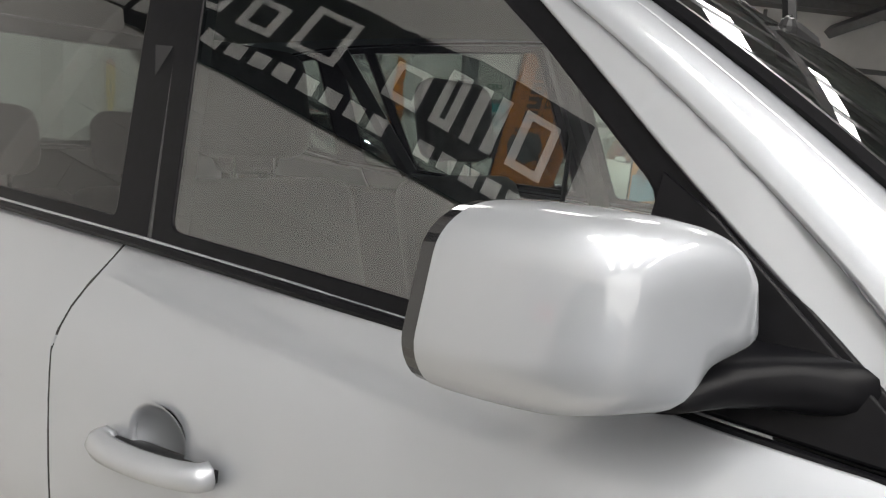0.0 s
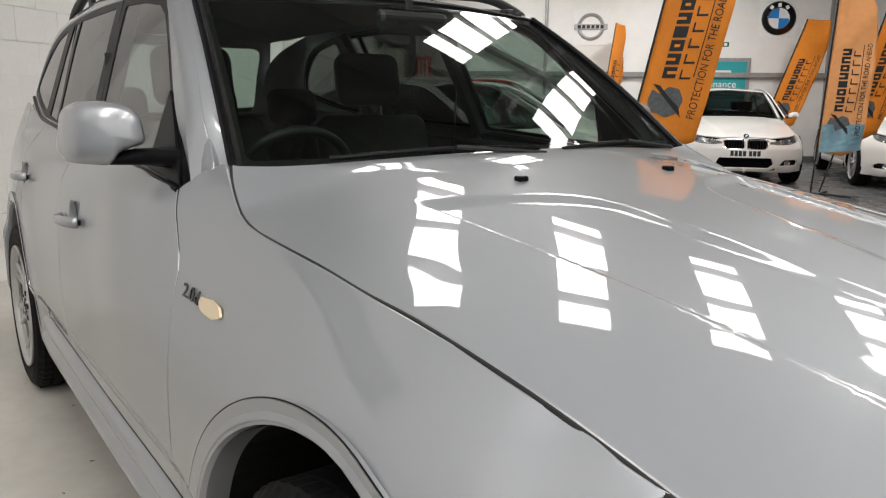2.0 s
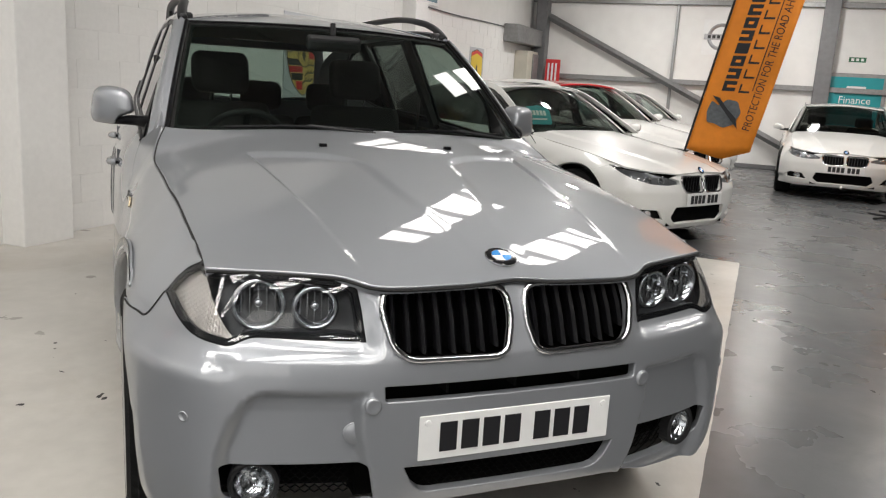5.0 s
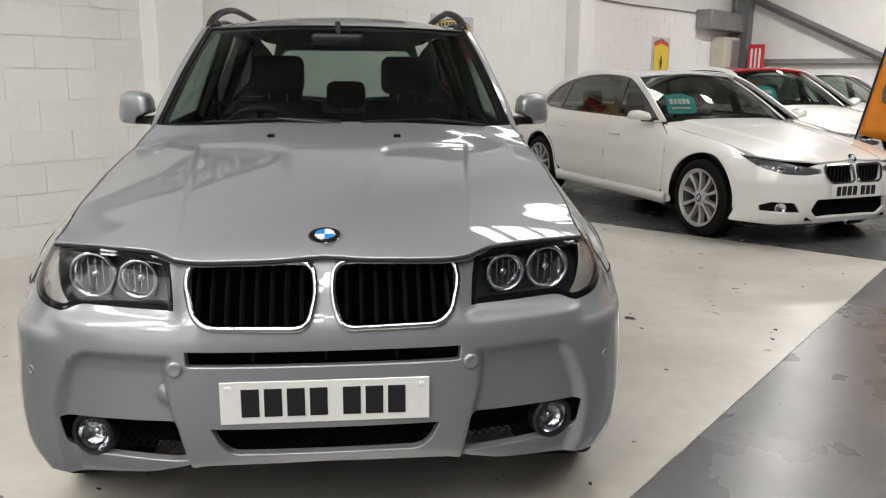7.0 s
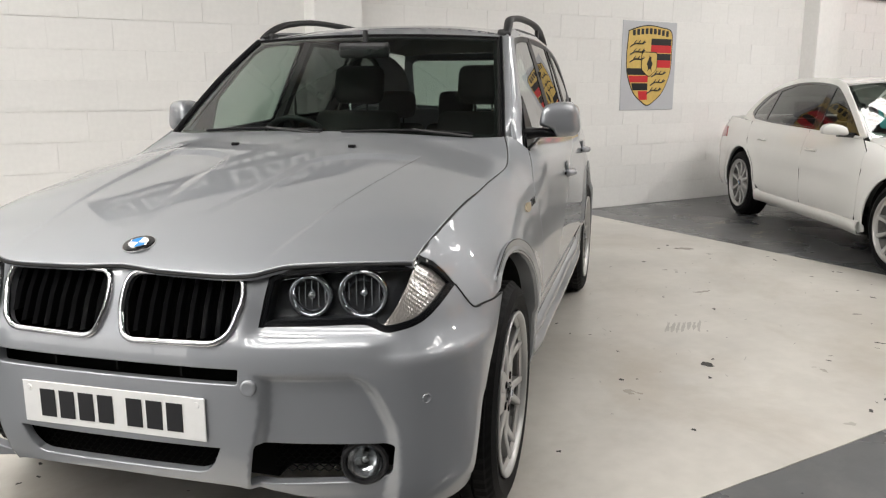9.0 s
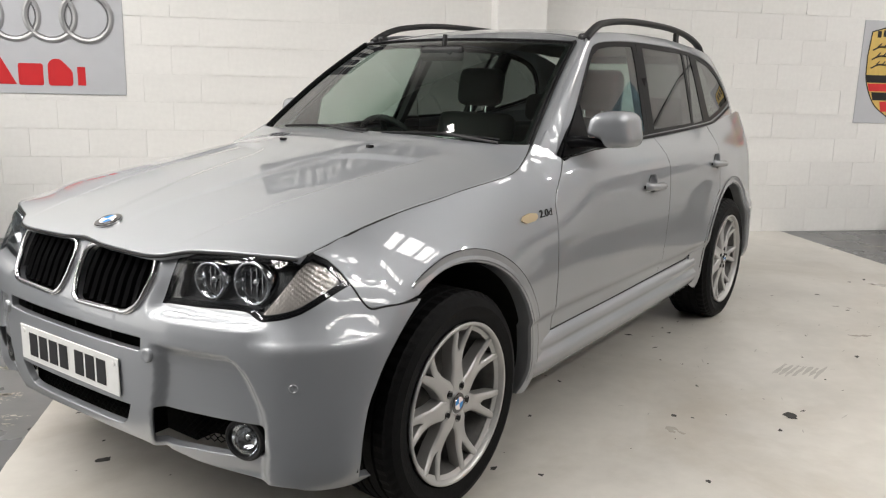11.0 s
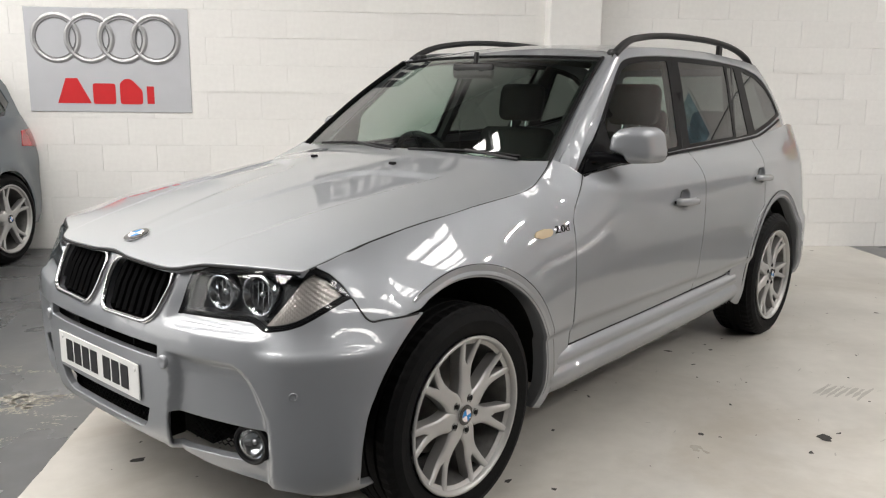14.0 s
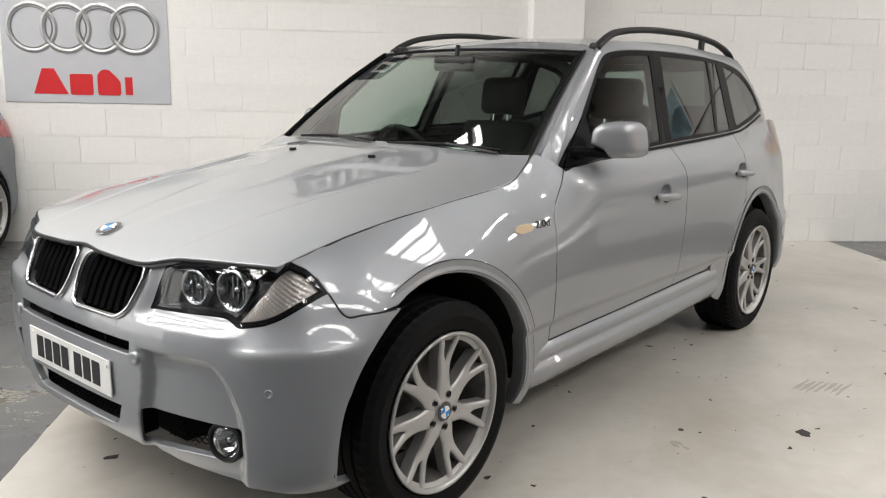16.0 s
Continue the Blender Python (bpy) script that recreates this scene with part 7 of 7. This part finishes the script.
# small yellow shield further along
sg = wall_sign("shield_sign", "small grey board with a yellow shield", 11.25, 12.0, 1.10, 2.0, SIGN_GREY)
sh1 = rounded([(0.08, 0.80), (0.37, 0.86), (0.67, 0.80), (0.67, 0.40), (0.55, 0.18), (0.37, 0.06), (0.19, 0.18), (0.08, 0.40)], 0.05, 3)
flat(sg, "shield_edge", [((x - 0.37) * 1.04 + 0.37, (z - 0.46) * 1.04 + 0.46) for x, z in sh1], SIGN_BLACK, 1)
flat(sg, "shield", sh1, SIGN_YELLOW, 2)
flat(sg, "shield_band", [(0.09, 0.74), (0.37, 0.80), (0.66, 0.74), (0.66, 0.80), (0.37, 0.855), (0.09, 0.80)], SIGN_RED, 3)
flat(sg, "rearing_figure", [(x * 1.5 - 0.23, z * 1.6 - 0.33) for x, z in horse], SIGN_BLACK, 3)

# printed poster high up and the cable along the wall
sg = wall_sign("poster", "pale blue and white printed poster high on the wall", 8.25, 9.7, 2.50, 3.3, SIGN_WHITE, "poster")
POSTER_BLUE = material("poster_blue", (0.25, 0.45, 0.55), 0.5, vary=0.4, noise_scale=5, stain=0.5, stain_scale=4)
flat(sg, "picture", [(0.08, 0.05), (1.37, 0.05), (1.37, 0.72), (0.08, 0.72)], POSTER_BLUE)
b = tube_bm([(u, WALL_V - 0.03, 2.47 + 0.02 * math.sin(u * 1.1)) for u in np.linspace(2.4, 13.1, 30)], 0.012, 6)
cb = mesh_ob("wall_cable", b, DARK_STEEL)
cb.matrix_basis = BM
tagged(cb, "thin grey cable clipped along the block wall", "cable")
# switch boxes and trunking by the far corner
cbx = empty("switch_cabinet", BM @ Matrix.Translation((14.2, WALL_V - 0.01, 0)))
tagged(cbx, "tall grey electrical cabinet with trunking by the corner column", "cabinet")
part("cabinet_body", box_bm(-0.25, 0.55, -0.28, 0, 0.6, 2.1, 0.01, 1), material("cabinet_cream", (0.55, 0.52, 0.44), 0.5, vary=0.08, noise_scale=6), cbx)
part("cabinet_door", box_bm(0.12, 0.53, -0.30, -0.28, 0.65, 2.05, 0.006, 1), STEEL, cbx)
part("trunking", box_bm(-1.1, 1.0, -0.30, 0, 2.22, 2.56, 0.01, 1), STEEL, cbx)
rs = empty("fire_sign", BM @ Matrix.Translation((FAR_U - 0.35, 3.45, 0)))
tagged(rs, "tall red notice with white lettering bars by the column", "sign")
part("board", box_bm(-0.01, 0, -0.22, 0.10, 1.1, 1.98, 0.003, 1), SIGN_RED, rs)
for i in range(3):
    part("letter_bar", box_bm(-0.014, -0.011, -0.15 + i * 0.08, -0.11 + i * 0.08, 1.25, 1.9), SIGN_WHITE, rs)


# signs on the cladding wall, seen from -u
def far_sign(name, label, v, z):
    root = empty(name, BM @ Matrix.Translation((FAR_U - 0.012, v, z)) @ pose(0, 0, 0, 0, 0, -90))
    return tagged(root, label, "sign")


sg = far_sign("ring_badge_sign", "white board with a silver ring and crossbar badge", 0.04, 2.58)
part("board", box_bm(-0.36, 0.36, 0, 0.008, -0.36, 0.34, 0.002, 1), SIGN_WHITE, sg)
part("ring", ring_bm(0, 0, 0.27, 0.20, -0.002, t=0.02), SIGN_SILVER, sg)
part("crossbar", box_bm(-0.33, 0.33, -0.03, -0.002, -0.055, 0.055, 0.006, 1), SIGN_SILVER, sg)
for i in range(6):
    part("letter_bar", box_bm(-0.26 + i * 0.09, -0.20 + i * 0.09, -0.034, -0.0305, -0.032, 0.032), SIGN_BLACK, sg)
sg = far_sign("roundel_sign", "round black sign with blue and white quarters", -3.53, 2.73)
part("board", box_bm(-0.36, 0.36, 0, 0.008, -0.36, 0.36, 0.002, 1), SIGN_WHITE, sg)
roundel(sg, Matrix.Translation((0, -0.01, 0)) @ pose(0, 0, 0, 90, 0, 0), 0.31)
for i in range(3):
    a = radians(125 - 35 * i)
    b = part("letter_bar", box_bm(-0.03, 0.03, -0.004, 0.0, -0.035, 0.035), SIGN_WHITE, sg)
    b.matrix_basis = pose(0.25 * math.cos(a), -0.019, 0.25 * math.sin(a)) @ pose(0, 0, 0, 0, -math.degrees(a) * -1 - 90, 0)
sg = far_sign("exit_sign", "small green exit sign with white symbols", -2.50, 2.24)
part("board", box_bm(-0.15, 0.15, 0, 0.01, -0.045, 0.045, 0.003, 1), SIGN_GREEN, sg)
for i in range(3):
    part("symbol_bar", box_bm(-0.11 + i * 0.085, -0.06 + i * 0.085, -0.004, -0.001, -0.025, 0.025), SIGN_WHITE, sg)
sg = far_sign("finance_poster", "teal framed poster with white lettering", -2.55, 1.42)
part("frame", box_bm(-0.53, 0.53, -0.03, 0.0, -0.85, 0.56, 0.01, 1), STEEL, sg)
part("sheet", box_bm(-0.46, 0.46, -0.036, -0.031, -0.78, 0.49, 0.002, 1), TEAL, sg)
for txt, z, s in (("Finance", 0.05, 0.19), ("to fit your", -0.13, 0.19)):
    text_bm_ob(txt, s, SIGN_WHITE, Matrix.Translation((0, -0.040, z)) @ pose(0, 0, 0, 90, 0, 0), sg)
part("logo_bar", box_bm(-0.17, 0.17, -0.040, -0.037, 0.24, 0.32), SIGN_WHITE, sg)

# banner high on the block wall, black with white lettering bars
bn = empty("dealer_banner", BM @ Matrix.Translation((-0.48, WALL_V - 0.012, 2.49)))
tagged(bn, "long black banner with white lettering bars high on the wall", "banner")
part("cloth", box_bm(0, 5.5, 0, 0.008, 0, 0.76, 0.002, 1), BANNER, bn)
x = 0.16
for i, w in enumerate((0.24, 0.07, 0.07, 0.14, 0.23, 0, 0.30, 0.22, 0.22, 0.07, 0.20, 0.07, 0.22, 0, 0.24, 0.22, 0.16, 0.20, 0.07, 0.20, 0.22, 0.18)):
    if w:
        h = 0.34 if i in (0, 6, 14) else (0.33 if i in (1, 2, 3, 8, 11) else 0.23)
        b = part("letter_bar", box_bm(x, x + w * 0.84, -0.004, -0.001, 0.30, 0.30 + h, 0.0), SIGN_WHITE, bn)
        if w > 0.12:
            part("letter_counter", box_bm(x + 0.045, x + w * 0.84 - 0.045, -0.007, -0.0045, 0.345, 0.30 + h - 0.045), BANNER, bn)
    x += (w or 0.13) + 0.045
for i in range(40):
    if i % 9 != 5:
        part("small_letter_bar", box_bm(0.20 + i * 0.125, 0.285 + i * 0.125, -0.004, -0.001, 0.10, 0.19), SIGN_WHITE, bn)


# ==== feather flags ====
def feather_flag(label, m, h, w, lean, z0, curve=0.25, shaded=True, picture=False):
    """A tall cloth flag on a bent pole over a cross base; the cloth spreads along local x, its face looks along -y."""
    root = empty("feather_flag", m)
    tagged(root, label, "flag", group="feather flags")

    def cloth(a, b):
        z = z0 + (h - z0) * b
        ww = w * (1 - 0.55 * max(0.0, b - 0.72) ** 1.4 * 3)
        x0 = lean * (z - z0) / (h - z0)
        drop = 0.10 * a * max(0.0, 0.25 - b) * 1.2
        wav = 0.030 * math.sin(7 * b + 2.0 * a) * a + 0.018 * math.sin(17 * b - 4 * a) * a
        return Vector((x0 + a * max(ww, 0.04), wav, z + drop + 0.10 * max(0.0, b - 0.8) * (0.5 - a)))
    b = bmesh.new()
    na, nb = 14, 60
    grid_v = [[b.verts.new(cloth(i / na, j / nb)) for i in range(na + 1)] for j in range(nb + 1)]
    # pointed lower edge
    for i in range(na + 1):
        a = i / na
        grid_v[0][i].co.z -= 0.10 * (1 - abs(a - 0.55) * 1.8)
    for j in range(nb):
        for i in range(na):
            b.faces.new((grid_v[j][i], grid_v[j][i + 1], grid_v[j + 1][i + 1], grid_v[j + 1][i]))
    ob = part("cloth", b, PALE_ORANGE if picture else ORANGE, root, smooth=True)
    so = ob.modifiers.new("thick", "SOLIDIFY")
    so.thickness = 0.003

    def patch(name, a0, a1, b0, b1, mat, off=0.006):
        q = bmesh.new()
        n1, n2 = 3, 5
        g = [[q.verts.new(cloth(a0 + (a1 - a0) * i / n1, b0 + (b1 - b0) * j / n2) + Vector((0, -off, 0))) for i in range(n1 + 1)] for j in range(n2 + 1)]
        for j in range(n2):
            for i in range(n1):
                q.faces.new((g[j][i], g[j][i + 1], g[j + 1][i + 1], g[j + 1][i]))
        part(name, q, mat, root)
    # upright rows of lettering bars: bold row, light row, slogan
    for i in range(8):
        z1 = 0.245 + i * 0.050
        patch("bold_letter_bar", 0.24, 0.44, z1, z1 + 0.041, FLAG_INK)
        if i != 3:
            patch("letter_gap", *((0.30, 0.45) if i % 3 == 0 else (0.23, 0.37) if i % 3 == 1 else (0.30, 0.38)), z1 + 0.0145, z1 + 0.0255, PALE_ORANGE if picture else ORANGE, 0.009)
    for i in range(7):
        patch("light_letter_bar", 0.50, 0.505 + 0.16, 0.24 + i * 0.058, 0.24 + i * 0.058 + 0.008, FLAG_INK)
        patch("light_letter_bar", 0.50, 0.525, 0.24 + i * 0.058, 0.24 + i * 0.058 + 0.036, FLAG_INK)
    patch("rule_line", 0.70, 0.715, 0.25, 0.66, FLAG_INK)
    slogan = "PROTECTION FOR THE ROAD AHEAD"
    size = (h - z0) * 0.043
    p0, p1 = cloth(0.82, 0.06), cloth(0.82, 0.69)
    d = p1 - p0
    ang = math.degrees(math.atan2(d.z, d.x))
    mid = p0.lerp(p1, 0.5)
    t = text_bm_ob(slogan, size, FLAG_INK, Matrix.Translation(mid + Vector((0, -0.055, 0))) @ pose(0, 0, 0, 90, 0, 0) @ pose(0, 0, 0, 0, 0, ang), root, 0.001, "slogan")
    wd = max(v.co.x for v in t.data.vertices) - min(v.co.x for v in t.data.vertices)
    t.scale = (d.length * 0.92 / wd, 1.0, 1.0)
    tagged(t, kind="stuff")
    # emblem: a dark map-like patch with a tick
    c = cloth(0.40, 0.15)
    em = rounded([(-0.17, 0.02), (-0.13, 0.13), (-0.06, 0.08), (0.02, 0.15), (0.12, 0.13), (0.16, 0.02), (0.10, -0.10), (0.0, -0.14), (-0.08, -0.10), (-0.16, -0.09)], 0.02, 2)
    sc = w / 0.62
    part("emblem", poly_bm([(c.x + x * sc, c.z + z * sc) for x, z in em], 0.002, to=lambda a, q, k: (a, c.y - 0.014 - k, q)), FLAG_GREY, root)
    tick = [(-0.13, 0.18), (-0.06, 0.10), (0.02, 0.0), (0.14, -0.14), (0.12, -0.04), (0.02, 0.06), (-0.06, 0.16)]
    part("tick", poly_bm([(c.x + x * sc, c.z + z * sc) for x, z in tick], 0.002, to=lambda a, q, k: (a, c.y - 0.019 - k, q)), FLAG_INK, root)
    pole = [cloth(0.0, j / 20) + Vector((-0.012, 0, 0)) for j in range(21)]
    foot = Vector((pole[0].x - lean * z0 / (h - z0), 0, 0.04))
    part("pole", tube_bm([foot] + pole, 0.011, 8), SATIN, root)
    for a in (0, 90, 180, 270):
        part("base_foot", tube_bm([(foot.x, 0, 0.02), (foot.x + 0.38 * math.cos(radians(a + 45)), 0.38 * math.sin(radians(a + 45)), 0.012)], 0.014, 6), SATIN, root)
    if picture:
        patch("picture_panel", 0.02, 0.98, -0.02, 0.16, POSTER_BLUE, 0.012)
    return root


# cloth's x runs along -v
def flag_at(u, v, turn=0.0):
    return BM @ Matrix.Translation((u, v, 0)) @ pose(0, 0, 0, 0, 0, -90 + turn)


feather_flag("tall orange feather flag with black lettering beside the saloon", flag_at(6.6, -0.26, 0), 3.35, 0.64, 0.52, 0.80)
feather_flag("orange feather flag before the cladding wall", flag_at(14.2, -3.20, 0), 2.62, 0.55, 0.62, 0.72)
feather_flag("orange feather flag seen edge on by the cladding wall", flag_at(13.9, -0.17, 62), 2.58, 0.60, 0.55, 0.70)
feather_flag("pale orange feather flag with a picture panel at its foot", flag_at(8.9, -2.70, 0), 2.52, 0.50, 0.08, 0.62, picture=True)
feather_flag("orange feather flag behind the far cars", flag_at(9.4, -3.12, 15), 2.75, 0.50, 0.55, 0.8)

# ==== marks on the floor ====
CHIP = material("dark_chip", (0.035, 0.033, 0.03), 0.7, vary=0.3, noise_scale=60)
FLAKE = material("bare_flaked_paint", (0.50, 0.47, 0.40), 0.6, vary=0.2, noise_scale=40, stain=0.3, stain_scale=9)
SCUFF = material("tyre_scuff", (0.40, 0.385, 0.355), 0.5, vary=0.1, noise_scale=20)


def blot(cu, cv, r, mat, z, seed, stretch=1.0, turn=0.0, bm=None, n=12):
    g = random.Random(seed)
    b = bm if bm is not None else bmesh.new()
    vs = []
    for k in range(n):
        a = k * math.tau / n
        rr = r * g.uniform(0.55, 1.25)
        x, y = rr * math.cos(a) * stretch, rr * math.sin(a)
        vs.append(b.verts.new((cu + x * math.cos(turn) - y * math.sin(turn), cv + x * math.sin(turn) + y * math.cos(turn), z)))
    b.faces.new(vs)
    return b


def marks(name, label, items, mat, z):
    b = bmesh.new()
    for i, (u, v, r, st, tn) in enumerate(items):
        blot(u, v, r, mat, z, i * 7 + len(name), st, tn, b)
    ob = mesh_ob(name, b, mat)
    ob.matrix_basis = BM
    return tagged(ob, label, "floor mark", kind="stuff")


rng = random.Random(3)
chips = [(2.137, -0.104, 0.035, 1.0, 0.2), (-0.569, -0.161, 0.022, 1.5, 0.4), (1.043, 0.025, 0.008, 1.5, 1), (0.788, -0.397, 0.01, 2.0, 1)]
chips += [(rng.uniform(-0.8, 4.5), rng.uniform(-0.9, 2.6), rng.choice((0.003, 0.004, 0.005, 0.007, 0.011)), rng.uniform(1, 2.6), rng.uniform(0, 3)) for k in range(190)]
marks("paint_chips", "small dark chips scattered over the white floor paint", chips, CHIP, 0.0052)
flakes = []
for u0, u1, v0, v1, count in ((-1.75, -0.90, -0.35, 1.35, 5200), (4.76, 5.9, 1.2, 3.7, 4200)):
    for k in range(count):
        u, v = rng.uniform(u0, u1), rng.uniform(v0, v1)
        edge_fade = 0.45 * abs(2 * (u - u0) / (u1 - u0) - 1.0) ** 2 + 0.45 * abs(2 * (v - v0) / (v1 - v0) - 1.0) ** 2
        d = noise.fractal(Vector((u * 2.2, v * 5.5, 4.0)), 0.9, 2.0, 4) - edge_fade
        if d > 0.10:
            flakes.append((u, v, min(0.002 + 0.020 * (d - 0.10), 0.010) * rng.uniform(0.5, 1.4), rng.uniform(1.0, 2.6), rng.gauss(0.2, 0.5)))
marks("flaked_floor_paint", "pale flaked patches where the grey floor paint has worn off", flakes, FLAKE, 0.0012)
b = bmesh.new()
for i in range(7):
    u0, v0 = 2.42 + i * 0.028, 0.42 - i * 0.012
    blot(u0, v0, 0.012, SCUFF, 0.0056, 40 + i, 9.0, radians(40), b)
for i in range(60):
    blot(rng.gauss(2.6, 0.7), rng.gauss(0.9, 0.7), rng.uniform(0.0015, 0.0035), SCUFF, 0.0054 + 0.00001 * i, 90 + i, rng.uniform(3, 12), rng.gauss(0.7, 0.5), b)
ob = mesh_ob("tyre_scuffs", b, SCUFF)
ob.matrix_basis = BM
tagged(ob, "faint grey tyre scuffs on the white floor paint", "floor mark", kind="stuff")

# ==== hanging lamps, some added as fill ====
def highbay(u, v):
    z = roof_z(u) - 0.9
    root = empty("hanging_lamp", BM @ Matrix.Translation((u, v, z)))
    tagged(root, "round hanging lamp under the roof, in a set with added fill lamps", "lamp", group="hanging lamps")
    part("lamp_shade", disc_bm([(0.05, 0.22), (0.10, 0.20), (0.20, 0.05), (0.21, 0.0), (0.20, 0.0)], 24, "z"), DARK_STEEL, root, smooth=True)
    part("diffuser", disc_bm([(0.0, 0.012), (0.12, 0.012)], 20, "z"), LAMPGLOW, root)
    part("cord", tube_bm([(0, 0, 0.2), (0, 0, 0.9)], 0.008, 6), DARK_STEEL, root)


# the second, third and last are unseen, added to brighten walls and floor
for u, v in ((8.7, 0.7), (12.9, 1.4), (13.0, -1.4), (10.4, -3.8), (4.7, -3.4)):
    highbay(u, v)


# ==== the blocks of the long wall, one by one ====
def block_mesh(w):
    b = box_bm(0.0013, w - 0.0013, 0, 0.05, 0.0028, 0.2222)
    me = bpy.data.meshes.new("block")
    b.to_mesh(me)
    b.free()
    me.materials.append(BLOCK)
    return me


full, half_block = block_mesh(0.45), block_mesh(0.225)
rest = bmesh.new()
rng = random.Random(11)
for k in range(11):
    off = -0.225 if k % 2 else 0.0
    for i in range(54):
        u = BACK_U + off + 0.45 * i
        if u + 0.45 > FAR_U:
            continue
        proud = rng.uniform(0.0, 0.0015)
        if -3.0 < u < 9.2:
            ob = new("block", full)
            ob.parent = wall_block
            ob.matrix_basis = pose(u, WALL_V - 0.004 - proud, 0.225 * k)
        else:
            box_bm(u + 0.003, u + 0.447, WALL_V - 0.004 - proud, WALL_V + 0.04, 0.225 * k + 0.003, 0.225 * k + 0.222, bm=rest)
far_blocks = part("further_blocks", rest, BLOCK, wall_block)
tagged(far_blocks, kind="stuff")
